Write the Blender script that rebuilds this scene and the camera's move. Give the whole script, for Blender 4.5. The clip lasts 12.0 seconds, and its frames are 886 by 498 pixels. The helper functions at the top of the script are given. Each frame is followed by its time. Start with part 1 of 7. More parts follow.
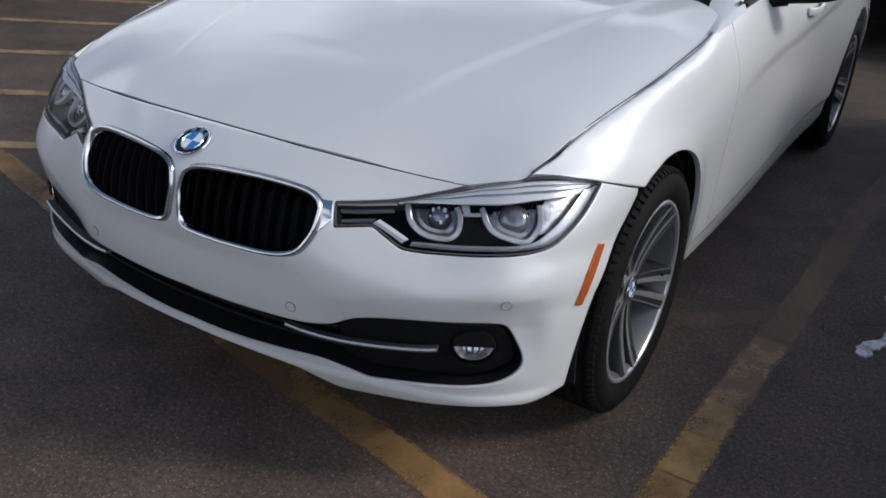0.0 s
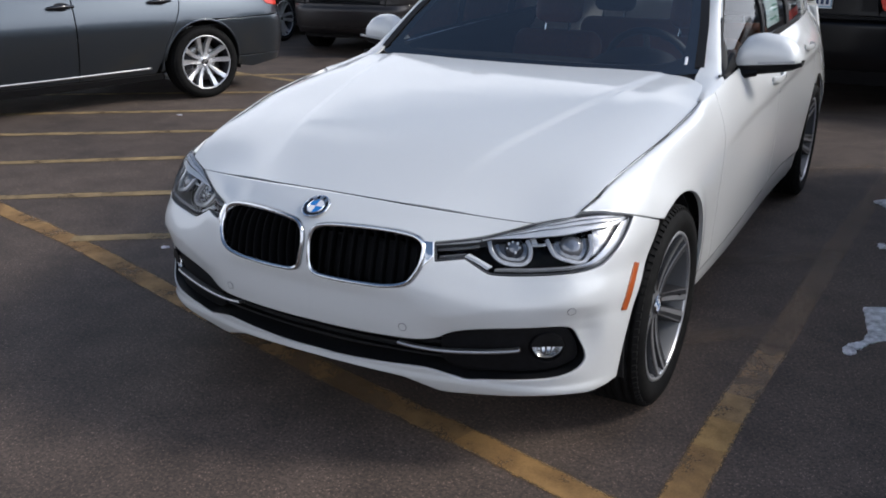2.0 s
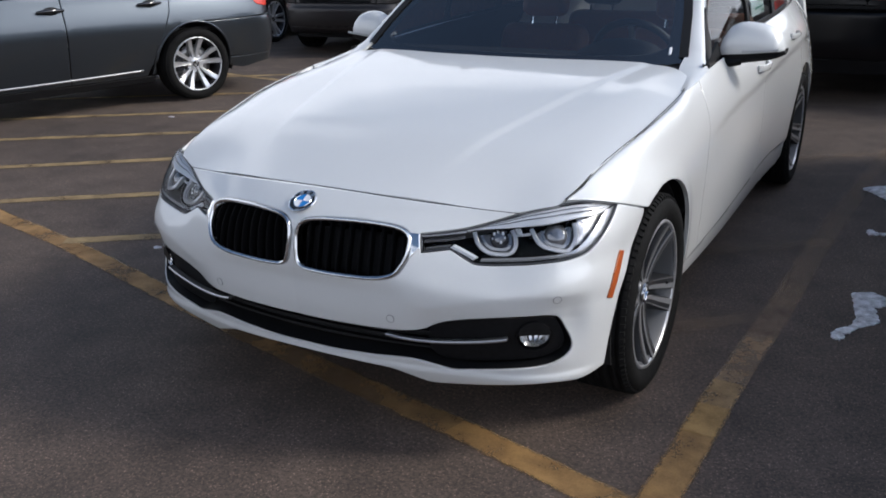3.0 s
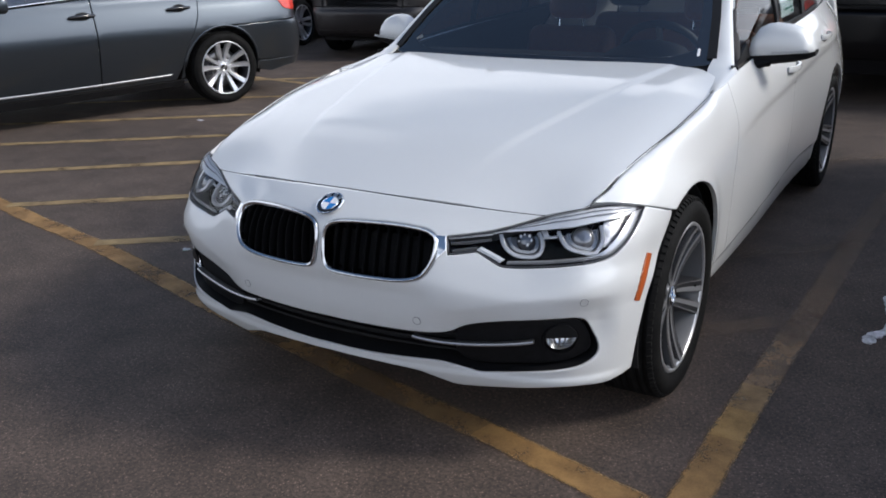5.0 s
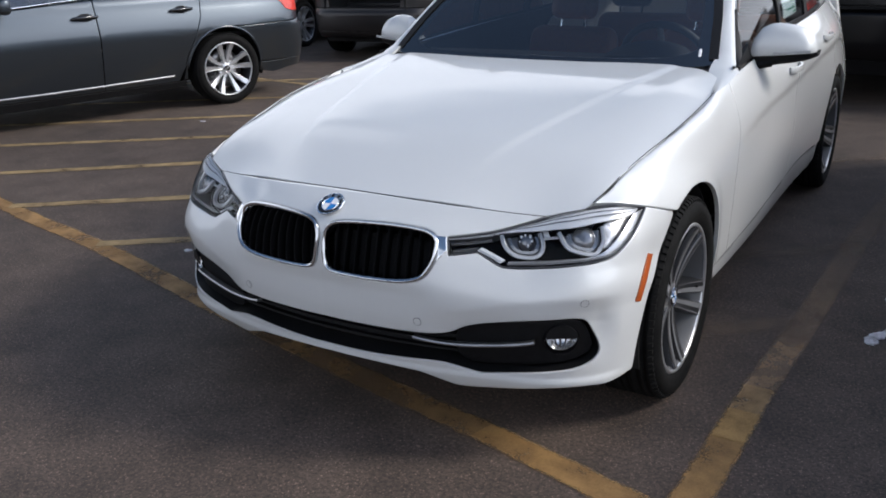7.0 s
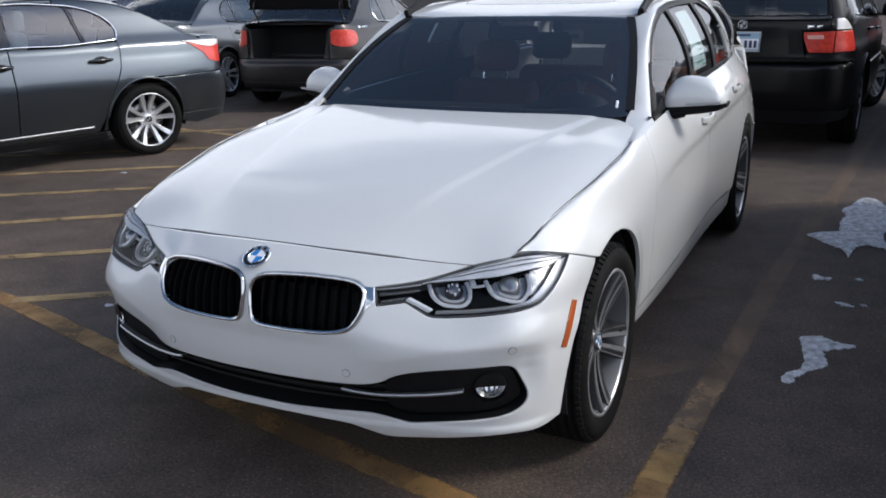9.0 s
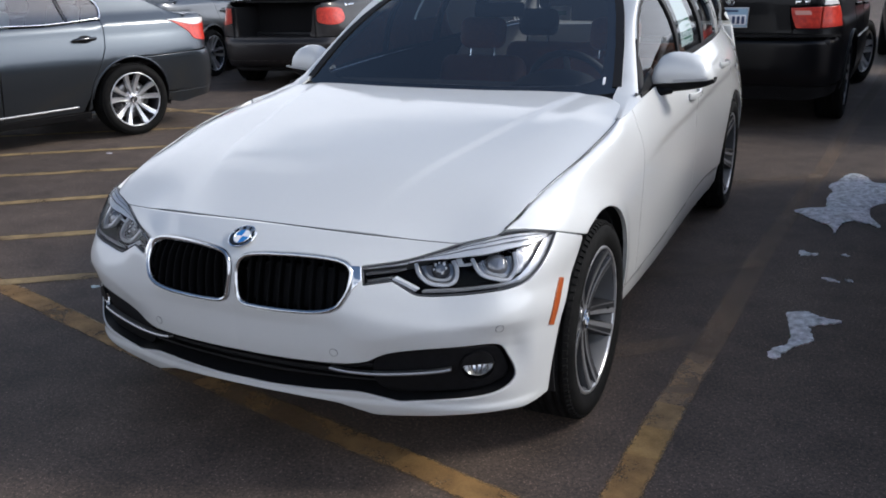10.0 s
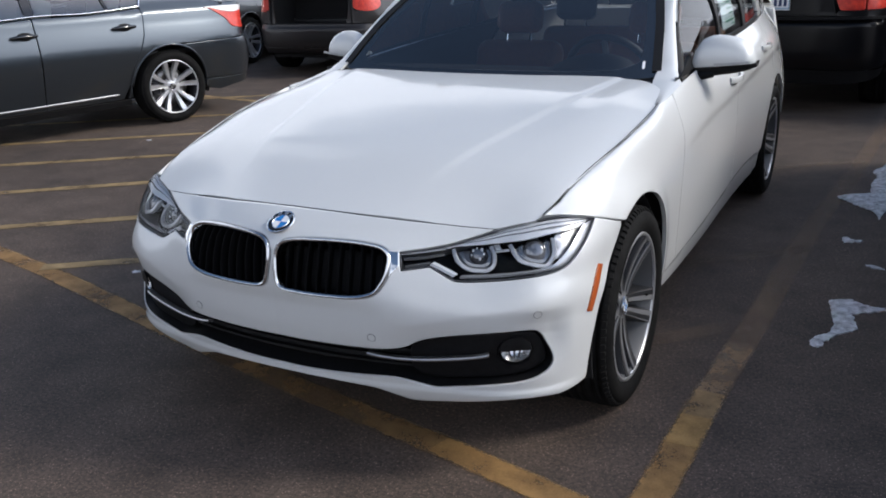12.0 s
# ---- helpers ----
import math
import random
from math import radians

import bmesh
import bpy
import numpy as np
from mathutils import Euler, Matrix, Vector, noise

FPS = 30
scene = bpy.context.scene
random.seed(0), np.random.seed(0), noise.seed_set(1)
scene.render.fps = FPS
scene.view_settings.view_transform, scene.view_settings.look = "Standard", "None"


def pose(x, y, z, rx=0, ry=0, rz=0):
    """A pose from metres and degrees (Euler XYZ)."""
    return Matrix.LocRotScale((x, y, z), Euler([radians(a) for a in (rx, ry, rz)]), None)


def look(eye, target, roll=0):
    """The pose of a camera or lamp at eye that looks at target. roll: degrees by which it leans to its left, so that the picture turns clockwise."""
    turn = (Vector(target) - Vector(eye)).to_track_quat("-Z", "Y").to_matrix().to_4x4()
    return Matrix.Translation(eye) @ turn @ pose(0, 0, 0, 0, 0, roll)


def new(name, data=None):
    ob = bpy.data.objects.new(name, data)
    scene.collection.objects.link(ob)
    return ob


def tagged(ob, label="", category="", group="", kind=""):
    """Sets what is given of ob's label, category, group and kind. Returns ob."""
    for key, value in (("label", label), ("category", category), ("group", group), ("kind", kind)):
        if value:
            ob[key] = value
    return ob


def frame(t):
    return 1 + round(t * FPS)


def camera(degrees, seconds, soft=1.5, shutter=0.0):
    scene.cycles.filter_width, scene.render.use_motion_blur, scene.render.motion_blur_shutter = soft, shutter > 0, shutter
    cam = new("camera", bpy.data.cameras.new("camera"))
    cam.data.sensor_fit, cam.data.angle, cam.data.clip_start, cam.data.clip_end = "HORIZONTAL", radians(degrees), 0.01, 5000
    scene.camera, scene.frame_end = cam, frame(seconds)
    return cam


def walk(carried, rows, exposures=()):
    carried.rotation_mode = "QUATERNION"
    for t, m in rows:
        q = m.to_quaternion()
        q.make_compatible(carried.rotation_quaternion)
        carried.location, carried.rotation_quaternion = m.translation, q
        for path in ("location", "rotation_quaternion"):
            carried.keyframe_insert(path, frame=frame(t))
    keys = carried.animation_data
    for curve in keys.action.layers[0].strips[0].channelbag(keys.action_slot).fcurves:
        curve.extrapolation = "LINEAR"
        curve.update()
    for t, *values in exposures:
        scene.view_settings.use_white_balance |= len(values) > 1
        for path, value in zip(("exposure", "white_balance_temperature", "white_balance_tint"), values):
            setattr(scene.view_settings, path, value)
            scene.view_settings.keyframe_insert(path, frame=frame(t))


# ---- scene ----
from mathutils import geometry

cam = camera(53.51, 12.0, 1.8)
PATH = [
    (0, (1.4133, -2.0068, 1.3675), (0.5029, -0.4463, 0.5096), 3.65),
    (0.2, (1.4800, -2.1108, 1.3649), (0.5593, -0.5369, 0.5434), 0.49),
    (0.5, (1.5371, -2.2558, 1.3971), (0.6088, -0.6947, 0.5597), -1.96),
    (0.7, (1.5447, -2.3238, 1.3975), (0.5804, -0.7691, 0.5896), -3.21),
    (0.8, (1.5382, -2.3628, 1.3981), (0.5693, -0.7980, 0.6152), -3.12),
    (1, (1.5221, -2.4403, 1.4083), (0.5392, -0.8885, 0.6174), -3.32),
    (1.2, (1.5133, -2.5078, 1.4178), (0.5579, -0.9375, 0.6294), -2.26),
    (1.3, (1.5045, -2.5398, 1.3896), (0.5990, -0.9351, 0.6117), -1.61),
    (1.5, (1.4844, -2.5879, 1.3976), (0.6842, -0.9508, 0.5734), 0.29),
    (1.7, (1.4884, -2.6128, 1.4181), (0.6577, -0.9575, 0.6633), 0.75),
    (1.8, (1.4968, -2.6141, 1.4239), (0.6090, -0.9559, 0.7443), 0.62),
    (2, (1.4988, -2.6265, 1.4501), (0.5738, -0.9858, 0.7776), 0.02),
    (2.2, (1.5171, -2.6289, 1.4361), (0.5828, -0.9923, 0.7664), 0.28),
    (2.5, (1.5365, -2.6263, 1.4419), (0.6219, -0.9763, 0.7778), -0.89),
    (3, (1.5399, -2.6322, 1.4367), (0.6190, -0.9901, 0.7618), -1.05),
    (3.2, (1.5402, -2.6314, 1.4322), (0.5725, -1.0107, 0.7713), -1.32),
    (5, (1.5397, -2.6355, 1.4369), (0.5670, -1.0207, 0.7689), -1.56),
    (5.5, (1.5438, -2.6382, 1.4368), (0.5654, -1.0255, 0.7722), -1.70),
    (6, (1.5461, -2.6379, 1.4383), (0.5611, -1.0280, 0.7765), -1.77),
    (6.5, (1.5457, -2.6326, 1.4366), (0.5575, -1.0262, 0.7711), -1.84),
    (7, (1.5450, -2.6308, 1.4355), (0.5659, -1.0189, 0.7698), -1.63),
    (8.8, (1.5526, -2.6421, 1.4481), (0.6911, -0.9244, 0.8939), -1.14),
    (9, (1.5533, -2.6411, 1.4469), (0.7042, -0.9213, 0.8800), -1.13),
    (9.5, (1.5540, -2.6373, 1.4439), (0.7292, -0.9175, 0.8423), -0.96),
    (10, (1.5575, -2.6322, 1.4439), (0.7353, -0.9154, 0.8305), -1.36),
    (10.5, (1.5579, -2.6372, 1.4416), (0.7044, -0.9379, 0.8222), -1.43),
    (11, (1.5545, -2.6349, 1.4426), (0.6765, -0.9497, 0.8187), -1.89),
    (11.5, (1.5544, -2.6290, 1.4406), (0.6717, -0.9503, 0.8059), -1.91),
    (12, (1.5481, -2.6319, 1.4399), (0.6585, -0.9589, 0.7999), -2.00),
]
walk(cam, [(t, look(eye, target, roll)) for t, eye, target, roll in PATH], [(0.0, -0.30), (0.5, -0.18), (1.0, -0.08), (1.6, 0.0), (12.0, 0.0)])


# ---- light ----
world = bpy.data.worlds.new("sky")
scene.world = world
world.use_nodes = True
SUN_TURN, SUN_HIGH = 65.0, 35.0      # a low winter sun from the side, veiled by thin cloud
sun_from = Vector((math.sin(radians(SUN_TURN)) * math.cos(radians(SUN_HIGH)), math.cos(radians(SUN_TURN)) * math.cos(radians(SUN_HIGH)), math.sin(radians(SUN_HIGH))))
wn = world.node_tree.nodes
sky = wn.new("ShaderNodeTexSky")
sky.sky_type, sky.sun_disc = "NISHITA", False
sky.sun_elevation, sky.sun_rotation = radians(SUN_HIGH), radians(SUN_TURN)
sky.air_density, sky.dust_density, sky.ozone_density = 1.0, 1.0, 1.5
# thin cloud over the blue
wtc = wn.new("ShaderNodeTexCoord")
wmap = wn.new("ShaderNodeMapping")
wmap.inputs["Scale"].default_value = (1.0, 1.0, 2.4)
wnoise = wn.new("ShaderNodeTexNoise")
wnoise.inputs["Scale"].default_value, wnoise.inputs["Detail"].default_value = 3.0, 7.0
wramp = wn.new("ShaderNodeValToRGB")
wramp.color_ramp.elements[0].position, wramp.color_ramp.elements[1].position = 0.42, 0.60
wmix = wn.new("ShaderNodeMix")
wmix.data_type = "RGBA"
wmix.inputs["B"].default_value = (9.6, 10.2, 11.6, 1)
wl = world.node_tree.links
wl.new(wtc.outputs["Generated"], wmap.inputs["Vector"])
wl.new(wmap.outputs["Vector"], wnoise.inputs["Vector"])
wsep = wn.new("ShaderNodeSeparateXYZ")
wlow = wn.new("ShaderNodeMapRange")      # cloud gathers towards the horizon
for key, value in (("From Min", 0.05), ("From Max", 0.75), ("To Min", 0.45), ("To Max", -0.30)):
    wlow.inputs[key].default_value = value
wsum = wn.new("ShaderNodeMath")
wl.new(wtc.outputs["Generated"], wsep.inputs["Vector"])
wl.new(wsep.outputs["Z"], wlow.inputs["Value"])
wl.new(wnoise.outputs["Fac"], wsum.inputs[0])
wl.new(wlow.outputs["Result"], wsum.inputs[1])
wl.new(wsum.outputs["Value"], wramp.inputs["Fac"])
wl.new(wramp.outputs["Color"], wmix.inputs["Factor"])
wl.new(sky.outputs["Color"], wmix.inputs["A"])
# the thin cloud glows wide round the veiled sun
wdot = wn.new("ShaderNodeVectorMath")
wdot.operation = "DOT_PRODUCT"
wdot.inputs[1].default_value = sun_from
wglow = wn.new("ShaderNodeMapRange")
wglow.interpolation_type = "SMOOTHSTEP"
for key, value in (("From Min", 0.45), ("From Max", 1.0), ("To Min", 1.0), ("To Max", 2.1)):
    wglow.inputs[key].default_value = value
wscale = wn.new("ShaderNodeVectorMath")
wscale.operation = "SCALE"
wl.new(wtc.outputs["Generated"], wdot.inputs[0])
wl.new(wdot.outputs["Value"], wglow.inputs["Value"])
wl.new(wmix.outputs["Result"], wscale.inputs[0])
wl.new(wglow.outputs["Result"], wscale.inputs["Scale"])
wl.new(wscale.outputs["Vector"], wn["Background"].inputs["Color"])
wn["Background"].inputs["Strength"].default_value = 0.125

sun = new("sun", bpy.data.lights.new("sun", "SUN"))
sun.data.energy, sun.data.angle, sun.data.color = 2.65, radians(13), (1.0, 0.95, 0.87)
sun.matrix_basis = look(sun_from * 30, (0, 0, 0))
scene.view_settings.exposure = 0.0

# ---- mesh tools ----
def closed(points, per=6, sharp=()):
    """A closed outline through the corners: smooth, but for the corners named in sharp."""
    p, n, out = np.array(points, float), len(points), []
    for i in range(n):
        a, b, c, d = p[i - 1], p[i], p[(i + 1) % n], p[(i + 2) % n]
        if i in sharp:
            a = 2 * b - c
        if (i + 1) % n in sharp:
            d = 2 * c - b
        for t in np.arange(per) / per:
            out.append(0.5 * (2 * b + (c - a) * t + (2 * a - 5 * b + 4 * c - d) * t * t + (3 * b - a - 3 * c + d) * t ** 3))
    return np.array(out)


def line(points, per=6):
    """An open smooth line through the points."""
    p = np.array(points, float)
    p = np.vstack([2 * p[0] - p[1], p, 2 * p[-1] - p[-2]])
    out = [0.5 * (2 * b + (c - a) * t + (2 * a - 5 * b + 4 * c - d) * t * t + (3 * b - a - 3 * c + d) * t ** 3)
           for a, b, c, d in zip(p, p[1:], p[2:], p[3:]) for t in np.arange(per) / per]
    return np.array(out + [p[-2]])


def both_sides(half):
    """A half outline from the middle round to the middle again, closed by its mirror image."""
    half = np.array(half, float)
    return np.vstack([half, half[::-1] * (-1, 1)])


def even(loop, step):
    """The closed loop again with points at even steps; corners stay within half a step."""
    p = np.vstack([loop, loop[:1]])
    d = np.r_[0, np.cumsum(np.hypot(*np.diff(p, axis=0).T))]
    n = max(8, int(round(d[-1] / step)))
    s = np.linspace(0, d[-1], n, endpoint=False)
    return np.stack([np.interp(s, d, p[:, 0]), np.interp(s, d, p[:, 1])], -1)


def inside(points, loop):
    x, y = points[:, 0][:, None], points[:, 1][:, None]
    a, b = loop, np.roll(loop, -1, axis=0)
    hit = (a[:, 1] > y) != (b[:, 1] > y)
    with np.errstate(divide="ignore", invalid="ignore"):
        cross = (b[:, 0] - a[:, 0]) * (y - a[:, 1]) / (b[:, 1] - a[:, 1]) + a[:, 0]
    return (hit & (x < cross)).sum(1) % 2 == 1


def inset(loop, d):
    """The loop moved d to its inside."""
    t = np.roll(loop, -1, axis=0) - np.roll(loop, 1, axis=0)
    t /= np.maximum(np.hypot(*t.T), 1e-9)[:, None]
    area = np.sum(loop[:, 0] * np.roll(loop[:, 1], -1) - loop[:, 1] * np.roll(loop[:, 0], -1))
    return loop + np.stack([-t[:, 1], t[:, 0]], -1) * (d if area > 0 else -d)


def normals_of(surface, uv, flip):
    h = 1e-3
    a = surface(uv[:, 0] + h, uv[:, 1]) - surface(uv[:, 0] - h, uv[:, 1])
    b = surface(uv[:, 0], uv[:, 1] + h) - surface(uv[:, 0], uv[:, 1] - h)
    n = np.cross(a, b)
    n /= np.maximum(np.linalg.norm(n, axis=1), 1e-12)[:, None]
    return -n if flip else n


def skin(surface, outline, holes=(), step=0.02, gap=0.0015, depth=0.014, edge=0.005, flip=False, lift=0.0):
    """A panel cut out of a surface: vertices, faces and normals, with a softened edge and a turned-in rim."""
    loops = [even(inset(np.array(outline, float), gap), step * 0.5)] + [even(inset(np.array(h, float), -gap), step * 0.5) for h in holes]
    rings = [inset(loops[0], edge)] + [inset(h, -edge) for h in loops[1:]]
    rings = [r[inside(r, loops[0]) & ~np.any([inside(r, h) for h in loops[1:]] or [np.zeros(len(r), bool)], axis=0)] for r in rings]
    lo, hi = loops[0].min(0), loops[0].max(0)
    gx, gy = np.meshgrid(np.arange(lo[0], hi[0], step), np.arange(lo[1], hi[1], step))
    gx = gx + (np.arange(gx.shape[0]) % 2)[:, None] * step / 2
    grid = np.stack([gx.ravel(), gy.ravel()], -1)
    grid = grid[inside(grid, inset(loops[0], edge + step * 0.45))]
    for h in loops[1:]:
        grid = grid[~inside(grid, inset(h, -edge - step * 0.45))]
    points, edges, n = [], [], 0
    for loop in loops:
        points += loop.tolist()
        edges += [(n + i, n + (i + 1) % len(loop)) for i in range(len(loop))]
        n += len(loop)
    points += [p for r in rings for p in r.tolist()] + grid.tolist()
    uv, _, faces, *_ = geometry.delaunay_2d_cdt([Vector(p) for p in points], edges, [], 0, 1e-6)
    uv = np.array([tuple(p) for p in uv])
    tri = np.array([f for f in faces if len(f) == 3])
    mid = uv[tri].mean(1)
    keep = inside(mid, loops[0])
    for h in loops[1:]:
        keep &= ~inside(mid, h)
    tri = tri[keep]
    used = np.unique(tri)
    index = np.full(len(uv), -1)
    index[used] = np.arange(len(used))
    uv, tri = uv[used], index[tri]
    nor = normals_of(surface, uv, flip)
    pos = surface(uv[:, 0], uv[:, 1]) + nor * lift
    a, b, c = (pos[tri[:, k]] for k in range(3))
    turn = (np.cross(b - a, c - a) * nor[tri[:, 0]]).sum(1) < 0
    tri[turn] = tri[turn][:, ::-1]
    count = {}
    for f in tri.tolist():
        for e in zip(f, f[1:] + f[:1]):
            count[e] = 1
    rim = [e for e in count if (e[1], e[0]) not in count]
    verts, norms, faces = pos.tolist(), nor.copy(), tri.tolist()
    out = np.zeros_like(nor)
    for i, j in rim:
        side = np.cross(pos[j] - pos[i], nor[i])
        out[i] += side
        out[j] += side
    at_rim = np.linalg.norm(out, axis=1) > 0
    out[at_rim] /= np.linalg.norm(out[at_rim], axis=1)[:, None]
    norms[at_rim] = nor[at_rim] + 0.7 * out[at_rim]
    norms /= np.linalg.norm(norms, axis=1)[:, None]
    norms = norms.tolist()
    if depth:
        top, low = {}, {}
        for i in np.where(at_rim)[0].tolist():
            top[i], low[i] = len(verts), len(verts) + 1
            verts += [pos[i].tolist(), (pos[i] - nor[i] * depth).tolist()]
            norms += [out[i].tolist()] * 2
        faces += [[top[j], top[i], low[i], low[j]] for i, j in rim]
    return verts, faces, norms


def mirrored(data):
    verts, faces, norms = data
    return [(-x, y, z) for x, y, z in verts], [f[::-1] for f in faces], [(-x, y, z) for x, y, z in norms] if norms else None


def mesh_of(name, data, mats, smooth=True):
    verts, faces, norms = data
    me = bpy.data.meshes.new(name)
    me.from_pydata([tuple(v) for v in verts], [], [tuple(f) for f in faces])
    for m in mats if isinstance(mats, (list, tuple)) else [mats]:
        me.materials.append(m)
    if smooth:
        me.polygons.foreach_set("use_smooth", [True] * len(me.polygons))
    if norms:
        me.normals_split_custom_set_from_vertices([tuple(n) for n in norms])
    me.update()
    return me


def thing(name, label, category, group="", kind="", at=None):
    ob = new(name)
    if at is not None:
        ob.matrix_basis = at
    return tagged(ob, label, category, group, kind)


def part(name, data, mat, parent=None, label="", smooth=True):
    """Links mesh data, a bmesh or a mesh as one object under its thing."""
    if isinstance(data, bmesh.types.BMesh):
        me = bpy.data.meshes.new(name)
        for f in data.faces:
            f.smooth = smooth
        data.to_mesh(me)
        data.free()
        for m in mat if isinstance(mat, (list, tuple)) else [mat]:
            me.materials.append(m)
        if smooth:
            me.set_sharp_from_angle(angle=radians(38))
    elif isinstance(data, bpy.types.Mesh):
        me = data
    else:
        me = mesh_of(name, data, mat, smooth)
    ob = new(name, me)
    ob.parent = parent
    if label:
        tagged(ob, label)
    return ob


def pair(name, data, mat, parent, label="", smooth=True):
    """A part and its mirror image on the other side of the car."""
    return part(name, data, mat, parent, label, smooth), part(name, mirrored(data), mat, parent, label, smooth)


def sweep(path, section, closed_path=False, up=(0, 0, 1), caps=True, scale=None):
    """A section (list of 2D points, across and along up) carried along a 3D path."""
    path = np.array(path, float)
    n, m = len(path), len(section)
    t = np.roll(path, -1, axis=0) - np.roll(path, 1, axis=0)
    if not closed_path:
        t[0], t[-1] = path[1] - path[0], path[-1] - path[-2]
    t /= np.linalg.norm(t, axis=1)[:, None]
    ups = np.broadcast_to(np.array(up, float), path.shape)
    side = np.cross(t, ups)
    if np.linalg.norm(side, axis=1).min() < 1e-4:
        side = np.cross(t, np.broadcast_to(np.array((0.31, 0.95, 0.02)), path.shape))
    side /= np.linalg.norm(side, axis=1)[:, None]
    ups = np.cross(side, t)
    k = np.ones(n) if scale is None else np.array(scale)
    verts = [(path[i] + k[i] * (side[i] * a + ups[i] * b)).tolist() for i in range(n) for a, b in section]
    faces = []
    for i in range(n if closed_path else n - 1):
        for j in range(m):
            a, b, c, d = i * m + j, i * m + (j + 1) % m, ((i + 1) % n) * m + (j + 1) % m, ((i + 1) % n) * m + j
            faces.append([a, b, c, d])
    if caps and not closed_path:
        faces += [list(range(m))[::-1], [(n - 1) * m + j for j in range(m)]]
    return verts, faces, None


def tidy(data):
    bm = bmesh.new()
    vs = [bm.verts.new(v) for v in data[0]]
    for f in data[1]:
        try:
            bm.faces.new([vs[i] for i in f])
        except ValueError:
            pass
    bmesh.ops.recalc_face_normals(bm, faces=bm.faces)
    return bm


def circle(r, n=12, squash=1.0):
    return [(r * math.cos(2 * math.pi * i / n), squash * r * math.sin(2 * math.pi * i / n)) for i in range(n)]


def lathe(profile, n=48, axis="x"):
    """Turns (radius, along) round the axle."""
    verts, faces, m = [], [], len(profile)
    for i in range(n):
        a = 2 * math.pi * i / n
        for r, x in profile:
            verts.append((x, r * math.cos(a), r * math.sin(a)))
    for i in range(n):
        for j in range(m - 1):
            a, b = i * m + j, ((i + 1) % n) * m + j
            faces.append([a, a + 1, b + 1, b])
    return verts, faces, None


def box(sx, sy, sz, at=(0, 0, 0), bevel=0.0, seg=2, turn=None):
    bm = bmesh.new()
    bmesh.ops.create_cube(bm, size=1)
    bmesh.ops.scale(bm, vec=(sx, sy, sz), verts=bm.verts)
    if bevel:
        bmesh.ops.bevel(bm, geom=bm.edges[:] , offset=bevel, segments=seg, profile=0.5, affect="EDGES")
    if turn is not None:
        bmesh.ops.transform(bm, matrix=turn, verts=bm.verts)
    bmesh.ops.translate(bm, vec=at, verts=bm.verts)
    return bm


def patch(rows, thick=0.0):
    """A smooth sheet through rows of points, with thickness downwards along its normal."""
    rows = np.array(rows, float)
    n, m = rows.shape[:2]
    verts = rows.reshape(-1, 3).tolist()
    faces = [[i * m + j, i * m + j + 1, (i + 1) * m + j + 1, (i + 1) * m + j] for i in range(n - 1) for j in range(m - 1)]
    bm = tidy((verts, faces, None))
    if thick:
        bmesh.ops.solidify(bm, geom=bm.faces[:], thickness=thick)
    return bm

# ---- materials ----
def shader(name, base=(0.5, 0.5, 0.5), rough=0.5, metal=0.0, **inputs):
    m = bpy.data.materials.new(name)
    m.use_nodes = True
    b = m.node_tree.nodes["Principled BSDF"]
    b.inputs["Base Color"].default_value = (*base, 1)
    b.inputs["Roughness"].default_value, b.inputs["Metallic"].default_value = rough, metal
    for key, value in inputs.items():
        b.inputs[key.replace("_", " ")].default_value = value
    return m


def add(m, kind, **values):
    n = m.node_tree.nodes.new("ShaderNode" + kind)
    for key, value in values.items():
        n.inputs[key.replace("_", " ")].default_value = value
    return n


def wire(m, a, out, b, into):
    m.node_tree.links.new(a.outputs[out], b.inputs[into])


def grain(m, scale, dark, light, lo=0.35, hi=0.65, detail=4.0, into="Base Color", bump=0.0, far=0.01):
    """Colour that wanders between two tones, with fine relief."""
    b = m.node_tree.nodes["Principled BSDF"]
    tc = add(m, "TexCoord")
    n = add(m, "TexNoise", Scale=scale, Detail=detail, Roughness=0.65)
    wire(m, tc, "Object", n, "Vector")
    ramp = add(m, "ValToRGB")
    ramp.color_ramp.elements[0].position, ramp.color_ramp.elements[1].position = lo, hi
    ramp.color_ramp.elements[0].color, ramp.color_ramp.elements[1].color = (*dark, 1), (*light, 1)
    wire(m, n, "Fac", ramp, "Fac")
    wire(m, ramp, "Color", b, into)
    if bump:
        bp = add(m, "Bump", Strength=bump, Distance=far)
        wire(m, n, "Fac", bp, "Height")
        wire(m, bp, "Normal", b, "Normal")
    return ramp


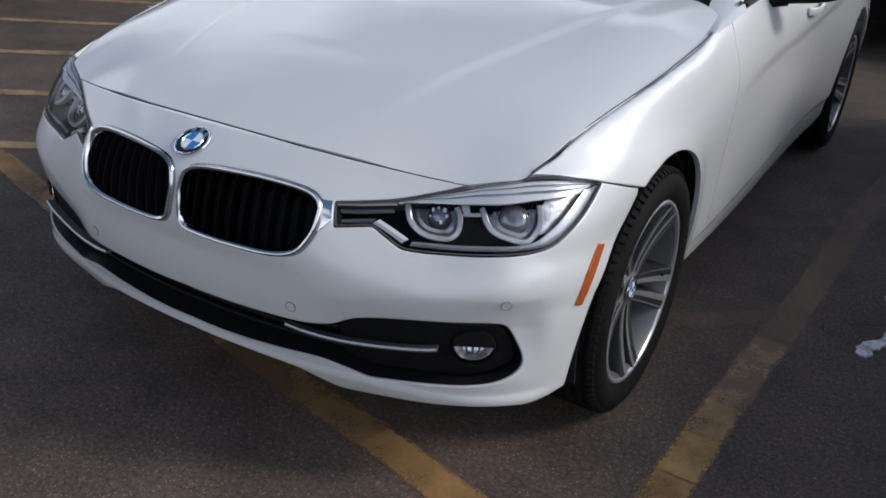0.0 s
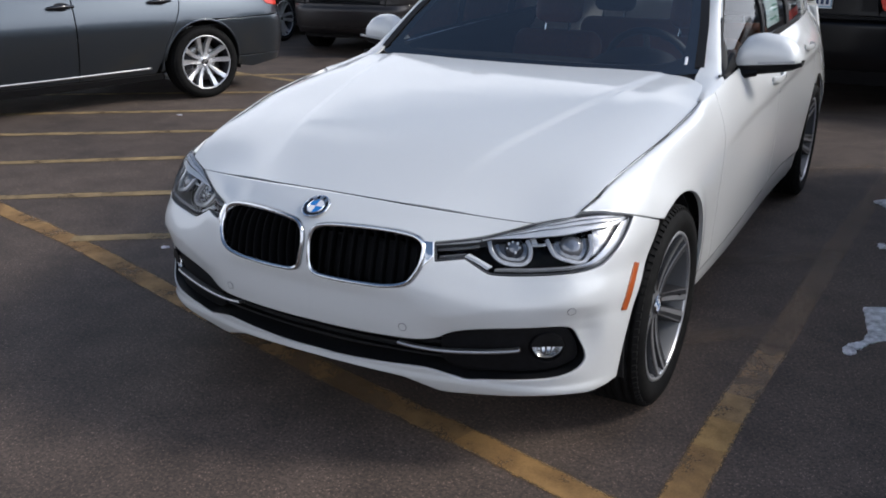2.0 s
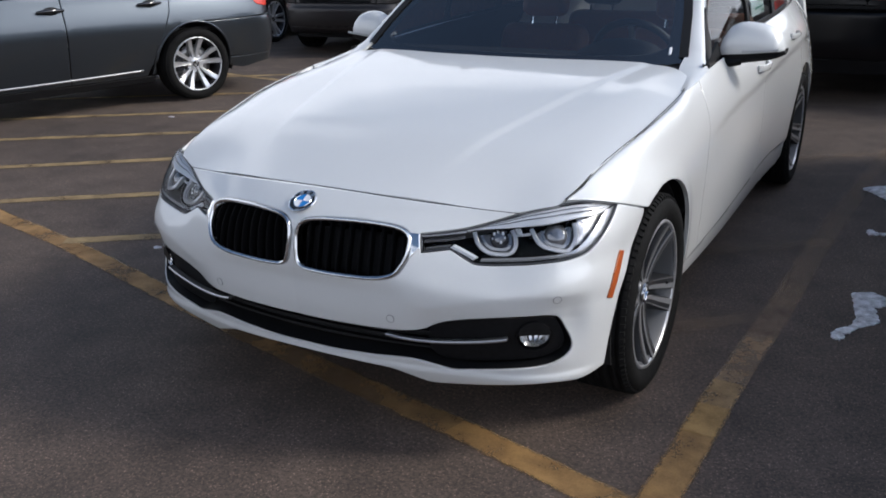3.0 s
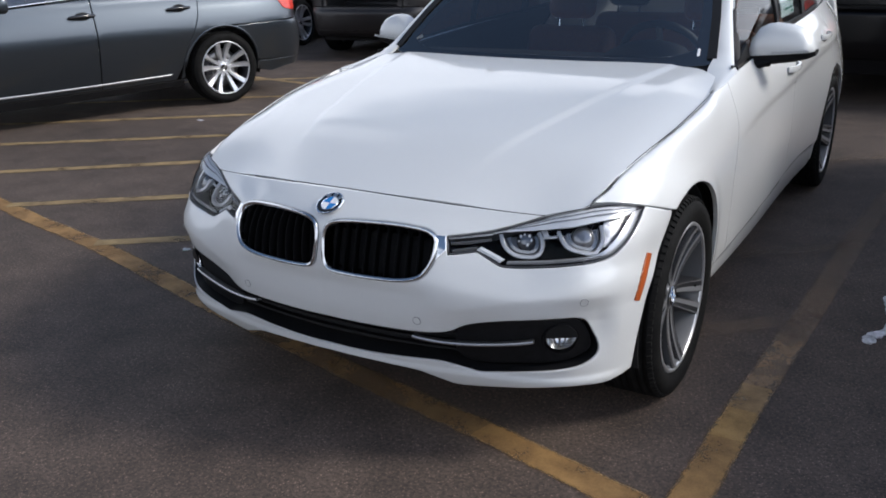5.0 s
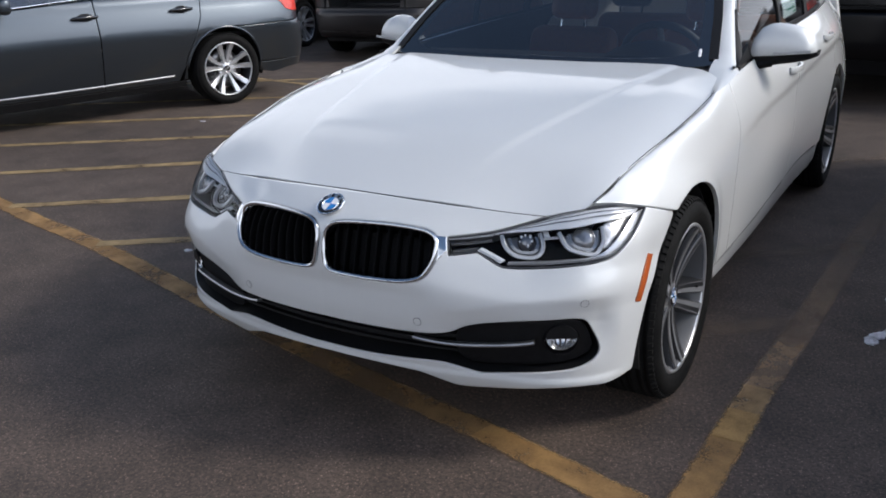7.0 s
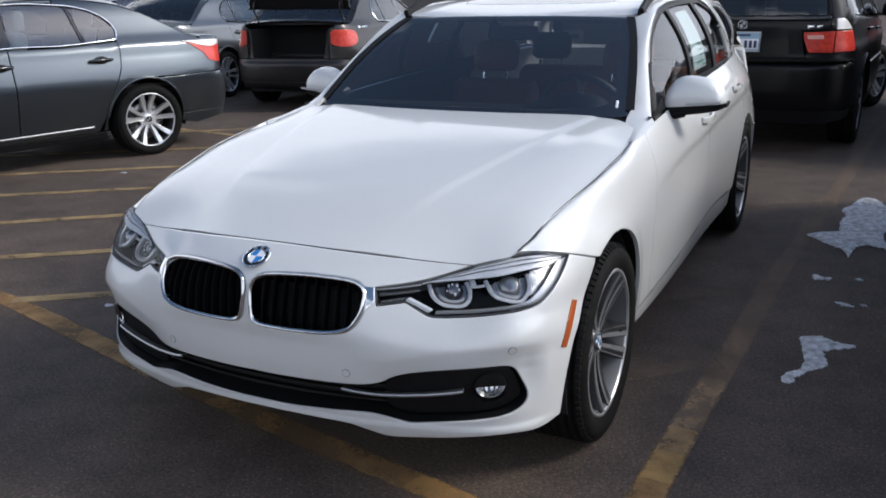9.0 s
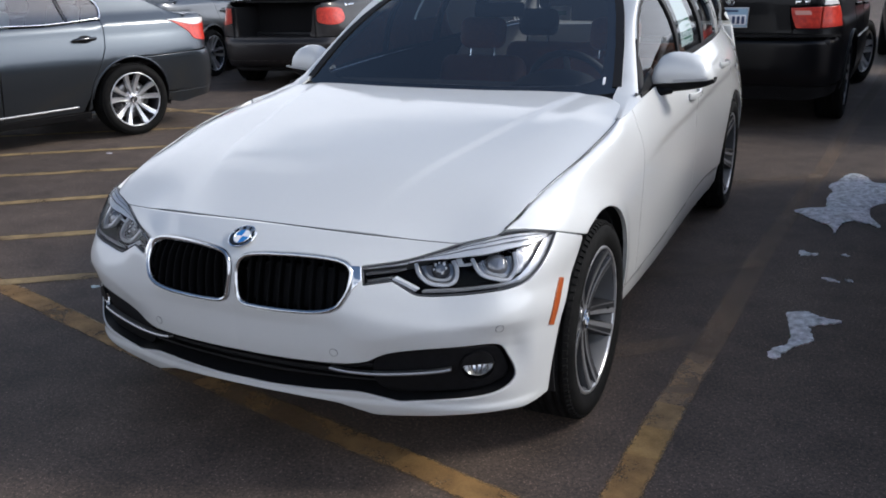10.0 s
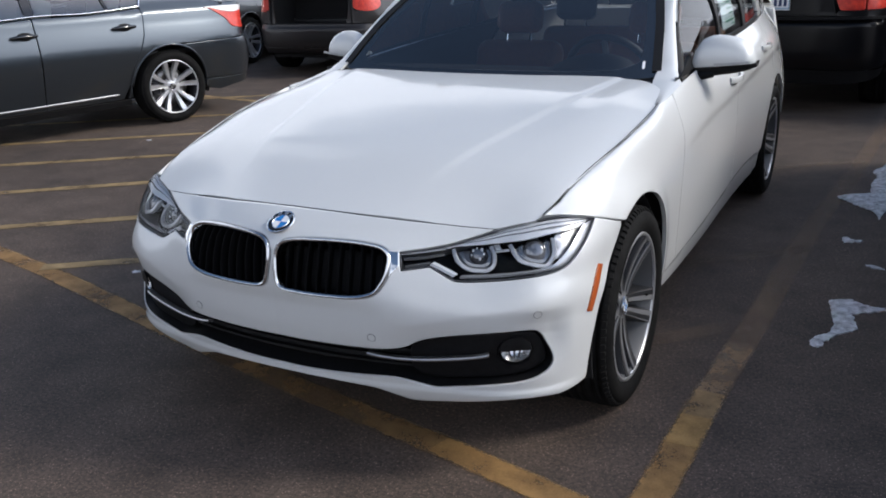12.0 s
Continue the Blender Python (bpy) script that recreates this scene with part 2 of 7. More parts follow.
def car_paint(name, base, flake=0.0, rough=0.42, metal=0.0, coat=1.0, dust=(0.02, 0.11)):
    m = shader(name, base, rough, metal, Coat_Weight=coat, Coat_Roughness=0.04, Coat_IOR=1.6)
    b = m.node_tree.nodes["Principled BSDF"]
    tc = add(m, "TexCoord")
    dirt = add(m, "TexNoise", Scale=3.0, Detail=5.0, Roughness=0.6)
    wire(m, tc, "Object", dirt, "Vector")
    mr = add(m, "MapRange", From_Min=0.3, From_Max=0.75, To_Min=dust[0], To_Max=dust[1])
    wire(m, dirt, "Fac", mr, "Value")
    wire(m, mr, "Result", b, "Coat Roughness")
    if flake:
        v = add(m, "TexVoronoi", Scale=900.0)
        wire(m, tc, "Object", v, "Vector")
        mix = add(m, "Mix", Factor=flake)
        mix.data_type = "RGBA"
        mix.inputs["A"].default_value = (*base, 1)
        hsv = add(m, "HueSaturation", Saturation=0.15)
        wire(m, v, "Color", hsv, "Color")
        wire(m, hsv, "Color", mix, "B")
        wire(m, mix, "Result", b, "Base Color")
    return m


def pane(name, tint=(0.9, 0.93, 0.95), gloss=0.02, bend=1.5):
    """Thin glass: clear straight through, with a mirror's gloss at its face."""
    m = bpy.data.materials.new(name)
    m.use_nodes = True
    t = m.node_tree
    t.nodes.remove(t.nodes["Principled BSDF"])
    out = t.nodes["Material Output"]
    clear, shine, fres, mix = add(m, "BsdfTransparent"), add(m, "BsdfGlossy"), add(m, "Fresnel", IOR=bend), add(m, "MixShader")
    clear.inputs["Color"].default_value = (*tint, 1)
    shine.inputs["Roughness"].default_value = gloss
    wire(m, fres, "Fac", mix, "Fac")
    t.links.new(clear.outputs[0], mix.inputs[1])
    t.links.new(shine.outputs[0], mix.inputs[2])
    t.links.new(mix.outputs[0], out.inputs["Surface"])
    return m


WHITE = car_paint("pearl_white_paint", (0.63, 0.642, 0.64), flake=0.05, rough=0.50, metal=0.12)
DARK_TRIM = shader("black_grained_plastic", (0.005, 0.005, 0.006), 0.5, Specular_IOR_Level=0.16)
grain(DARK_TRIM, 60, (0.0045, 0.0045, 0.005), (0.008, 0.008, 0.009), bump=0.15, far=0.001)
GLOSS_BLACK = shader("gloss_black_plastic", (0.008, 0.008, 0.009), 0.12, Coat_Weight=0.6, Coat_Roughness=0.03)
CHROME = shader("chrome", (0.82, 0.83, 0.85), 0.07, 1.0)
SATIN = shader("satin_aluminium", (0.62, 0.63, 0.65), 0.28, 1.0)
RUBBER_TRIM = shader("black_window_rubber", (0.010, 0.010, 0.011), 0.55, Specular_IOR_Level=0.2)
BLADE = shader("dulled_aluminium", (0.36, 0.365, 0.375), 0.34, 0.9)
GAP = shader("joint_and_shade_black", (0.006, 0.006, 0.007), 0.9)
RUBBER = shader("tyre_rubber", (0.008, 0.008, 0.009), 0.78, Specular_IOR_Level=0.10)
grain(RUBBER, 25, (0.006, 0.006, 0.006), (0.011, 0.0108, 0.0106), bump=0.2, far=0.002)
RIM_GREY = shader("grey_alloy", (0.235, 0.238, 0.246), 0.30, 0.35, Coat_Weight=0.5, Coat_Roughness=0.08)
# near black: the shade between the spokes is put into this colour
RIM_SHADE = shader("shaded_spoke_side", (0.022, 0.0225, 0.025), 0.35, 0.2)
RIM_EDGE = shader("pale_spoke_edge", (0.29, 0.295, 0.31), 0.42, 0.6)
RIM_BRIGHT = shader("bright_turned_alloy", (0.52, 0.53, 0.55), 0.36, 0.8)
RIM_SILVER = shader("silver_alloy", (0.62, 0.63, 0.65), 0.30, 0.75)
RIM_BARREL = shader("silver_rim_barrel", (0.095, 0.096, 0.10), 0.50, 0.1)
RIM_DARK = shader("shadowed_rim_barrel", (0.035, 0.035, 0.04), 0.45, 0.7)
DISC = shader("brake_disc_steel", (0.35, 0.34, 0.33), 0.4, 0.9)
GLASS = pane("tinted_window_glass", (0.70, 0.75, 0.76), 0.01, 2.0)
SIDE_PANE = pane("side_pane_glass", (0.56, 0.64, 0.70), 0.01, 1.65)
CLEAR = pane("clear_lamp_cover", (0.97, 0.98, 1.0), 0.01, 1.22)
WINDSHIELD = pane("windscreen_glass", (0.62, 0.67, 0.72), 0.01, 2.5)
ORANGE = shader("amber_reflector", (0.40, 0.085, 0.018), 0.28, Coat_Weight=0.5)
RED = shader("red_lamp_plastic", (0.46, 0.018, 0.011), 0.35, Coat_Weight=0.30, Coat_Roughness=0.15)
grain(RED, 30, (0.45, 0.018, 0.012), (0.66, 0.045, 0.020), 0.35, 0.65, 2.0)
PALE_LAMP = shader("clear_lamp_plastic", (0.80, 0.78, 0.76), 0.15, Coat_Weight=1.0)
PINK_LAMP = shader("pale_red_lamp_plastic", (0.72, 0.36, 0.30), 0.3, Coat_Weight=0.5)
BLUE = shader("emblem_blue", (0.02, 0.20, 0.55), 0.2, Coat_Weight=1.0)
PLAIN_WHITE = shader("emblem_white", (0.82, 0.83, 0.85), 0.25, Coat_Weight=1.0)
LEATHER = shader("brown_leather", (0.23, 0.080, 0.040), 0.5)
grain(LEATHER, 90, (0.20, 0.068, 0.033), (0.26, 0.092, 0.046), bump=0.2, far=0.001)
CABIN = shader("black_cabin_plastic", (0.016, 0.016, 0.018), 0.6)
LAMP_BRIGHT = shader("lamp_bright_trim", (0.74, 0.75, 0.76), 0.32, 0.15)
LAMP_SMOKE = shader("lamp_dark_lens", (0.06, 0.06, 0.065), 0.08, 0.2, Coat_Weight=1.0)
LAMP_WALL = shader("lamp_side_wall", (0.13, 0.132, 0.138), 0.35, 0.3)
LAMP_PALE = shader("lamp_light_ring", (0.46, 0.47, 0.485), 0.28, 0.4, Coat_Weight=0.8)
LAMP_GUIDE = shader("lamp_light_guide", (0.45, 0.46, 0.475), 0.25, 0.5, Coat_Weight=0.8)
LAMP_TURN = shader("lamp_turn_reflector", (0.52, 0.51, 0.50), 0.24, 0.6)
grain(LAMP_TURN, 70, (0.30, 0.295, 0.29), (0.62, 0.61, 0.60), 0.35, 0.65, 2.0, bump=0.5, far=0.003)
LAMP_GREY = shader("lamp_smoked_lens", (0.22, 0.225, 0.235), 0.14, 0.6, Coat_Weight=1.0)

# ---- the ground: one sheet of asphalt to the horizon ----
ASPHALT = shader("worn_asphalt", (0.05, 0.045, 0.042), 0.85)
def asphalt():
    m = ASPHALT
    b = m.node_tree.nodes["Principled BSDF"]
    tc = add(m, "TexCoord")
    stones = add(m, "TexVoronoi", Scale=170.0)
    fine = add(m, "TexNoise", Scale=80.0, Detail=5.0, Roughness=0.8)
    blot = add(m, "TexNoise", Scale=0.55, Detail=6.0, Roughness=0.6)
    patches = add(m, "TexNoise", Scale=4.0, Detail=4.0, Roughness=0.6)
    for n in (stones, fine, blot, patches):
        wire(m, tc, "Object", n, "Vector")
    base = add(m, "ValToRGB")
    base.color_ramp.elements[0].position, base.color_ramp.elements[1].position = 0.32, 0.72
    base.color_ramp.elements[0].color, base.color_ramp.elements[1].color = (0.0480, 0.0356, 0.0291, 1), (0.0826, 0.0615, 0.0493, 1)
    wire(m, blot, "Fac", base, "Fac")
    speck = add(m, "ValToRGB")
    speck.color_ramp.elements[0].position, speck.color_ramp.elements[1].position = 0.40, 0.68
    speck.color_ramp.elements[0].color, speck.color_ramp.elements[1].color = (0.62, 0.62, 0.63, 1), (2.0, 1.92, 1.84, 1)
    wire(m, fine, "Fac", speck, "Fac")
    mul = add(m, "Mix", Factor=1.0)
    mul.data_type, mul.blend_type = "RGBA", "MULTIPLY"
    wire(m, base, "Color", mul, "A")
    wire(m, speck, "Color", mul, "B")
    dots = add(m, "TexVoronoi", Scale=95.0)
    wire(m, tc, "Object", dots, "Vector")
    chip = add(m, "ValToRGB")
    chip.color_ramp.elements[0].position, chip.color_ramp.elements[1].position = 0.12, 0.28
    chip.color_ramp.elements[0].color, chip.color_ramp.elements[1].color = (2.9, 2.75, 2.6, 1), (1, 1, 1, 1)
    wire(m, dots, "Distance", chip, "Fac")
    grit = add(m, "Mix", Factor=1.0)
    grit.data_type, grit.blend_type = "RGBA", "MULTIPLY"
    wire(m, mul, "Result", grit, "A")
    wire(m, chip, "Color", grit, "B")
    wear = add(m, "ValToRGB")
    wear.color_ramp.elements[0].position, wear.color_ramp.elements[1].position = 0.30, 0.62
    wear.color_ramp.elements[0].color, wear.color_ramp.elements[1].color = (0.62, 0.62, 0.62, 1), (1.08, 1.08, 1.08, 1)
    wire(m, patches, "Fac", wear, "Fac")
    mul2 = add(m, "Mix", Factor=1.0)
    mul2.data_type, mul2.blend_type = "RGBA", "MULTIPLY"
    wire(m, grit, "Result", mul2, "A")
    wire(m, wear, "Color", mul2, "B")
    wire(m, mul2, "Result", b, "Base Color")
    bp = add(m, "Bump", Strength=0.22, Distance=0.003)
    sums = add(m, "Math")
    wire(m, stones, "Distance", sums, 0)
    wire(m, fine, "Fac", sums, 1)
    wire(m, sums, "Value", bp, "Height")
    wire(m, bp, "Normal", b, "Normal")
asphalt()


def ground_sheet():
    xs = np.r_[-2000, -300, -60, -20, np.arange(-12, 12.1, 1.0), 20, 60, 300, 2000]
    verts = [(x, y, 0.0) for y in xs for x in xs]
    n = len(xs)
    faces = [[i * n + j, i * n + j + 1, (i + 1) * n + j + 1, (i + 1) * n + j] for i in range(n - 1) for j in range(n - 1)]
    g = part("ground", (verts, faces, None), ASPHALT, smooth=False)
    tagged(g, "dark worn asphalt of a parking lot with fine speckled grit", "ground", kind="structure")
ground_sheet()


def line_paint(name, keep, colour=(0.40, 0.245, 0.055)):
    """Yellow road paint, worn through to the asphalt in flakes and patches. keep: how much is left, 0 to 1."""
    m = shader(name, colour, 0.75)
    b = m.node_tree.nodes["Principled BSDF"]
    tc = add(m, "TexCoord")
    fine = add(m, "TexNoise", Scale=160.0, Detail=5.0, Roughness=0.7)
    wide = add(m, "TexNoise", Scale=5.0, Detail=5.0, Roughness=0.6)
    for n in (fine, wide):
        wire(m, tc, "Object", n, "Vector")
    tone = add(m, "ValToRGB")
    tone.color_ramp.elements[0].position, tone.color_ramp.elements[1].position = 0.3, 0.7
    tone.color_ramp.elements[0].color = (colour[0] * 0.74, colour[1] * 0.71, colour[2] * 0.74, 1)
    tone.color_ramp.elements[1].color = (colour[0] * 1.12, colour[1] * 1.12, colour[2] * 1.1, 1)
    wire(m, wide, "Fac", tone, "Fac")
    wire(m, tone, "Color", b, "Base Color")
    mix = add(m, "Math")
    mix.operation = "MULTIPLY_ADD"
    wire(m, wide, "Fac", mix, 0)
    mix.inputs[1].default_value = 1.7
    half = add(m, "Math")
    half.operation = "MULTIPLY"
    half.inputs[1].default_value = 0.7
    wire(m, fine, "Fac", half, 0)
    wire(m, half, "Value", mix, 2)
    ramp = add(m, "MapRange", From_Min=0.85, From_Max=1.45, To_Min=keep * 0.52, To_Max=keep)
    wire(m, mix, "Value", ramp, "Value")
    left = add(m, "Attribute")           # paint left from the line's edge inwards
    left.attribute_name = "paint_left"
    crumble = add(m, "Math")
    crumble.operation = "ADD"
    wire(m, left, "Fac", crumble, 0)
    wire(m, fine, "Fac", crumble, 1)
    edge = add(m, "MapRange", From_Min=0.42, From_Max=1.02, To_Min=0.0, To_Max=1.0)
    wire(m, crumble, "Value", edge, "Value")
    both = add(m, "Math")
    both.operation = "MULTIPLY"
    wire(m, ramp, "Result", both, 0)
    wire(m, edge, "Result", both, 1)
    wire(m, both, "Value", b, "Alpha")
    bp = add(m, "Bump", Strength=0.4, Distance=0.003)
    wire(m, fine, "Fac", bp, "Height")
    wire(m, bp, "Normal", b, "Normal")
    return m


LINE_BOLD, LINE_WORN, LINE_FAINT = line_paint("yellow_line_paint", 0.92, (0.300, 0.172, 0.062)), line_paint("worn_yellow_line_paint", 0.95, (0.31, 0.22, 0.105)), line_paint("faint_yellow_line_paint", 0.34, (0.26, 0.180, 0.115))
LINE_FRESH = line_paint("fresher_yellow_line_paint", 0.97, (0.35, 0.212, 0.074))
LINE_DULL = line_paint("dulled_yellow_line_paint", 0.82, (0.32, 0.205, 0.095))
LINE_DIM = line_paint("dim_yellow_line_paint", 0.48, (0.28, 0.190, 0.118))
# browner and thinner: the car's shade on the line is put into the paint
LINE_SHADED = line_paint("shaded_yellow_line_paint", 0.78, (0.262, 0.155, 0.062))
LINE_GHOST = line_paint("vanishing_yellow_line_paint", 0.22, (0.26, 0.180, 0.115))
LINE_FADED = line_paint("fading_yellow_line_paint", 0.66, (0.31, 0.205, 0.120))


def road_line(points, width, mat, label, z=0.004):
    rng = random.Random(len(points) * 17 + int(1000 * width))
    p = line(points, 14)
    t = np.gradient(p, axis=0)
    t /= np.hypot(*t.T)[:, None]
    s = np.stack([-t[:, 1], t[:, 0]], -1)
    verts, faces = [], []
    for q, a in zip(p, s):
        w1, w2 = (width / 2 + rng.uniform(-0.004, 0.004) for _ in range(2))
        verts += [(*(q + a * d), z) for d in (w1 + 0.010, w1 - 0.016, 0.016 - w2, -w2 - 0.010)]
    for i in range(len(p) - 1):
        faces += [[4 * i + k, 4 * i + k + 1, 4 * i + k + 5, 4 * i + k + 4] for k in range(3)]
    data = bpy.data.meshes.new("painted_line")
    data.from_pydata([tuple(map(float, v)) for v in verts], [], [f[::-1] for f in faces])
    data.materials.append(mat)
    data.attributes.new("paint_left", "FLOAT", "POINT").data.foreach_set("value", [0.0, 1.0, 1.0, 0.0] * len(p))
    return tagged(new("painted_line", data), label, "road marking", "parking lot lines", "structure")


# ---- a low row of plain buildings at the far edge of the lot ----
FAR_WALL = shader("far_wall", (0.16, 0.155, 0.15), 0.9)
grain(FAR_WALL, 0.35, (0.09, 0.09, 0.09), (0.20, 0.19, 0.18), 0.3, 0.7, 3.0)
for cx, cy, sx, sy, h in ((-14, 52, 46, 12, 5.0), (40, 58, 44, 12, 6.0), (-66, 8, 12, 60, 5.5), (70, 4, 12, 70, 5.0), (-12, -62, 70, 12, 5.0)):
    tagged(part("backdrop", box(sx, sy, h, (cx, cy, h / 2), 0.15), FAR_WALL), "plain low building at the far edge of the parking lot", "building", "far buildings", "structure")

# ---- smooth surfaces from a few design values ----
def spline(xs, ys):
    """Natural cubic spline through the given stations, straight beyond them."""
    xs, ys = np.array(xs, float), np.array(ys, float)
    n, h = len(xs), np.diff(xs)
    a, b = np.eye(n), np.zeros(ys.shape)
    for i in range(1, n - 1):
        a[i, i - 1:i + 2] = h[i - 1], 2 * (h[i - 1] + h[i]), h[i]
        b[i] = 3 * ((ys[i + 1] - ys[i]) / h[i] - (ys[i] - ys[i - 1]) / h[i - 1])
    c = np.linalg.solve(a, b)

    def at(x):
        x = np.asarray(x, float)
        i = np.clip(np.searchsorted(xs, x) - 1, 0, n - 2)
        lo, d = xs[i], np.clip(x, xs[0], xs[-1]) - xs[i]
        hi, wide = h[i], (slice(None),) * x.ndim + (None,) * (ys.ndim - 1)
        d, hi, over = d[wide] if ys.ndim > 1 else d, hi[wide] if ys.ndim > 1 else hi, (x - np.clip(x, xs[0], xs[-1]))
        slope = (ys[i + 1] - ys[i]) / hi - hi * (2 * c[i] + c[i + 1]) / 3
        cub = (c[i + 1] - c[i]) / (3 * hi)
        tail = slope + 2 * c[i] * d + 3 * cub * d * d
        return ys[i] + d * (slope + d * (c[i] + d * cub)) + tail * (over[wide] if ys.ndim > 1 else over)
    return at


def sheet(us, vs, table):
    """A smooth function of two coordinates from a small table, one row for each v."""
    rows = spline(us, np.array(table, float).T)

    def at(u, v):
        u, v = np.broadcast_arrays(np.asarray(u, float), np.asarray(v, float))
        shape, u, v = u.shape, u.ravel(), v.ravel()
        values = rows(u)
        out = np.empty(len(u))
        h, k = np.diff(vs), len(vs)
        a = np.eye(k)
        for i in range(1, k - 1):
            a[i, i - 1:i + 2] = h[i - 1], 2 * (h[i - 1] + h[i]), h[i]
        b = np.zeros((k, len(u)))
        y = values.T
        for i in range(1, k - 1):
            b[i] = 3 * ((y[i + 1] - y[i]) / h[i] - (y[i] - y[i - 1]) / h[i - 1])
        c = np.linalg.solve(a, b)
        x = np.clip(v, vs[0], vs[-1])
        i = np.clip(np.searchsorted(vs, x) - 1, 0, k - 2)
        j = np.arange(len(u))
        d, hi = x - np.array(vs)[i], h[i]
        slope = (y[i + 1, j] - y[i, j]) / hi - hi * (2 * c[i, j] + c[i + 1, j]) / 3
        cub = (c[i + 1, j] - c[i, j]) / (3 * hi)
        out = y[i, j] + d * (slope + d * (c[i, j] + d * cub)) + (v - x) * (slope + d * (2 * c[i, j] + 3 * cub * d))
        return out.reshape(shape)
    return at


def step01(x, lo, hi):
    t = np.clip((np.asarray(x, float) - lo) / (hi - lo), 0, 1)
    return t * t * (3 - 2 * t)


# ---- the white car's skin: nose round a vertical axis, bonnet over the plan, flank over the side view ----
NOSE_Y = 0.10
nose_r = sheet(np.radians([0, 12, 24, 34, 42, 49, 56, 63, 72]), [0.16, 0.22, 0.30, 0.38, 0.45, 0.515, 0.58, 0.65, 0.70, 0.75], [
    [0.775, 0.79, 0.815, 0.85, 0.90, 0.935, 0.935, 0.91, 0.87],
    [0.815, 0.825, 0.855, 0.905, 0.96, 0.985, 0.975, 0.945, 0.895],
    [0.845, 0.855, 0.885, 0.935, 0.985, 1.005, 0.99, 0.955, 0.897],
    [0.862, 0.872, 0.903, 0.952, 0.997, 1.015, 0.995, 0.958, 0.90],
    [0.870, 0.880, 0.912, 0.957, 1.000, 1.017, 0.998, 0.958, 0.90],
    [0.872, 0.881, 0.910, 0.950, 0.990, 1.007, 0.990, 0.953, 0.90],
    [0.868, 0.873, 0.893, 0.922, 0.953, 0.970, 0.962, 0.936, 0.893],
    [0.853, 0.852, 0.862, 0.880, 0.910, 0.942, 0.950, 0.932, 0.890],
    [0.825, 0.818, 0.822, 0.840, 0.872, 0.910, 0.925, 0.915, 0.885],
    [0.730, 0.735, 0.757, 0.785, 0.830, 0.885, 0.900, 0.895, 0.870]])


PROW = spline([0, 0.20, 0.36, 0.43, 0.50, 0.60, 0.75], [0.004, 0.010, 0.015, 0.012, 0.006, 0.002, 0.0])     # flattens the nose between the grilles


BONNET_EDGE = spline([0.60, 0.686, 0.75, 0.806, 0.952, 1.164, 1.40], [0.716, 0.716, 0.736, 0.748, 0.792, 0.832, 0.874])     # height of the bonnet's cut round the corner


def corner(u, z):
    """How far the wing swells beside and below the bonnet's front corner, straight out from the nose's axis."""
    a, z = np.broadcast_arrays(np.abs(np.asarray(u, float)), np.asarray(z, float))
    fade = 1 - step01(a, 0.83, 1.05)
    turn_in = 0.040 + 0.075 * step01(a, 0.84, 0.98)
    return 0.032 * step01(a, 0.60, 0.76) * fade * step01(z, 0.47, 0.58) * (1 - step01((z - BONNET_EDGE(np.clip(a, 0.60, 1.40))) / turn_in, -1.0, 0.0))


def nose(u, z):
    """u: metres round the nose from the middle."""
    a, z = np.broadcast_arrays(np.asarray(u, float) / 0.9, np.asarray(z, float))
    r = nose_r(np.abs(a), z) + corner(0.9 * a, z)
    ahead = PROW(np.minimum(np.abs(a) * 0.9, 0.75)) * (1 - step01(z, 0.665, 0.715)) * (0.6 + 0.4 * step01(z, 0.40, 0.56))
    return np.stack([r * np.sin(a), NOSE_Y - r * np.cos(a) - ahead, z], -1)


bonnet_z = sheet([0, 0.2, 0.4, 0.58, 0.70, 0.80], [-0.66, -0.55, -0.40, -0.15, 0.15, 0.45, 0.65], [
    [0.737, 0.730, 0.702, 0.653, 0.618, 0.580],
    [0.774, 0.768, 0.745, 0.708, 0.690, 0.655],
    [0.815, 0.811, 0.799, 0.780, 0.770, 0.742],
    [0.862, 0.860, 0.854, 0.845, 0.837, 0.815],
    [0.908, 0.907, 0.904, 0.900, 0.894, 0.875],
    [0.950, 0.949, 0.946, 0.940, 0.930, 0.912],
    [0.975, 0.974, 0.971, 0.964, 0.955, 0.940]])


def bonnet(x, y):
    x, y = np.broadcast_arrays(np.asarray(x, float), np.asarray(y, float))
    return np.stack([x, y, bonnet_z(np.abs(x), y)], -1)


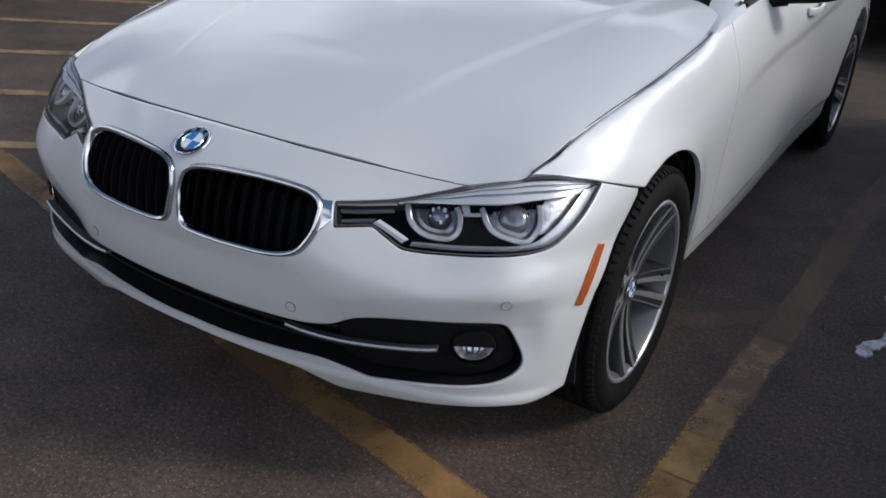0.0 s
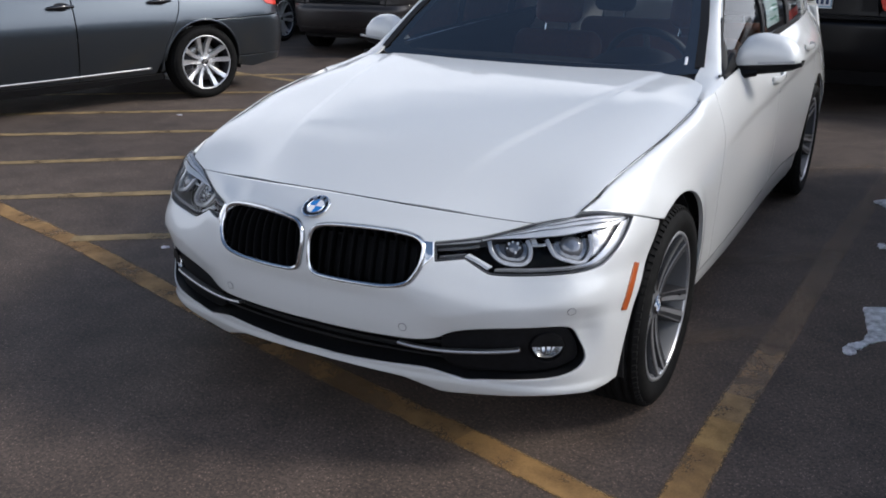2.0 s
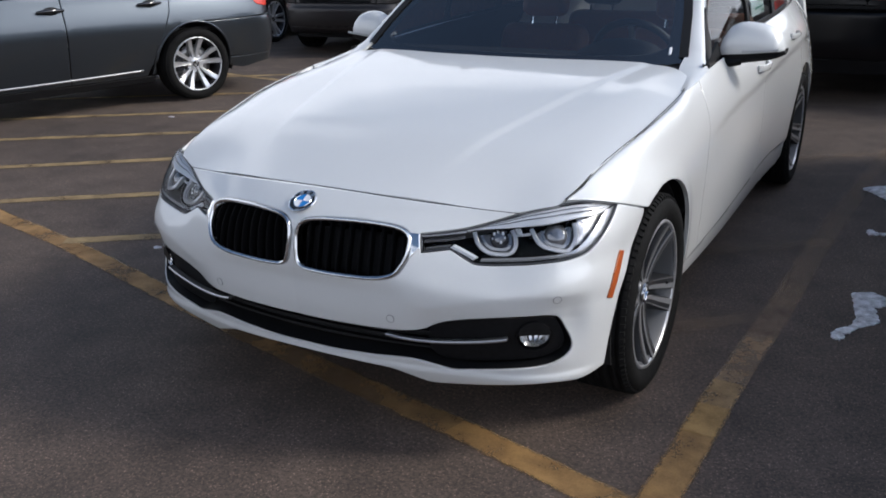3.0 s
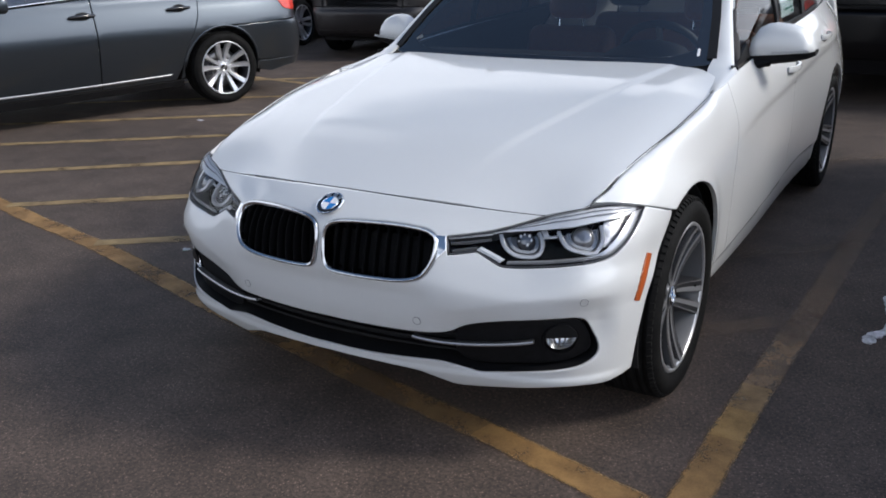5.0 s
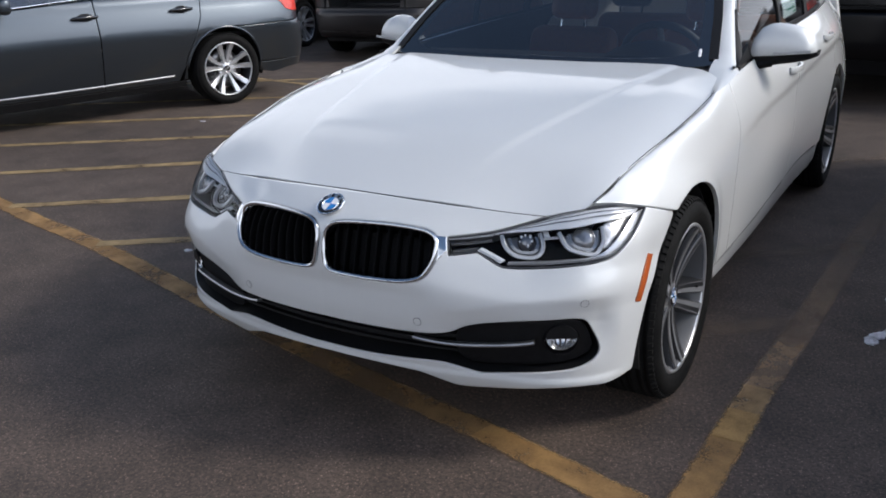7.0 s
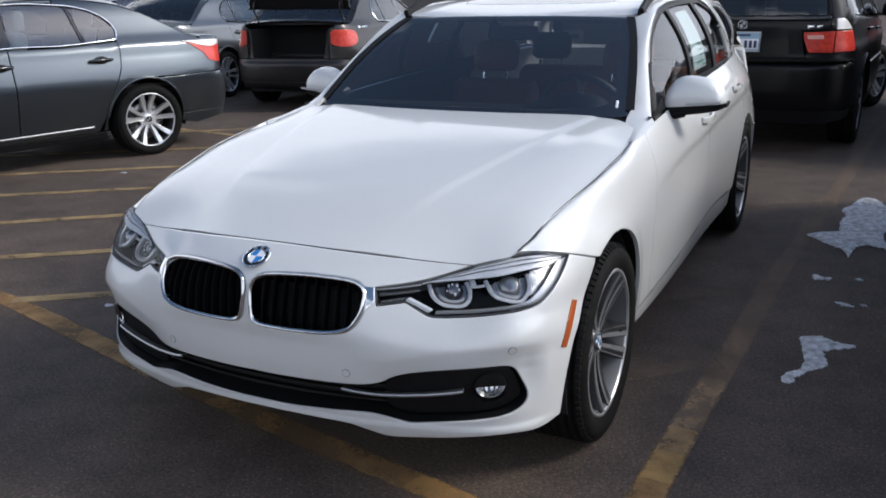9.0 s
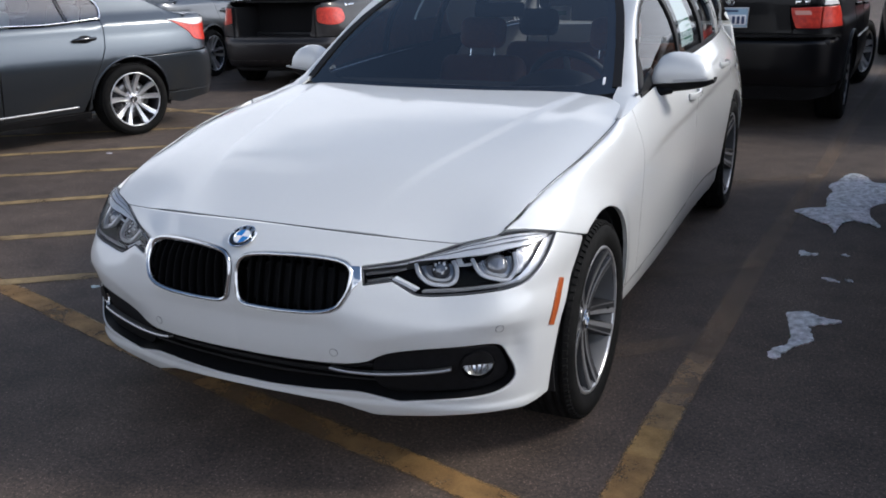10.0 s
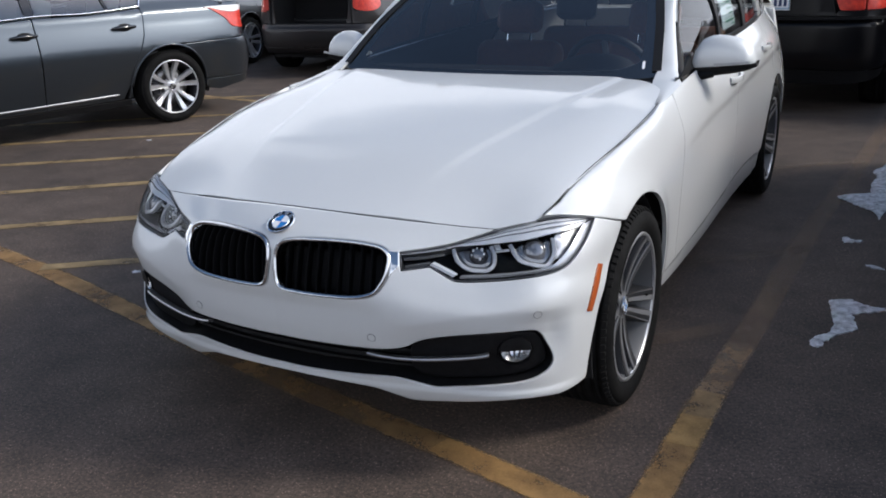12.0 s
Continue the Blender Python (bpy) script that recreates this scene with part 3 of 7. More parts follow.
flank_x = sheet([-0.5, -0.25, 0.0, 0.3, 0.7, 1.4, 2.2, 2.9, 3.5, 3.85], [0.15, 0.25, 0.40, 0.60, 0.72, 0.80, 0.86, 0.92, 0.97, 1.06], [
    [0.78, 0.82, 0.825, 0.81, 0.815, 0.82, 0.825, 0.84, 0.77, 0.69],
    [0.80, 0.835, 0.842, 0.833, 0.842, 0.848, 0.850, 0.868, 0.80, 0.73],
    [0.82, 0.858, 0.866, 0.853, 0.857, 0.864, 0.870, 0.890, 0.830, 0.76],
    [0.785, 0.853, 0.870, 0.864, 0.866, 0.874, 0.880, 0.896, 0.838, 0.77],
    [0.718, 0.816, 0.850, 0.862, 0.868, 0.876, 0.882, 0.884, 0.822, 0.755],
    [0.650, 0.744, 0.812, 0.848, 0.860, 0.872, 0.878, 0.872, 0.805, 0.74],
    [0.580, 0.675, 0.770, 0.822, 0.842, 0.862, 0.869, 0.858, 0.788, 0.725],
    [0.500, 0.590, 0.700, 0.775, 0.815, 0.838, 0.846, 0.832, 0.762, 0.70],
    [0.43, 0.51, 0.63, 0.715, 0.778, 0.804, 0.814, 0.800, 0.730, 0.67],
    [0.30, 0.38, 0.50, 0.60, 0.695, 0.740, 0.755, 0.740, 0.672, 0.61]])


def flank(y, z):
    y, z = np.broadcast_arrays(np.asarray(y, float), np.asarray(z, float))
    return np.stack([flank_x(y, z), y, z], -1)

# ---- the white estate car ----
white_car = thing("estate_car", "pearl white estate car parked across worn yellow lines", "car")

lamp_shape = [(0.410, 0.667), (0.492, 0.674), (0.541, 0.680), (0.596, 0.691), (0.6578, 0.7062), (0.6990, 0.7180), (0.7501, 0.7306), (0.7950, 0.7382), (0.8274, 0.7421), (0.8742, 0.7415), (0.9811, 0.7141), (0.9459, 0.6928), (0.8881, 0.6573), (0.8589, 0.6377),
              (0.8274, 0.6191), (0.7871, 0.6099), (0.7265, 0.6043), (0.6707, 0.5971), (0.6129, 0.5922), (0.564, 0.593), (0.545, 0.597), (0.516, 0.614), (0.490, 0.630), (0.412, 0.622)]
lamp_loop = closed(lamp_shape, 5, (0, 10, 21, 22, 23))
kidney_loop = closed([(0.010, 0.650), (0.018, 0.670), (0.042, 0.684), (0.088, 0.690), (0.150, 0.692), (0.215, 0.692), (0.286, 0.689), (0.343, 0.683), (0.372, 0.673), (0.385, 0.657), (0.384, 0.637), (0.377, 0.609), (0.362, 0.583), (0.342, 0.561), (0.309, 0.547), (0.262, 0.540), (0.213, 0.538), (0.155, 0.537), (0.092, 0.538), (0.048, 0.541), (0.024, 0.551), (0.014, 0.570), (0.010, 0.602), (0.008, 0.626)], 4)
mouth_half = np.vstack([line([(0.0, 0.390), (0.12, 0.390), (0.24, 0.391), (0.33, 0.394), (0.408, 0.402), (0.440, 0.418), (0.470, 0.431), (0.520, 0.442), (0.600, 0.452), (0.690, 0.458), (0.733, 0.456), (0.754, 0.444), (0.770, 0.415), (0.784, 0.384), (0.788, 0.358), (0.777, 0.337), (0.752, 0.321),
                              (0.712, 0.309), (0.626, 0.298), (0.547, 0.287), (0.495, 0.281), (0.458, 0.287), (0.392, 0.301), (0.334, 0.301), (0.264, 0.296), (0.127, 0.290), (0.0, 0.289)], 4)])
mouth_loop = both_sides(mouth_half)[:-1]
lip_half = line([(0.0, 0.265), (0.11, 0.265), (0.22, 0.262), (0.305, 0.258), (0.345, 0.249), (0.390, 0.235), (0.434, 0.223), (0.52, 0.229), (0.655, 0.248), (0.746, 0.251), (0.807, 0.247), (0.855, 0.250), (0.900, 0.258)], 4)
arch_edge = line([(0.905, 0.262), (0.916, 0.339), (0.931, 0.407), (0.957, 0.477), (1.013, 0.545), (1.075, 0.605), (1.130, 0.650)], 4)
fender_seam = [(1.129, 0.666), (1.100, 0.6745), (1.060, 0.688), (0.9811, 0.7141)]
upper = [p for p in lamp_shape[1:11]][::-1]
hood_cut = [(0.686, 0.7145), (0.60, 0.7205), (0.50, 0.7285), (0.35, 0.7385), (0.20, 0.7450), (0.10, 0.7475), (0.0, 0.7485)]
half_nose = np.vstack([lip_half, arch_edge, fender_seam, line(upper[:5], 3)[1:], hood_cut])
nose_outline = both_sides(half_nose)

CREASE = spline([0.30, 0.36, 0.41, 0.487, 0.626, 0.70, 0.756], [0.520, 0.487, 0.476, 0.488, 0.513, 0.519, 0.520])


def fascia(u, z):
    """The bumper skin: the nose with its set-back lower band, the shelf under the grilles and the rolled lip."""
    u, z = np.broadcast_arrays(np.asarray(u, float), np.asarray(z, float))
    a = np.abs(u)
    p = nose(u, z)
    n = np.stack([np.sin(u / 0.9), -np.cos(u / 0.9), 0 * u], -1)
    below = CREASE(np.clip(a, 0.30, 0.756)) - z
    low = np.clip((below + np.hypot(below, 0.004)) / 2, 0, 0.075) * step01(a, 0.34, 0.46) * (1 - step01(a, 0.775, 0.850)) * step01(z, 0.30, 0.42)
    shelf = (1 - step01(z, 0.500, 0.545)) * step01(z, 0.42, 0.50) * (1 - step01(a, 0.30, 0.38))
    lip = (1 - step01(z, 0.262, 0.285)) * (1 - step01(a, 0.80, 0.90)) * 0.6
    return p - n * (0.25 * low + 0.005 * shelf - 0.012 * lip)[..., None]


bumper = part("front_bumper", skin(fascia, nose_outline, [kidney_loop, kidney_loop * (-1, 1), mouth_loop, lamp_loop, lamp_loop * (-1, 1)], 0.0085, edge=0.004), WHITE, white_car, "smooth white front bumper with a rolled lower lip")
bonnet_half = [(0, -0.632), (0.12, -0.629), (0.25, -0.617), (0.42, -0.583), (0.604, -0.532), (0.655, -0.502), (0.702, -0.464), (0.735, -0.314), (0.762, -0.117), (0.789, 0.114), (0.797, 0.33), (0.794, 0.45), (0.780, 0.54), (0.738, 0.610), (0.65, 0.640), (0.45, 0.612), (0.25, 0.580), (0, 0.568)]


def pressing(x, y):
    """The pressing between the bonnet's two pairs of creases."""
    a, y = np.broadcast_arrays(np.abs(np.asarray(x, float)), np.asarray(y, float))
    edge = np.interp(y, [-0.464, -0.314, -0.117, 0.114, 0.33, 0.43], [0.702, 0.735, 0.762, 0.789, 0.797, 0.788])
    outer = 0.585 + 0.18 * y
    inner = 0.448 + 0.235 * y
    beyond = (a + outer + np.hypot(a - outer, 0.022)) / 2
    return (0.090 * np.clip(edge - beyond, 0, 1) - 0.002 + 0.0052 * (1 - step01(a - inner, -0.020, 0.020))) * step01(y, -0.62, -0.22)


bonnet_skin = lambda x, y: bonnet(x, y) + np.stack([0 * x, 0 * x, pressing(x, y)], -1)
hood_outline = both_sides(np.vstack([line(bonnet_half[:5], 4), line(bonnet_half[5:], 4)]))
part("bonnet", skin(bonnet_skin, hood_outline, (), 0.014, 0.0026, edge=0.003), WHITE, white_car, "long white bonnet with two soft creases")
SWAGE = spline([0.35, 0.9, 1.4, 1.9, 2.4, 3.0, 3.6], [0.715, 0.778, 0.800, 0.827, 0.848, 0.865, 0.872])
SILL_LINE = spline([0.4, 0.8, 1.35, 1.9, 2.43], [0.290, 0.312, 0.337, 0.354, 0.336])


LAMP_SEAM = spline([-0.436, -0.3775, -0.324, -0.2465, -0.177], [0.742, 0.730, 0.714, 0.688, 0.666])      # where the wing meets lamp and bumper
SEAM_OUT = spline([-0.47, -0.436, -0.3775, -0.324, -0.286, -0.2465, -0.2065, -0.14, -0.08], [0.0, 0.0, 0.0086, 0.008, 0.0053, 0.0018, -0.004, -0.004, 0.0])
WING_TOP = spline([-0.464, -0.309, -0.113, 0.115, 0.335, 0.425, 0.57], [0.749, 0.791, 0.831, 0.872, 0.9035, 0.919, 0.930])


def flank_skin(y, z):
    """The flank with its pressed line along the doors and the sill's edge below."""
    y, z = np.broadcast_arrays(np.asarray(y, float), np.asarray(z, float))
    fade = step01(y, 0.42, 1.10) * (1 - step01(y, 3.2, 3.7))
    under = (1 - step01(z - SWAGE(y), -0.042, 0.008)) * step01(z - SWAGE(y), -0.30, -0.05)
    low = (1 - step01(z - SILL_LINE(y), -0.010, 0.004)) * step01(y, 0.30, 0.45) * (1 - step01(y, 2.42, 2.5))
    lipf = (1 - step01(np.hypot(y, z - 0.335), 0.366, 0.435)) * 0.005
    d = -0.0085 * fade * under - 0.010 * low + lipf
    p = flank(y, z)
    a = np.arctan2(p[..., 0], NOSE_Y - y)
    wide = corner(0.9 * a, z) * (y < NOSE_Y)
    below = np.clip((WING_TOP(np.clip(y, -0.464, 0.57)) - z) / 0.13, 0, 1)
    crest = 0.017 * np.sin(math.pi * np.sqrt(below)) * (1 - below) * step01(y, -0.42, -0.15) * (1 - step01(y, 0.22, 0.56))
    near = np.clip(y, -0.47, -0.08)
    meet = SEAM_OUT(near) * (1 - step01(np.abs(z - LAMP_SEAM(np.clip(y, -0.436, -0.177))), 0.004, 0.075))
    return p + np.stack([d + meet + wide * np.sin(a) + 0.75 * crest, -wide * np.cos(a), 0.66 * crest], -1)


ARCH_R = (2.815, 0.335, 0.372)
arc = lambda c, a0, a1, n=24: [(c[0] + c[2] * math.cos(radians(a)), c[1] + c[2] * math.sin(radians(a))) for a in np.linspace(a0, a1, n)]
fender_outline = np.vstack([[(-0.318, 0.7125)], line([(-0.368, 0.7295), (-0.410, 0.7415), (-0.440, 0.7445)], 2), line([(-0.464, 0.749), (-0.309, 0.791), (-0.113, 0.831), (0.115, 0.872), (0.335, 0.9035), (0.425, 0.919), (0.50, 0.9245), (0.57, 0.930)], 4),
                            line([(0.578, 0.928), (0.555, 0.85), (0.545, 0.6), (0.56, 0.303)], 6), [(0.372, 0.292)], arc((0.0, 0.335, 0.365), -6, 116)])
sill_y = np.linspace(2.44, 0.375, 16)
sill_top = np.stack([sill_y, SILL_LINE(sill_y)], -1)
pair("front_fender", skin(flank_skin, fender_outline, (), 0.02, edge=0.004), WHITE, white_car)
front_door = np.vstack([line([(0.583, 0.931), (0.69, 0.944), (1.1, 0.972), (1.60, 1.000)], 3), line([(1.61, 0.6), (1.60, 0.345)], 2), [q for q in sill_top if 0.57 < q[0] < 1.59], line([(0.56, 0.303), (0.545, 0.6), (0.555, 0.85), (0.580, 0.928)], 6)[:-1]])
pair("front_door", skin(flank_skin, front_door, (), 0.016), WHITE, white_car)
rear_door = np.vstack([line([(1.60, 1.000), (2.0, 1.010), (2.62, 1.028)], 3), [(2.66, 0.80)], arc(ARCH_R, 115, 179, 12), [q for q in sill_top if 1.61 < q[0] < 2.43], [(1.60, 0.345), (1.61, 0.6)]])
pair("rear_door", skin(flank_skin, rear_door, (), 0.02), WHITE, white_car)
quarter = np.vstack([[(2.62, 1.028), (3.2, 1.045), (3.72, 1.06), (3.80, 0.8), (3.80, 0.35), (3.185, 0.30)], arc(ARCH_R, -6, 115, 18), [(2.66, 0.80)]])
pair("rear_quarter", skin(flank_skin, quarter, (), 0.03), WHITE, white_car)
sill = np.vstack([sill_top - (0, 0.002), [(0.372, 0.208), (2.40, 0.208), (2.452, 0.24)]])
pair("sill", skin(flank_skin, sill, (), 0.02), WHITE, white_car, "white side sill along the doors")

# ---- the white car: nose details ----
def off(surface, d):
    """The surface moved d metres along its normal."""
    def at(u, v):
        u, v = np.broadcast_arrays(np.asarray(u, float), np.asarray(v, float))
        shape = u.shape
        uv = np.stack([u.ravel(), v.ravel()], -1)
        return (surface(uv[:, 0], uv[:, 1]) + normals_of(surface, uv, False) * d).reshape(*shape, 3)
    return at


def frame_at(surface, u, v, flip=False):
    """A pose on the surface: its z looks out, its y upwards."""
    uv = np.array([[u, v]])
    n = Vector(normals_of(surface, uv, flip)[0])
    p = Vector(surface(uv[:, 0], uv[:, 1])[0])
    side = Vector((0, 0, 1)).cross(n).normalized()
    up = n.cross(side)
    return Matrix.Translation(p) @ Matrix((side, up, n)).transposed().to_4x4()


def tube(path, r, n=10, **more):
    return tidy(sweep(path, circle(r, n), **more))


def posed(data, m):
    bm = data if isinstance(data, bmesh.types.BMesh) else tidy(data)
    bmesh.ops.transform(bm, matrix=m, verts=bm.verts)
    return bm


def flipped(bm):
    """A mirror image of a bmesh across the car's middle; the first stays as it is."""
    twin = bm.copy()
    bmesh.ops.transform(twin, matrix=Matrix.Diagonal((-1, 1, 1, 1)), verts=twin.verts)
    bmesh.ops.reverse_faces(twin, faces=twin.faces)
    return twin


def pair_bm(name, bm, mat, parent, label="", smooth=True):
    twin = flipped(bm)
    return part(name, bm, mat, parent, label, smooth), part(name, twin, mat, parent, label, smooth)


def union(*meshes):
    """Several bmeshes joined into one."""
    out = bmesh.new()
    for bm in meshes:
        me = bpy.data.meshes.new("joined")
        bm.to_mesh(me)
        bm.free()
        out.from_mesh(me)
        bpy.data.meshes.remove(me)
    return out


# added black sheets: the shade inside nose and bonnet as plain colour
part("nose_shade_sheet", skin(off(nose, -0.105), nose_outline * (0.97, 1), (), 0.05, depth=0, gap=0.004), GAP, white_car, "black sheet standing in for the shade behind the grilles")
part("bonnet_shade_sheet", skin(off(bonnet, -0.03), hood_outline * (0.985, 0.985), (), 0.08, depth=0, gap=0.004), GAP, white_car, "black sheet standing in for the shade under the bonnet")
under = box(1.5, 3.9, 0.06, (0, 1.55, 0.22), 0.02)
part("underbody", under, GAP, white_car, "black underbody")

FRAME_CHROME = shader("dulled_chrome", (0.62, 0.63, 0.65), 0.10, 1.0)
GRILLE_BLACK = shader("grille_black", (0.0025, 0.0025, 0.003), 0.65, Specular_IOR_Level=0.07)

# grilles: chrome frame, upright bars, black sheet for the shade behind
FRAME_SECTION = [(-0.005, -0.016), (0.005, -0.016), (0.0056, 0.003), (0.0034, 0.006), (0.0, 0.0072), (-0.0037, 0.0055), (-0.0056, 0.002)]


def grille(side):
    loop = even(inset(kidney_loop, 0.0052), 0.008) * (side, 1)
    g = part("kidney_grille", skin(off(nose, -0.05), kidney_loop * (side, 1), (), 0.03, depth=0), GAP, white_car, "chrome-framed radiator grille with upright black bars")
    uv = loop
    path = nose(uv[:, 0], uv[:, 1])
    nor = normals_of(nose, uv, False)
    verts, faces, m = [], [], len(FRAME_SECTION)
    t = np.roll(path, -1, axis=0) - np.roll(path, 1, axis=0)
    t /= np.linalg.norm(t, axis=1)[:, None]
    across = np.cross(t, nor)
    for p, a, n in zip(path, across, nor):
        verts += [(p + a * x + n * (y + 0.002)).tolist() for x, y in FRAME_SECTION]
    k = len(path)
    faces = [[i * m + j, i * m + (j + 1) % m, ((i + 1) % k) * m + (j + 1) % m, ((i + 1) % k) * m + j] for i in range(k) for j in range(m)]
    part("grille_frame", tidy((verts, faces, None)), FRAME_CHROME, g, "polished chrome frame")
    hole = kidney_loop
    for n in range(10):
        u = 0.038 + 0.035 * n
        zs = [z for z in np.linspace(0.53, 0.70, 120) if inside(np.array([[u, z]]), hole)[0]]
        z = np.linspace(min(zs) - 0.004, max(zs) + 0.004, 12)
        us = u + 0.010 * np.sin((z - z[0]) / (z[-1] - z[0]) * math.pi * 0.5)
        bar = off(nose, -0.024)(us * side, z)
        part("grille_bar", tidy(sweep(bar, [(-0.004, -0.018), (0.004, -0.018), (0.004, 0.006), (0.0015, 0.012), (-0.0015, 0.012), (-0.004, 0.006)], up=(0.25 * side, -1, 0.15))), GRILLE_BLACK, g)


grille(1)
grille(-1)
wedge = closed([(0.374, 0.670), (0.408, 0.668), (0.4095, 0.634), (0.394, 0.618), (0.376, 0.604), (0.383, 0.636)], 4, (0, 1, 2, 4))
pair("grille_wing", skin(off(nose, 0.003), wedge, (), 0.008, depth=0.008, edge=0.003), CHROME, white_car, "chrome wedge between grille and headlamp")

# round emblem, plain blue and white quarters
def emblem(m, r, parent, label, fields=None):
    disc = lambda r0, r1, h, a0=0, a1=360, n=32: tidy((
        [(q * math.cos(radians(a)), q * math.sin(radians(a)), z) for a in np.linspace(a0, a1, n) for q, z in ((r0, h), (r1, h), (r1, h - 0.004))],
        [[3 * i + j, 3 * i + j + 1, 3 * i + j + 4, 3 * i + j + 3] for i in range(n - 1) for j in (0, 1)], None))
    ring = part("emblem", posed(disc(0.6 * r, 0.93 * r, 0.0055), m), GLOSS_BLACK, parent, label)
    rim = [(r * 0.96 * math.cos(a), r * 0.96 * math.sin(a), 0.0045) for a in np.linspace(0, 2 * math.pi, 36, endpoint=False)]
    part("emblem_rim", posed(tube(rim, r * 0.06, 8, closed_path=True), m), CHROME, ring)
    inner = [(r * 0.62 * math.cos(a), r * 0.62 * math.sin(a), 0.0055) for a in np.linspace(0, 2 * math.pi, 32, endpoint=False)]
    part("emblem_inner_rim", posed(tube(inner, r * 0.035, 6, closed_path=True), m), CHROME, ring)
    for i in range(4):
        part("emblem_field", posed(disc(0.0, 0.61 * r, 0.0058, 90 * i, 90 * i + 90, 10), m), (fields or (PLAIN_WHITE, BLUE))[i % 2], ring)
    for a in (52, 90, 128):
        bar = box(r * 0.24, r * 0.2, 0.001, (0, 0, 0))
        bmesh.ops.transform(bar, matrix=m @ pose(0.775 * r * math.cos(radians(a)), 0.775 * r * math.sin(radians(a)), 0.006, 0, 0, a - 90), verts=bar.verts)
        part("emblem_mark", bar, SATIN, ring)
    return ring


emblem(frame_at(nose, -0.003, 0.7155), 0.043, white_car, "round emblem with blue and white quarters in a black ring")

# dark seals in the joints round the bonnet
cut = line(hood_cut, 3)
seal_path = off(nose, -0.0015)(*np.vstack([cut, cut[-2::-1] * (-1, 1)]).T)
part("bonnet_seal", tube(seal_path, 0.0012, 6), GAP, white_car, "dark rubber seal in the bonnet joint")
fender_top = line([(-0.464, 0.749), (-0.309, 0.791), (-0.113, 0.831), (0.115, 0.872), (0.335, 0.9035), (0.425, 0.919)], 4)
fender_top = flank_skin(*fender_top.T) + (-0.0025, 0, 0.0012)
for k in (1, -1):
    part("bonnet_seal", tube(fender_top * (k, 1, 1), 0.0014, 6), GAP, white_car)

# park sensors
SENSOR_GREY = shader("sensor_ring_grey", (0.20, 0.205, 0.21), 0.5)
def sensor(u, z):
    m = frame_at(fascia, u, z)
    ring = [(0.0115 * math.cos(a), 0.0115 * math.sin(a), 0.0006) for a in np.linspace(0, 2 * math.pi, 24, endpoint=False)]
    s = part("park_sensor", posed(tidy(([(0.0108 * math.cos(a), 0.0108 * math.sin(a), 0.0014) for a in np.linspace(0, 2 * math.pi, 24, endpoint=False)], [list(range(24))], None)), m), WHITE, white_car, "small round park sensor")
    part("sensor_groove", posed(tube(ring, 0.0012, 6, closed_path=True), m), SENSOR_GREY, s)


for u, z in ((0.320, 0.430), (0.741, 0.507)):
    sensor(u, z)
    sensor(-u, z)

# amber side reflectors
marker = closed([(0.9584, 0.5927), (0.9855, 0.5816), (0.9424, 0.5260), (0.9140, 0.4670), (0.8919, 0.4751), (0.9157, 0.5379)], 3, (0, 1, 3, 4))
pair("side_reflector", skin(off(nose, 0.004), marker, (), 0.010, depth=0.006, edge=0.003), ORANGE, white_car, "slim amber side reflector")

# lower intake: black inset, cross bars, bright blades, fog lamps
inset_skin = off(nose, -0.035)
mouth_parts = part("lower_intake", skin(off(nose, -0.06), mouth_loop, (), 0.03, depth=0), GAP, white_car, "black lower intake across the bumper")
mouth_wall = even(mouth_loop, 0.012)
wall_out, wall_in = off(fascia, -0.004)(mouth_wall[:, 0], mouth_wall[:, 1]), off(nose, -0.06)(mouth_wall[:, 0], mouth_wall[:, 1])
k = len(mouth_wall)
part("intake_wall", tidy((wall_out.tolist() + wall_in.tolist(), [[i, (i + 1) % k, k + (i + 1) % k, k + i] for i in range(k)], None)), DARK_TRIM, mouth_parts)
for z0 in (0.318, 0.345, 0.372):
    us = np.linspace(-0.43, 0.43, 40)
    part("intake_bar", tidy(sweep(off(nose, -0.045)(us, z0 + 0 * us), [(-0.004, -0.012), (0.004, -0.012), (0.003, 0.010), (-0.003, 0.010)], up=(0, -1, 0.2))), DARK_TRIM, mouth_parts)
fog_frame = closed([(0.445, 0.412), (0.50, 0.434), (0.60, 0.446), (0.69, 0.452), (0.735, 0.448), (0.757, 0.428), (0.775, 0.39), (0.779, 0.358), (0.766, 0.338), (0.712, 0.316), (0.626, 0.305), (0.547, 0.295), (0.495, 0.290), (0.45, 0.298), (0.42, 0.33), (0.42, 0.39)], 4)
FOG_BOWL = shader("fog_lamp_reflector", (0.66, 0.66, 0.66), 0.18, 0.75)
FOG_AT = (0.690, 0.388)
fog_hole = np.array([(FOG_AT[0] + 0.045 * math.cos(a), FOG_AT[1] + 0.045 * math.sin(a)) for a in np.linspace(0, 2 * math.pi, 40, endpoint=False)])
pair("fog_lamp_surround", skin(off(nose, -0.030), fog_frame, [fog_hole], 0.015, depth=0.02), DARK_TRIM, white_car, "black plastic surround of the fog lamp")
blade_path = off(nose, -0.004)(*line([(0.300, 0.3745), (0.343, 0.369), (0.408, 0.367), (0.470, 0.370), (0.540, 0.378), (0.600, 0.388), (0.622, 0.3935)], 5).T)
pair_bm("intake_blade", tidy(sweep(blade_path, [(-0.004, -0.016), (0.004, -0.016), (0.004, 0.004), (0.0, 0.006), (-0.004, 0.004)], up=(0.35, -1, 0.1))), BLADE, white_car, "slim satin metal blade in the intake")


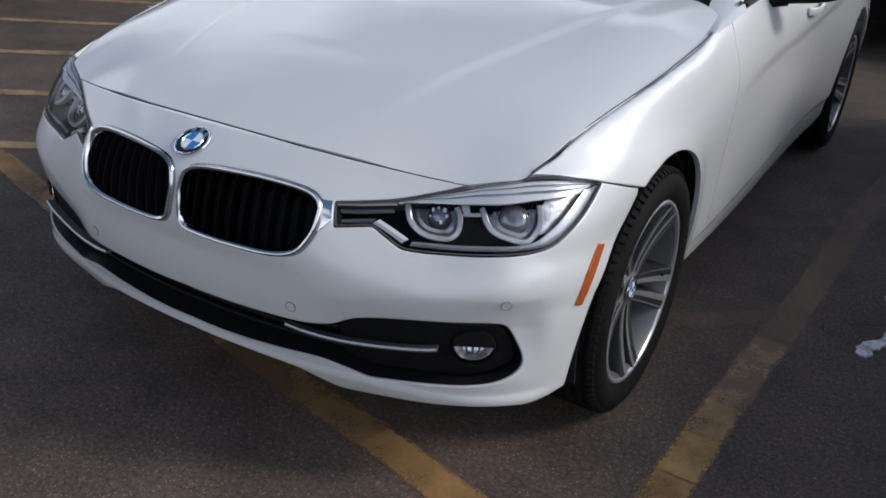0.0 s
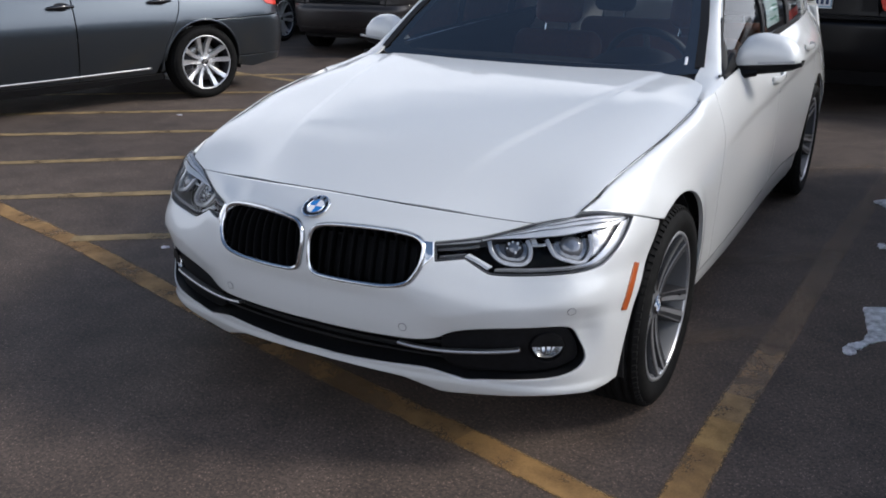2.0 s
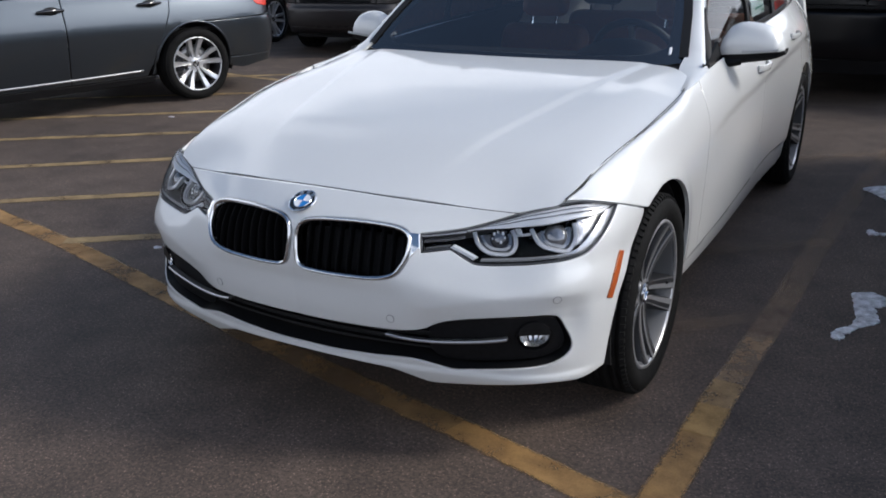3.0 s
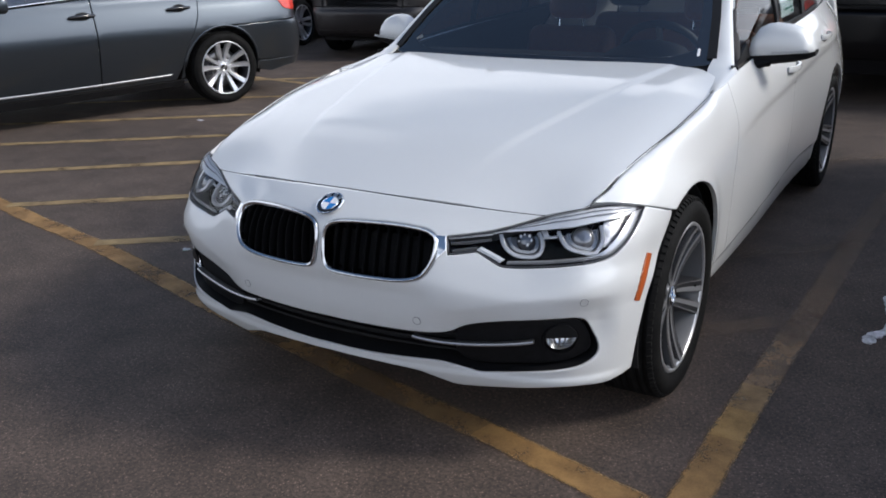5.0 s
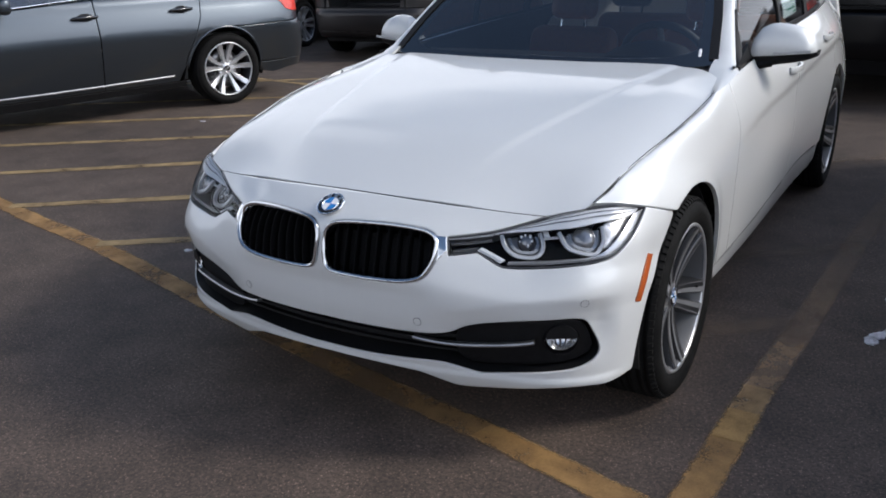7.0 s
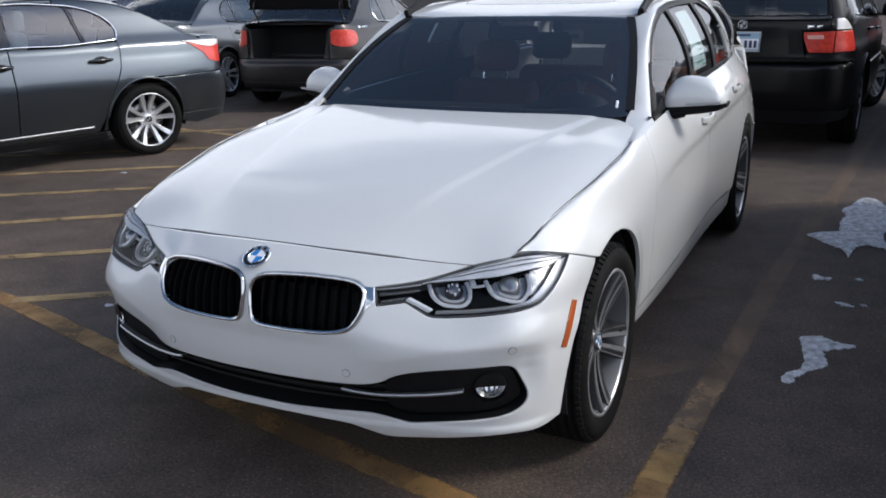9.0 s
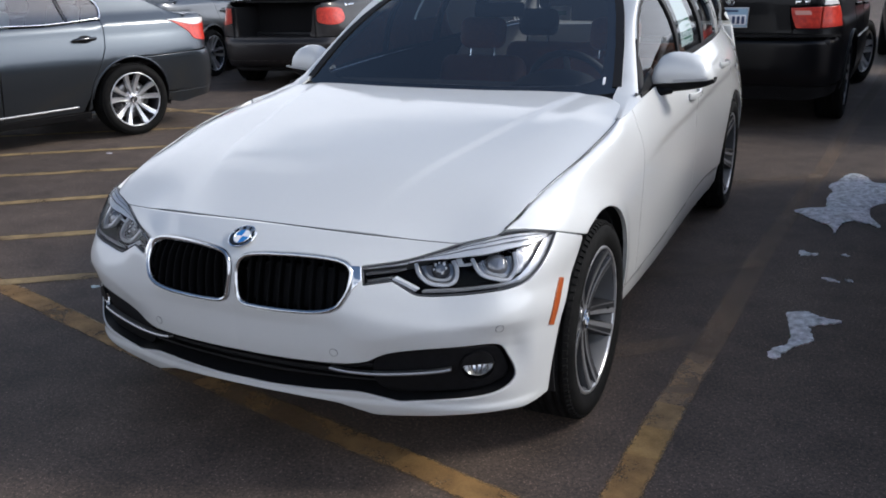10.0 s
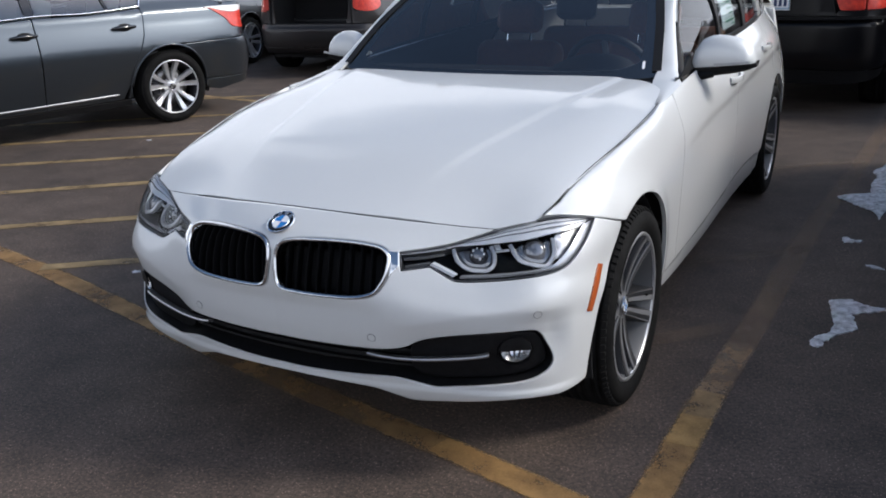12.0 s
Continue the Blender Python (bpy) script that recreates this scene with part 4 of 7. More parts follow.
def fog_lamp(side):
    """A half-moon lens under a straight black brow."""
    m = frame_at(off(nose, -0.030), FOG_AT[0] * side, FOG_AT[1])
    arc = [(0.042 * math.cos(a), 0.012 - 0.042 * abs(math.sin(a)) ** 0.9) for a in np.linspace(0, math.pi, 18)]
    f = part("fog_lamp", posed(lathe([(0.048, -0.006), (0.0475, 0.001), (0.0455, 0.002), (0.044, 0.0), (0.043, -0.03), (0.0, -0.032)], 32), m @ Matrix(((0, 1, 0, 0), (0, 0, 1, 0), (1, 0, 0, 0), (0, 0, 0, 1)))), DARK_TRIM, white_car, "half-moon fog lamp under a black brow")
    rows = []
    for k, d in ((1.0, 0.004), (0.8, -0.008), (0.5, -0.017), (0.15, -0.020)):
        rows.append([(x * k, 0.010 + (y - 0.010) * k, d) for x, y in arc])
    part("reflector_bowl", posed(patch(rows, 0.001), m), FOG_BOWL, f, "bright faceted reflector")
    for x in (-0.016, 0.0, 0.016):
        part("reflector_rib", posed(tube([(x, 0.008, -0.012), (x * 0.9, -0.010, -0.012), (x * 0.6, -0.024, -0.006)], 0.0025, 6), m), LAMP_SMOKE, f)
    brow = [(0.045 * math.cos(a), 0.012 + 0.036 * math.sin(a), 0.009) for a in np.linspace(0, math.pi, 16)]
    lid = [(x, 0.010, 0.012) for x, *_ in brow]
    part("lamp_brow", posed(patch([brow, lid], 0.004), m), DARK_TRIM, f)
    lens = [[(x * k, 0.010 + (y - 0.010) * k, 0.006 + 0.006 * (1 - k)) for x, y in arc] for k in (1.0, 0.6, 0.1)]
    part("lamp_lens", posed(patch(lens), m), CLEAR, f).visible_shadow = False


fog_lamp(1)
fog_lamp(-1)

# headlamps


def strip(inner, outer, d, mat, parent, name, side, label="", thick=0.006):
    a, b = (off(nose, d)(np.array(q)[:, 0] * side, np.array(q)[:, 1]) for q in (inner, outer))
    bm = patch([a, a * 0.5 + b * 0.5 + normals_of(nose, np.array(inner) * (side, 1), False) * 0.003, b], thick)
    return part(name, bm, mat, parent, label)


def headlamp(side):
    s = np.array((side, 1.0))
    lamp = part("headlamp", skin(off(nose, -0.070), lamp_loop * s, (), 0.03, depth=0), GRILLE_BLACK, white_car, "swept-back headlamp with twin hexagonal light rings behind clear glass")
    wall = even(inset(lamp_loop, 0.001), 0.01) * s
    a, b = off(nose, -0.002)(*wall.T), off(nose, -0.070)(*wall.T)
    n = len(wall)
    part("lamp_housing", tidy((a.tolist() + b.tolist(), [[i, (i + 1) % n, n + (i + 1) % n, n + i] for i in range(n)], None)), LAMP_WALL, lamp)
    seal = off(nose, -0.0015)(*(even(inset(lamp_loop, 0.003), 0.01) * s).T)
    part("lamp_seal", tidy(sweep(seal, circle(0.0014, 8), True)), LAMP_SMOKE, lamp)
    glass = part("lamp_glass", skin(off(nose, -0.001), inset(lamp_loop, 0.004) * s, (), 0.02, depth=0), CLEAR, lamp, "clear curved lamp glass")
    glass.visible_shadow = False
    low = line([(0.536, 0.677), (0.586, 0.679), (0.6485, 0.6847), (0.7119, 0.6951), (0.7755, 0.7047), (0.8405, 0.7096), (0.8888, 0.7094), (0.9479, 0.7146)], 3)
    top = line([(0.541, 0.6785), (0.598, 0.690), (0.6646, 0.7049), (0.7335, 0.7227), (0.8008, 0.7355), (0.8563, 0.7397), (0.9041, 0.7326), (0.9578, 0.7176)], 3)
    strip(low, top, -0.009, LAMP_BRIGHT, lamp, "lamp_brow", side, "bright silver brow over the lenses")
    for share, wide in ((0.42, 0.10), (0.72, 0.06)):
        strip(low + (top - low) * share, low + (top - low) * (share + wide), -0.0055, LAMP_GUIDE, lamp, "brow_groove", side, thick=0.001)
    strip(line([(0.6615, 0.6707), (0.6809, 0.6742), (0.6972, 0.6774)], 3), line([(0.6615, 0.6762), (0.6808, 0.6796), (0.6972, 0.6829)], 3), -0.030, LAMP_BRIGHT, lamp, "lamp_bracket", side)
    strip(line([(0.6652, 0.6790), (0.6726, 0.6805), (0.6790, 0.6820)], 3), line([(0.6661, 0.6939), (0.6738, 0.6952), (0.6804, 0.6964)], 3), -0.032, LAMP_BRIGHT, lamp, "lamp_bracket", side)
    tip = line([(0.412, 0.6640), (0.470, 0.6670), (0.537, 0.6725)], 4)
    strip(tip, tip + (0, 0.0045), -0.012, LAMP_BRIGHT, lamp, "brow_line", side)
    strip(line([(0.420, 0.6505), (0.475, 0.6540), (0.532, 0.6600)], 3), line([(0.420, 0.6590), (0.475, 0.6620), (0.532, 0.6670)], 3), -0.020, LAMP_GREY, lamp, "light_bar", side)
    strip(line([(0.422, 0.6315), (0.455, 0.6345), (0.488, 0.6380)], 3), line([(0.424, 0.6385), (0.457, 0.6425), (0.494, 0.6465)], 3), -0.020, LAMP_GREY, lamp, "light_bar", side)
    strip(line([(0.490, 0.637), (0.522, 0.621), (0.548, 0.606)], 3), line([(0.504, 0.645), (0.534, 0.630), (0.562, 0.615)], 3), -0.014, LAMP_BRIGHT, lamp, "light_guide", side)
    strip(line([(0.565, 0.602), (0.6456, 0.6039), (0.7158, 0.6123), (0.7788, 0.6165), (0.8274, 0.6230), (0.8815, 0.6539), (0.9400, 0.6913), (0.9731, 0.7116)], 3), line([(0.570, 0.610), (0.6466, 0.6129), (0.7158, 0.6211), (0.7733, 0.6261), (0.8069, 0.6347), (0.8515, 0.6648), (0.9018, 0.6969), (0.9273, 0.7120)], 3), -0.008, LAMP_GUIDE, lamp, "light_guide", side)
    strip(line([(0.8119, 0.6434), (0.8396, 0.6461), (0.8849, 0.6687), (0.9471, 0.7061)], 3), line([(0.8211, 0.6924), (0.8395, 0.7096), (0.8835, 0.7122), (0.9504, 0.7139)], 3), -0.026, LAMP_TURN, lamp, "turn_signal", side, "pale turn signal at the lamp's outer corner")
    for ring, lens, r in (([(0.559, 0.678), (0.564, 0.652), (0.580, 0.634), (0.6030, 0.6250), (0.6342, 0.6241), (0.6522, 0.6373), (0.6587, 0.6606), (0.6570, 0.6852)], (0.6207, 0.6644), 0.030),
                          ([(0.7029, 0.6924), (0.7072, 0.6674), (0.7197, 0.6497), (0.7494, 0.6389), (0.7846, 0.6302), (0.8027, 0.6441), (0.8170, 0.6690), (0.8210, 0.6994)], (0.7682, 0.6779), 0.036)):
        path = off(nose, -0.026)(*(line(ring, 4) * s).T)
        part("light_ring", tidy(sweep(path, [(-0.006, -0.007), (0.006, -0.007), (0.006, 0.003), (0.004, 0.005), (-0.004, 0.005), (-0.006, 0.003)], up=(0.5 * side, -1, 0.3))), LAMP_PALE, lamp, "hexagonal daylight ring")
        bowl = even(inset(closed(ring, 3, (0, 7)), 0.004), 0.008) * s
        part("lens_reflector", skin(off(nose, -0.040), bowl, (), 0.012, depth=0, gap=0.0), LAMP_PALE if r > 0.033 else LAMP_WALL, lamp, "silvered reflector round the lens")
        inner = np.array(lens) + (np.array(ring) - lens) * 0.66
        path2 = off(nose, -0.036)(*(line(inner, 4) * s).T)
        part("lens_bezel", tidy(sweep(path2, [(-0.004, -0.012), (0.004, -0.012), (0.004, 0.004), (-0.004, 0.004)], up=(0.5 * side, -1, 0.3))), LAMP_GREY, lamp)
        m = frame_at(off(nose, -0.052), lens[0] * side, lens[1])
        turn = m @ Matrix(((0, 1, 0, 0), (0, 0, 1, 0), (1, 0, 0, 0), (0, 0, 0, 1)))
        part("projector_lens", posed(lathe([(r, -0.01), (r, 0.004), (r * 0.86, 0.016), (r * 0.6, 0.024), (r * 0.3, 0.028), (0.0, 0.029)], 28), turn), LAMP_GREY if r > 0.033 else LAMP_SMOKE, lamp, "smoked projector lens")
        if r < 0.033:
            for dx, dz, w in ((-0.014, 0.010, 0.006), (-0.004, 0.015, 0.005), (0.010, 0.012, 0.007), (0.016, 0.0, 0.005), (-0.018, -0.004, 0.004), (0.006, -0.014, 0.006)):
                part("lens_facet", posed(box(w, w * 1.4, 0.004, (dx * side, dz, 0.026), 0.001), m), LAMP_BRIGHT, lamp)
        part("projector_glint", posed(lathe([(r * 0.45, 0.0275), (r * 0.3, 0.0285), (0.0, 0.0295)], 20), turn), LAMP_GREY, lamp)


headlamp(1)
headlamp(-1)

# ---- wheels ----
def tyre_profile(r, rim, half):
    """Radius and place along the axle, from the inner bead over the tread to the outer bead."""
    h = r - rim
    side = [(rim - 0.004, 0.80), (rim + 0.10 * h, 0.93), (rim + 0.40 * h, 1.0), (rim + 0.70 * h, 0.975), (r - 0.20 * h, 0.88), (r - 0.07 * h, 0.77)]
    prof = [(q, -x * half) for q, x in side]
    for x in (-0.66, -0.42, -0.1, 0.1, 0.42, 0.66):
        w = 0.045
        prof += [(r, (x - w) * half), (r - 0.007, (x - w * 0.9) * half), (r - 0.007, (x + w * 0.9) * half), (r, (x + w) * half)]
    return prof + [(q, x * half) for q, x in side[::-1]]


def make_wheel(name, at, r, rim, half, spoke, spokes, pair_gap, mats, parent, side=1, cap=0.033, turn=0.0, dish=0.02, deep=0.037):
    """A wheel of its own whose axle lies along x; side: the way its outer face looks. spoke: (width at hub, at rim)."""
    face, edge, barrel = mats[:3]
    hub = part(name, lathe([(rim * 0.30, half * 0.30), (rim * 0.34, half * 0.36), (rim * 0.32, half * 0.55 - dish), (rim * 0.20, half * 0.72 - dish), (0.0, half * 0.74 - dish)], 40), face, parent, "alloy wheel with paired spokes")
    hub.matrix_basis = pose(*at, 0, 0, 0 if side > 0 else 180)
    part("tyre", lathe(tyre_profile(r, rim, half), 72), RUBBER, hub, "black road tyre")
    verts, faces, count = [], [], 84
    for x in (-0.81, 0.81):
        for i in range(count):
            a, b = 2 * math.pi * i / count, 2 * math.pi * (i + 0.62) / count
            n = len(verts)
            verts += [(q * half * x, s * math.cos(c), s * math.sin(c)) for q, s in ((0.955, r - 0.012), (0.955, r - 0.0008), (1.085, r - 0.008), (1.085, r - 0.022)) for c in (a, b)]
            faces += [[n, n + 2, n + 3, n + 1], [n + 2, n + 4, n + 5, n + 3], [n + 4, n + 6, n + 7, n + 5], [n, n + 6, n + 4, n + 2], [n + 1, n + 3, n + 5, n + 7]]
    tagged(part("tread", tidy((verts, faces, None)), RUBBER, hub, smooth=False), kind="stuff")
    part("rim_barrel", lathe([(rim * 0.97, half * 0.86), (rim * 0.93, half * 0.78), (rim * 0.90, half * 0.3), (rim * 0.86, -half * 0.2), (rim * 0.90, -half * 0.8)], 64), barrel, hub)
    part("rim_edge", lathe([(rim * 0.955, half * 0.80), (rim * 0.965, half * 0.90), (rim * 1.0, half * 0.905), (rim * 1.015, half * 0.84)], 72), edge, hub)
    part("brake_disc", lathe([(rim * 0.30, -0.01), (rim * 0.30, 0.012), (rim * 0.70, 0.012), (rim * 0.70, -0.01)], 48), DISC, hub)
    caliper = box(0.06, 0.075, 0.16, (0.004, -rim * 0.60, 0.02), 0.012)
    part("brake_caliper", caliper, RIM_DARK, hub)
    cap_m = pose(half * 0.745 - dish, 0, 0, 90, 0, 90)
    emblem(cap_m, cap, hub, "small round wheel emblem", None if len(mats) > 4 else (SATIN, GLOSS_BLACK))
    for i in range(spokes):
        for s in (-1, 1):
            a0 = 2 * math.pi * i / spokes + turn
            w0, w1 = spoke
            rs = np.linspace(rim * 0.17, rim * 0.965, 9)
            spread = s * (pair_gap[0] + (pair_gap[1] - pair_gap[0]) * ((rs - rs[0]) / (rs[-1] - rs[0])) ** 1.2)
            width = w0 + (w1 - w0) * (rs - rs[0]) / (rs[-1] - rs[0])
            out = half * (0.70 + 0.16 * ((rs - rs[0]) / (rs[-1] - rs[0])) ** 2) - dish * (1 - ((rs - rs[0]) / (rs[-1] - rs[0])) ** 2)
            verts, faces = [], []
            for q, sp, w, x in zip(rs, spread, width, out):
                for dx, dw in ((0.003 - deep, -0.5), (-0.007, -0.46), (0.003, -0.38), (0.004, 0.38), (-0.006, 0.46), (0.003 - deep, 0.5)):
                    c = sp + s * dw * w
                    verts.append((x + dx, q * math.cos(a0) - c * math.sin(a0), q * math.sin(a0) + c * math.cos(a0)))
            m = 6
            for k in range(8):
                faces += [[k * m + j, k * m + (j + 1) % m, (k + 1) * m + (j + 1) % m, (k + 1) * m + j] for j in range(m)]
            faces += [list(range(m)), [8 * m + j for j in range(m)]]
            # a fifth material paints the spoke's sides as if in shade
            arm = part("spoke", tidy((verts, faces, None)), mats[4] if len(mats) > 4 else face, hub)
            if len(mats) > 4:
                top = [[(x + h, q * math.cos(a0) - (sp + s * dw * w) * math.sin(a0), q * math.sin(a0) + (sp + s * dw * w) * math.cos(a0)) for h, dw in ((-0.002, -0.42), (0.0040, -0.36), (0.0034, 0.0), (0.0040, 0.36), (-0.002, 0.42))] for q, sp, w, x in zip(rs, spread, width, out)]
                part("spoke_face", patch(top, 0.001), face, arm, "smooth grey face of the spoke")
            ridge = [(x + 0.0030, q * math.cos(a0) - (sp + s * 0.38 * w) * math.sin(a0), q * math.sin(a0) + (sp + s * 0.38 * w) * math.cos(a0)) for q, sp, w, x in zip(rs, spread, width, out)]
            part("spoke_edge", tube(ridge, 0.0024, 6), mats[-1] if len(mats) > 3 else edge, hub)
    for i in range(5):
        a = 2 * math.pi * (i + 0.5) / 5 + turn
        part("wheel_bolt", posed(lathe([(0.0, 0.004), (0.008, 0.004), (0.010, 0.0), (0.010, -0.02)], 10), pose(half * 0.58 - dish, 0.056 * math.cos(a), 0.056 * math.sin(a))), RIM_DARK, hub)
    valve = tube([(half * 0.70, rim * 0.82, -0.03), (half * 0.78, rim * 0.78, -0.03)], 0.004, 6)
    part("tyre_valve", valve, DARK_TRIM, hub)
    return hub

# ---- the white car: cabin, roof, mirrors, doors ----
def screen(x, v):
    """The windscreen: x across, v from its foot (0) to its head (1)."""
    x, v = np.broadcast_arrays(np.asarray(x, float), np.asarray(v, float))
    return np.stack([x, 0.60 + 0.70 * v + 0.2 * (1 - v) * x * x + 0.12 * x * x * v, 0.955 + 0.385 * v - 0.024 * x * x + 0.03 * np.sin(math.pi * v)], -1)


screen_half = line([(0.0, -0.01), (0.25, -0.005), (0.45, 0.008), (0.60, 0.020), (0.690, 0.040), (0.708, 0.085), (0.668, 0.38), (0.612, 0.68), (0.566, 0.90), (0.545, 0.935), (0.45, 0.945), (0.2, 0.95), (0.0, 0.95)], 4)
screen_loop = both_sides(screen_half)
clear_half = line([(0.0, 0.065), (0.25, 0.065), (0.45, 0.075), (0.56, 0.095), (0.615, 0.135), (0.625, 0.18), (0.598, 0.42), (0.556, 0.66), (0.520, 0.83), (0.495, 0.865), (0.42, 0.875), (0.2, 0.885), (0.0, 0.885)], 4)
SHIELD = part("windscreen", skin(screen, screen_loop, (), 0.05, depth=0), WINDSHIELD, white_car, "sloping windscreen with a black border")
SHIELD.visible_shadow = False
part("windscreen_border", skin(off(screen, -0.003), screen_loop, [both_sides(clear_half)], 0.03, depth=0.004, gap=0.001), GLOSS_BLACK, SHIELD)
sticker = np.array([(0.643, 0.092), (0.653, 0.093), (0.647, 0.146), (0.637, 0.145)])
part("screen_sticker", skin(off(screen, 0.002), sticker, (), 0.02, depth=0, gap=0), PLAIN_WHITE, SHIELD, "small white sticker at the windscreen's corner")

rail = spline([0.74, 0.93, 1.13, 1.35, 1.70, 2.30, 3.0, 3.6], [[0.784, 0.944], [0.722, 1.085], [0.666, 1.220], [0.638, 1.322], [0.617, 1.374], [0.610, 1.385], [0.595, 1.362], [0.57, 1.30]])
belt = spline([0.60, 1.0, 1.5, 2.2, 2.8, 3.6], [0.950, 0.972, 0.998, 1.015, 1.035, 1.06])


def side_glass(y, w):
    """The glasshouse side: y along the car, w from the belt (0) to the roof rail (1)."""
    y, w = np.broadcast_arrays(np.asarray(y, float), np.asarray(w, float))
    top = rail(y)
    z0 = belt(y)
    top = np.stack([top[..., 0], np.maximum(top[..., 1], z0 + 0.006)], -1)
    x0 = flank_x(y, z0) - 0.004
    bow = 0.035 * np.sin(math.pi * w) * step01(y, 0.6, 1.4)
    return np.stack([x0 + (top[..., 0] - x0) * w + bow, y, z0 + (top[..., 1] - z0) * w], -1)


# roof skin with glass panel and black rails
def roof(x, y):
    x, y = np.broadcast_arrays(np.asarray(x, float), np.asarray(y, float))
    top = rail(y)
    head = spline([1.20, 1.30, 1.6, 2.0, 2.5, 3.1, 3.7], [1.305, 1.328, 1.378, 1.412, 1.422, 1.405, 1.335])(y)
    k = np.clip(np.abs(x) / np.maximum(top[..., 0], 0.3), 0, 1.2)
    return np.stack([x, y, head + (top[..., 1] + 0.006 - head) * k ** 2.2], -1)


roof_half = np.vstack([line([(0.0, 1.270), (0.25, 1.285), (0.45, 1.300), (0.56, 1.325)], 4), line([(0.575, 1.40), (0.572, 1.8), (0.565, 2.3), (0.55, 3.0), (0.52, 3.62)], 4), line([(0.4, 3.68), (0, 3.70)], 3)])
sun_half = line([(0.0, 1.530), (0.2, 1.535), (0.34, 1.56), (0.385, 1.62), (0.40, 1.9), (0.40, 2.6), (0.36, 2.68), (0.0, 2.70)], 4)
top = part("roof", skin(roof, both_sides(roof_half), [both_sides(sun_half)], 0.05), WHITE, white_car, "white roof with a dark glass panel")
part("roof_glass", skin(roof, both_sides(sun_half), (), 0.06), GLOSS_BLACK, top, "dark glass roof panel")
rail_y = np.linspace(1.33, 3.55, 40)
rail_path = np.stack([rail(rail_y)[:, 0] - 0.055, rail_y, rail(rail_y)[:, 1] + 0.022 + 0.014 * step01(rail_y, 1.35, 1.6) * (1 - step01(rail_y, 3.3, 3.55))], -1)
pair_bm("roof_rail", tidy(sweep(rail_path, [(-0.014, -0.02), (0.014, -0.02), (0.013, 0.006), (0.006, 0.014), (-0.006, 0.014), (-0.013, 0.006)])), DARK_TRIM, white_car, "black roof rail")

# pillars and door frames: painted strips between screen, roof and side glass
def strip3(a, b, bulge=0.0, thick=0.012, out=(1, 0, 0.6)):
    a, b = np.array(a), np.array(b)
    push = np.array(out) / np.linalg.norm(out)
    rows = [a + (b - a) * t + push * bulge * math.sin(math.pi * t) for t in np.linspace(0, 1, 6)]
    return patch(rows, thick)


pv = np.linspace(0.075, 0.93, 18)
edge_x = np.interp(pv, [0.075, 0.38, 0.68, 0.90, 0.93], [0.710, 0.668, 0.616, 0.570, 0.560])
pillar_in = screen(edge_x, pv) + (0.002, 0, -0.002)
py = np.interp(np.linspace(0, 1, 18), [0, 0.25, 0.5, 0.8, 1], [0.735, 0.91, 1.10, 1.32, 1.44])
pillar_out = np.stack([rail(py)[:, 0] + 0.004, py, rail(py)[:, 1]], -1)
root_in = np.array([(x - 0.007, y - 0.006, z - 0.001) for x, y, z in ((0.7890, 0.425, 0.9165), (0.7745, 0.500, 0.9240), (0.7500, 0.565, 0.9345), (0.7270, 0.620, 0.9450), (0.7150, 0.670, 0.9560), (0.7110, 0.715, 0.9690))])
root_y = np.array([0.425, 0.500, 0.570, 0.635, 0.690, 0.720])
root_out = flank_skin(root_y, np.interp(root_y, [0.425, 0.50, 0.57, 0.69, 0.72], [0.919, 0.9245, 0.930, 0.944, 0.946]) - 0.005) + (0.0016, 0, 0.0012)
side_in, side_out = line(np.vstack([root_in, pillar_in[1:]]), 3), line(np.vstack([root_out, pillar_out[1:]]), 3)
swell = np.linalg.norm(side_out - side_in, axis=1)[:, None] * 0.13
out_way = np.array((1, 0, 0.6)) / np.linalg.norm((1, 0, 0.6))
pair_bm("front_pillar", patch([side_in + (side_out - side_in) * t + out_way * swell * math.sin(math.pi * t) for t in np.linspace(0, 1, 8)], 0.010), WHITE, white_car, "white windscreen pillar flowing into the wing")
ry = np.linspace(1.38, 3.6, 26)
edge_out = np.stack([rail(ry)[:, 0] + 0.006, ry, rail(ry)[:, 1] - 0.006], -1)
edge_in = np.stack([np.interp(ry, [1.38, 1.8, 3.6], [0.566, 0.574, 0.52]), ry, roof(np.interp(ry, [1.38, 1.8, 3.6], [0.566, 0.574, 0.52]), ry)[:, 2] - 0.002], -1)
pair_bm("roof_side", strip3(edge_in, edge_out, 0.010), WHITE, white_car)
frit_in, frit_out = screen(edge_x - 0.026, pv) + (0, -0.003, 0.004), screen(edge_x + 0.007, pv) + (0.001, -0.004, 0.005)
pair_bm("screen_border", patch([frit_in, frit_in * 0.5 + frit_out * 0.5, frit_out], 0.002), RUBBER_TRIM, white_car, "black border of the windscreen along the pillar")
cowl_x = np.linspace(-0.70, 0.70, 30)
cowl_a = np.stack([cowl_x, 0.57 + 0.16 * cowl_x ** 2, 0.945 - 0.03 * cowl_x ** 2], -1)
cowl_b = screen(cowl_x, 0.03 + 0 * cowl_x) + (0, 0.01, 0.0)
part("cowl", patch([cowl_a, cowl_b], 0.01), DARK_TRIM, white_car, "black cowl under the windscreen")


def window(name, ys, lows, highs, label, mat=SIDE_PANE):
    loop = np.vstack([np.stack([ys, lows], -1), np.stack([ys, highs], -1)[::-1]])
    obs = pair(name, skin(off(side_glass, -0.008), loop, (), 0.06, depth=0), mat, white_car, label)
    for ob in obs:
        ob.visible_shadow = False
    return loop


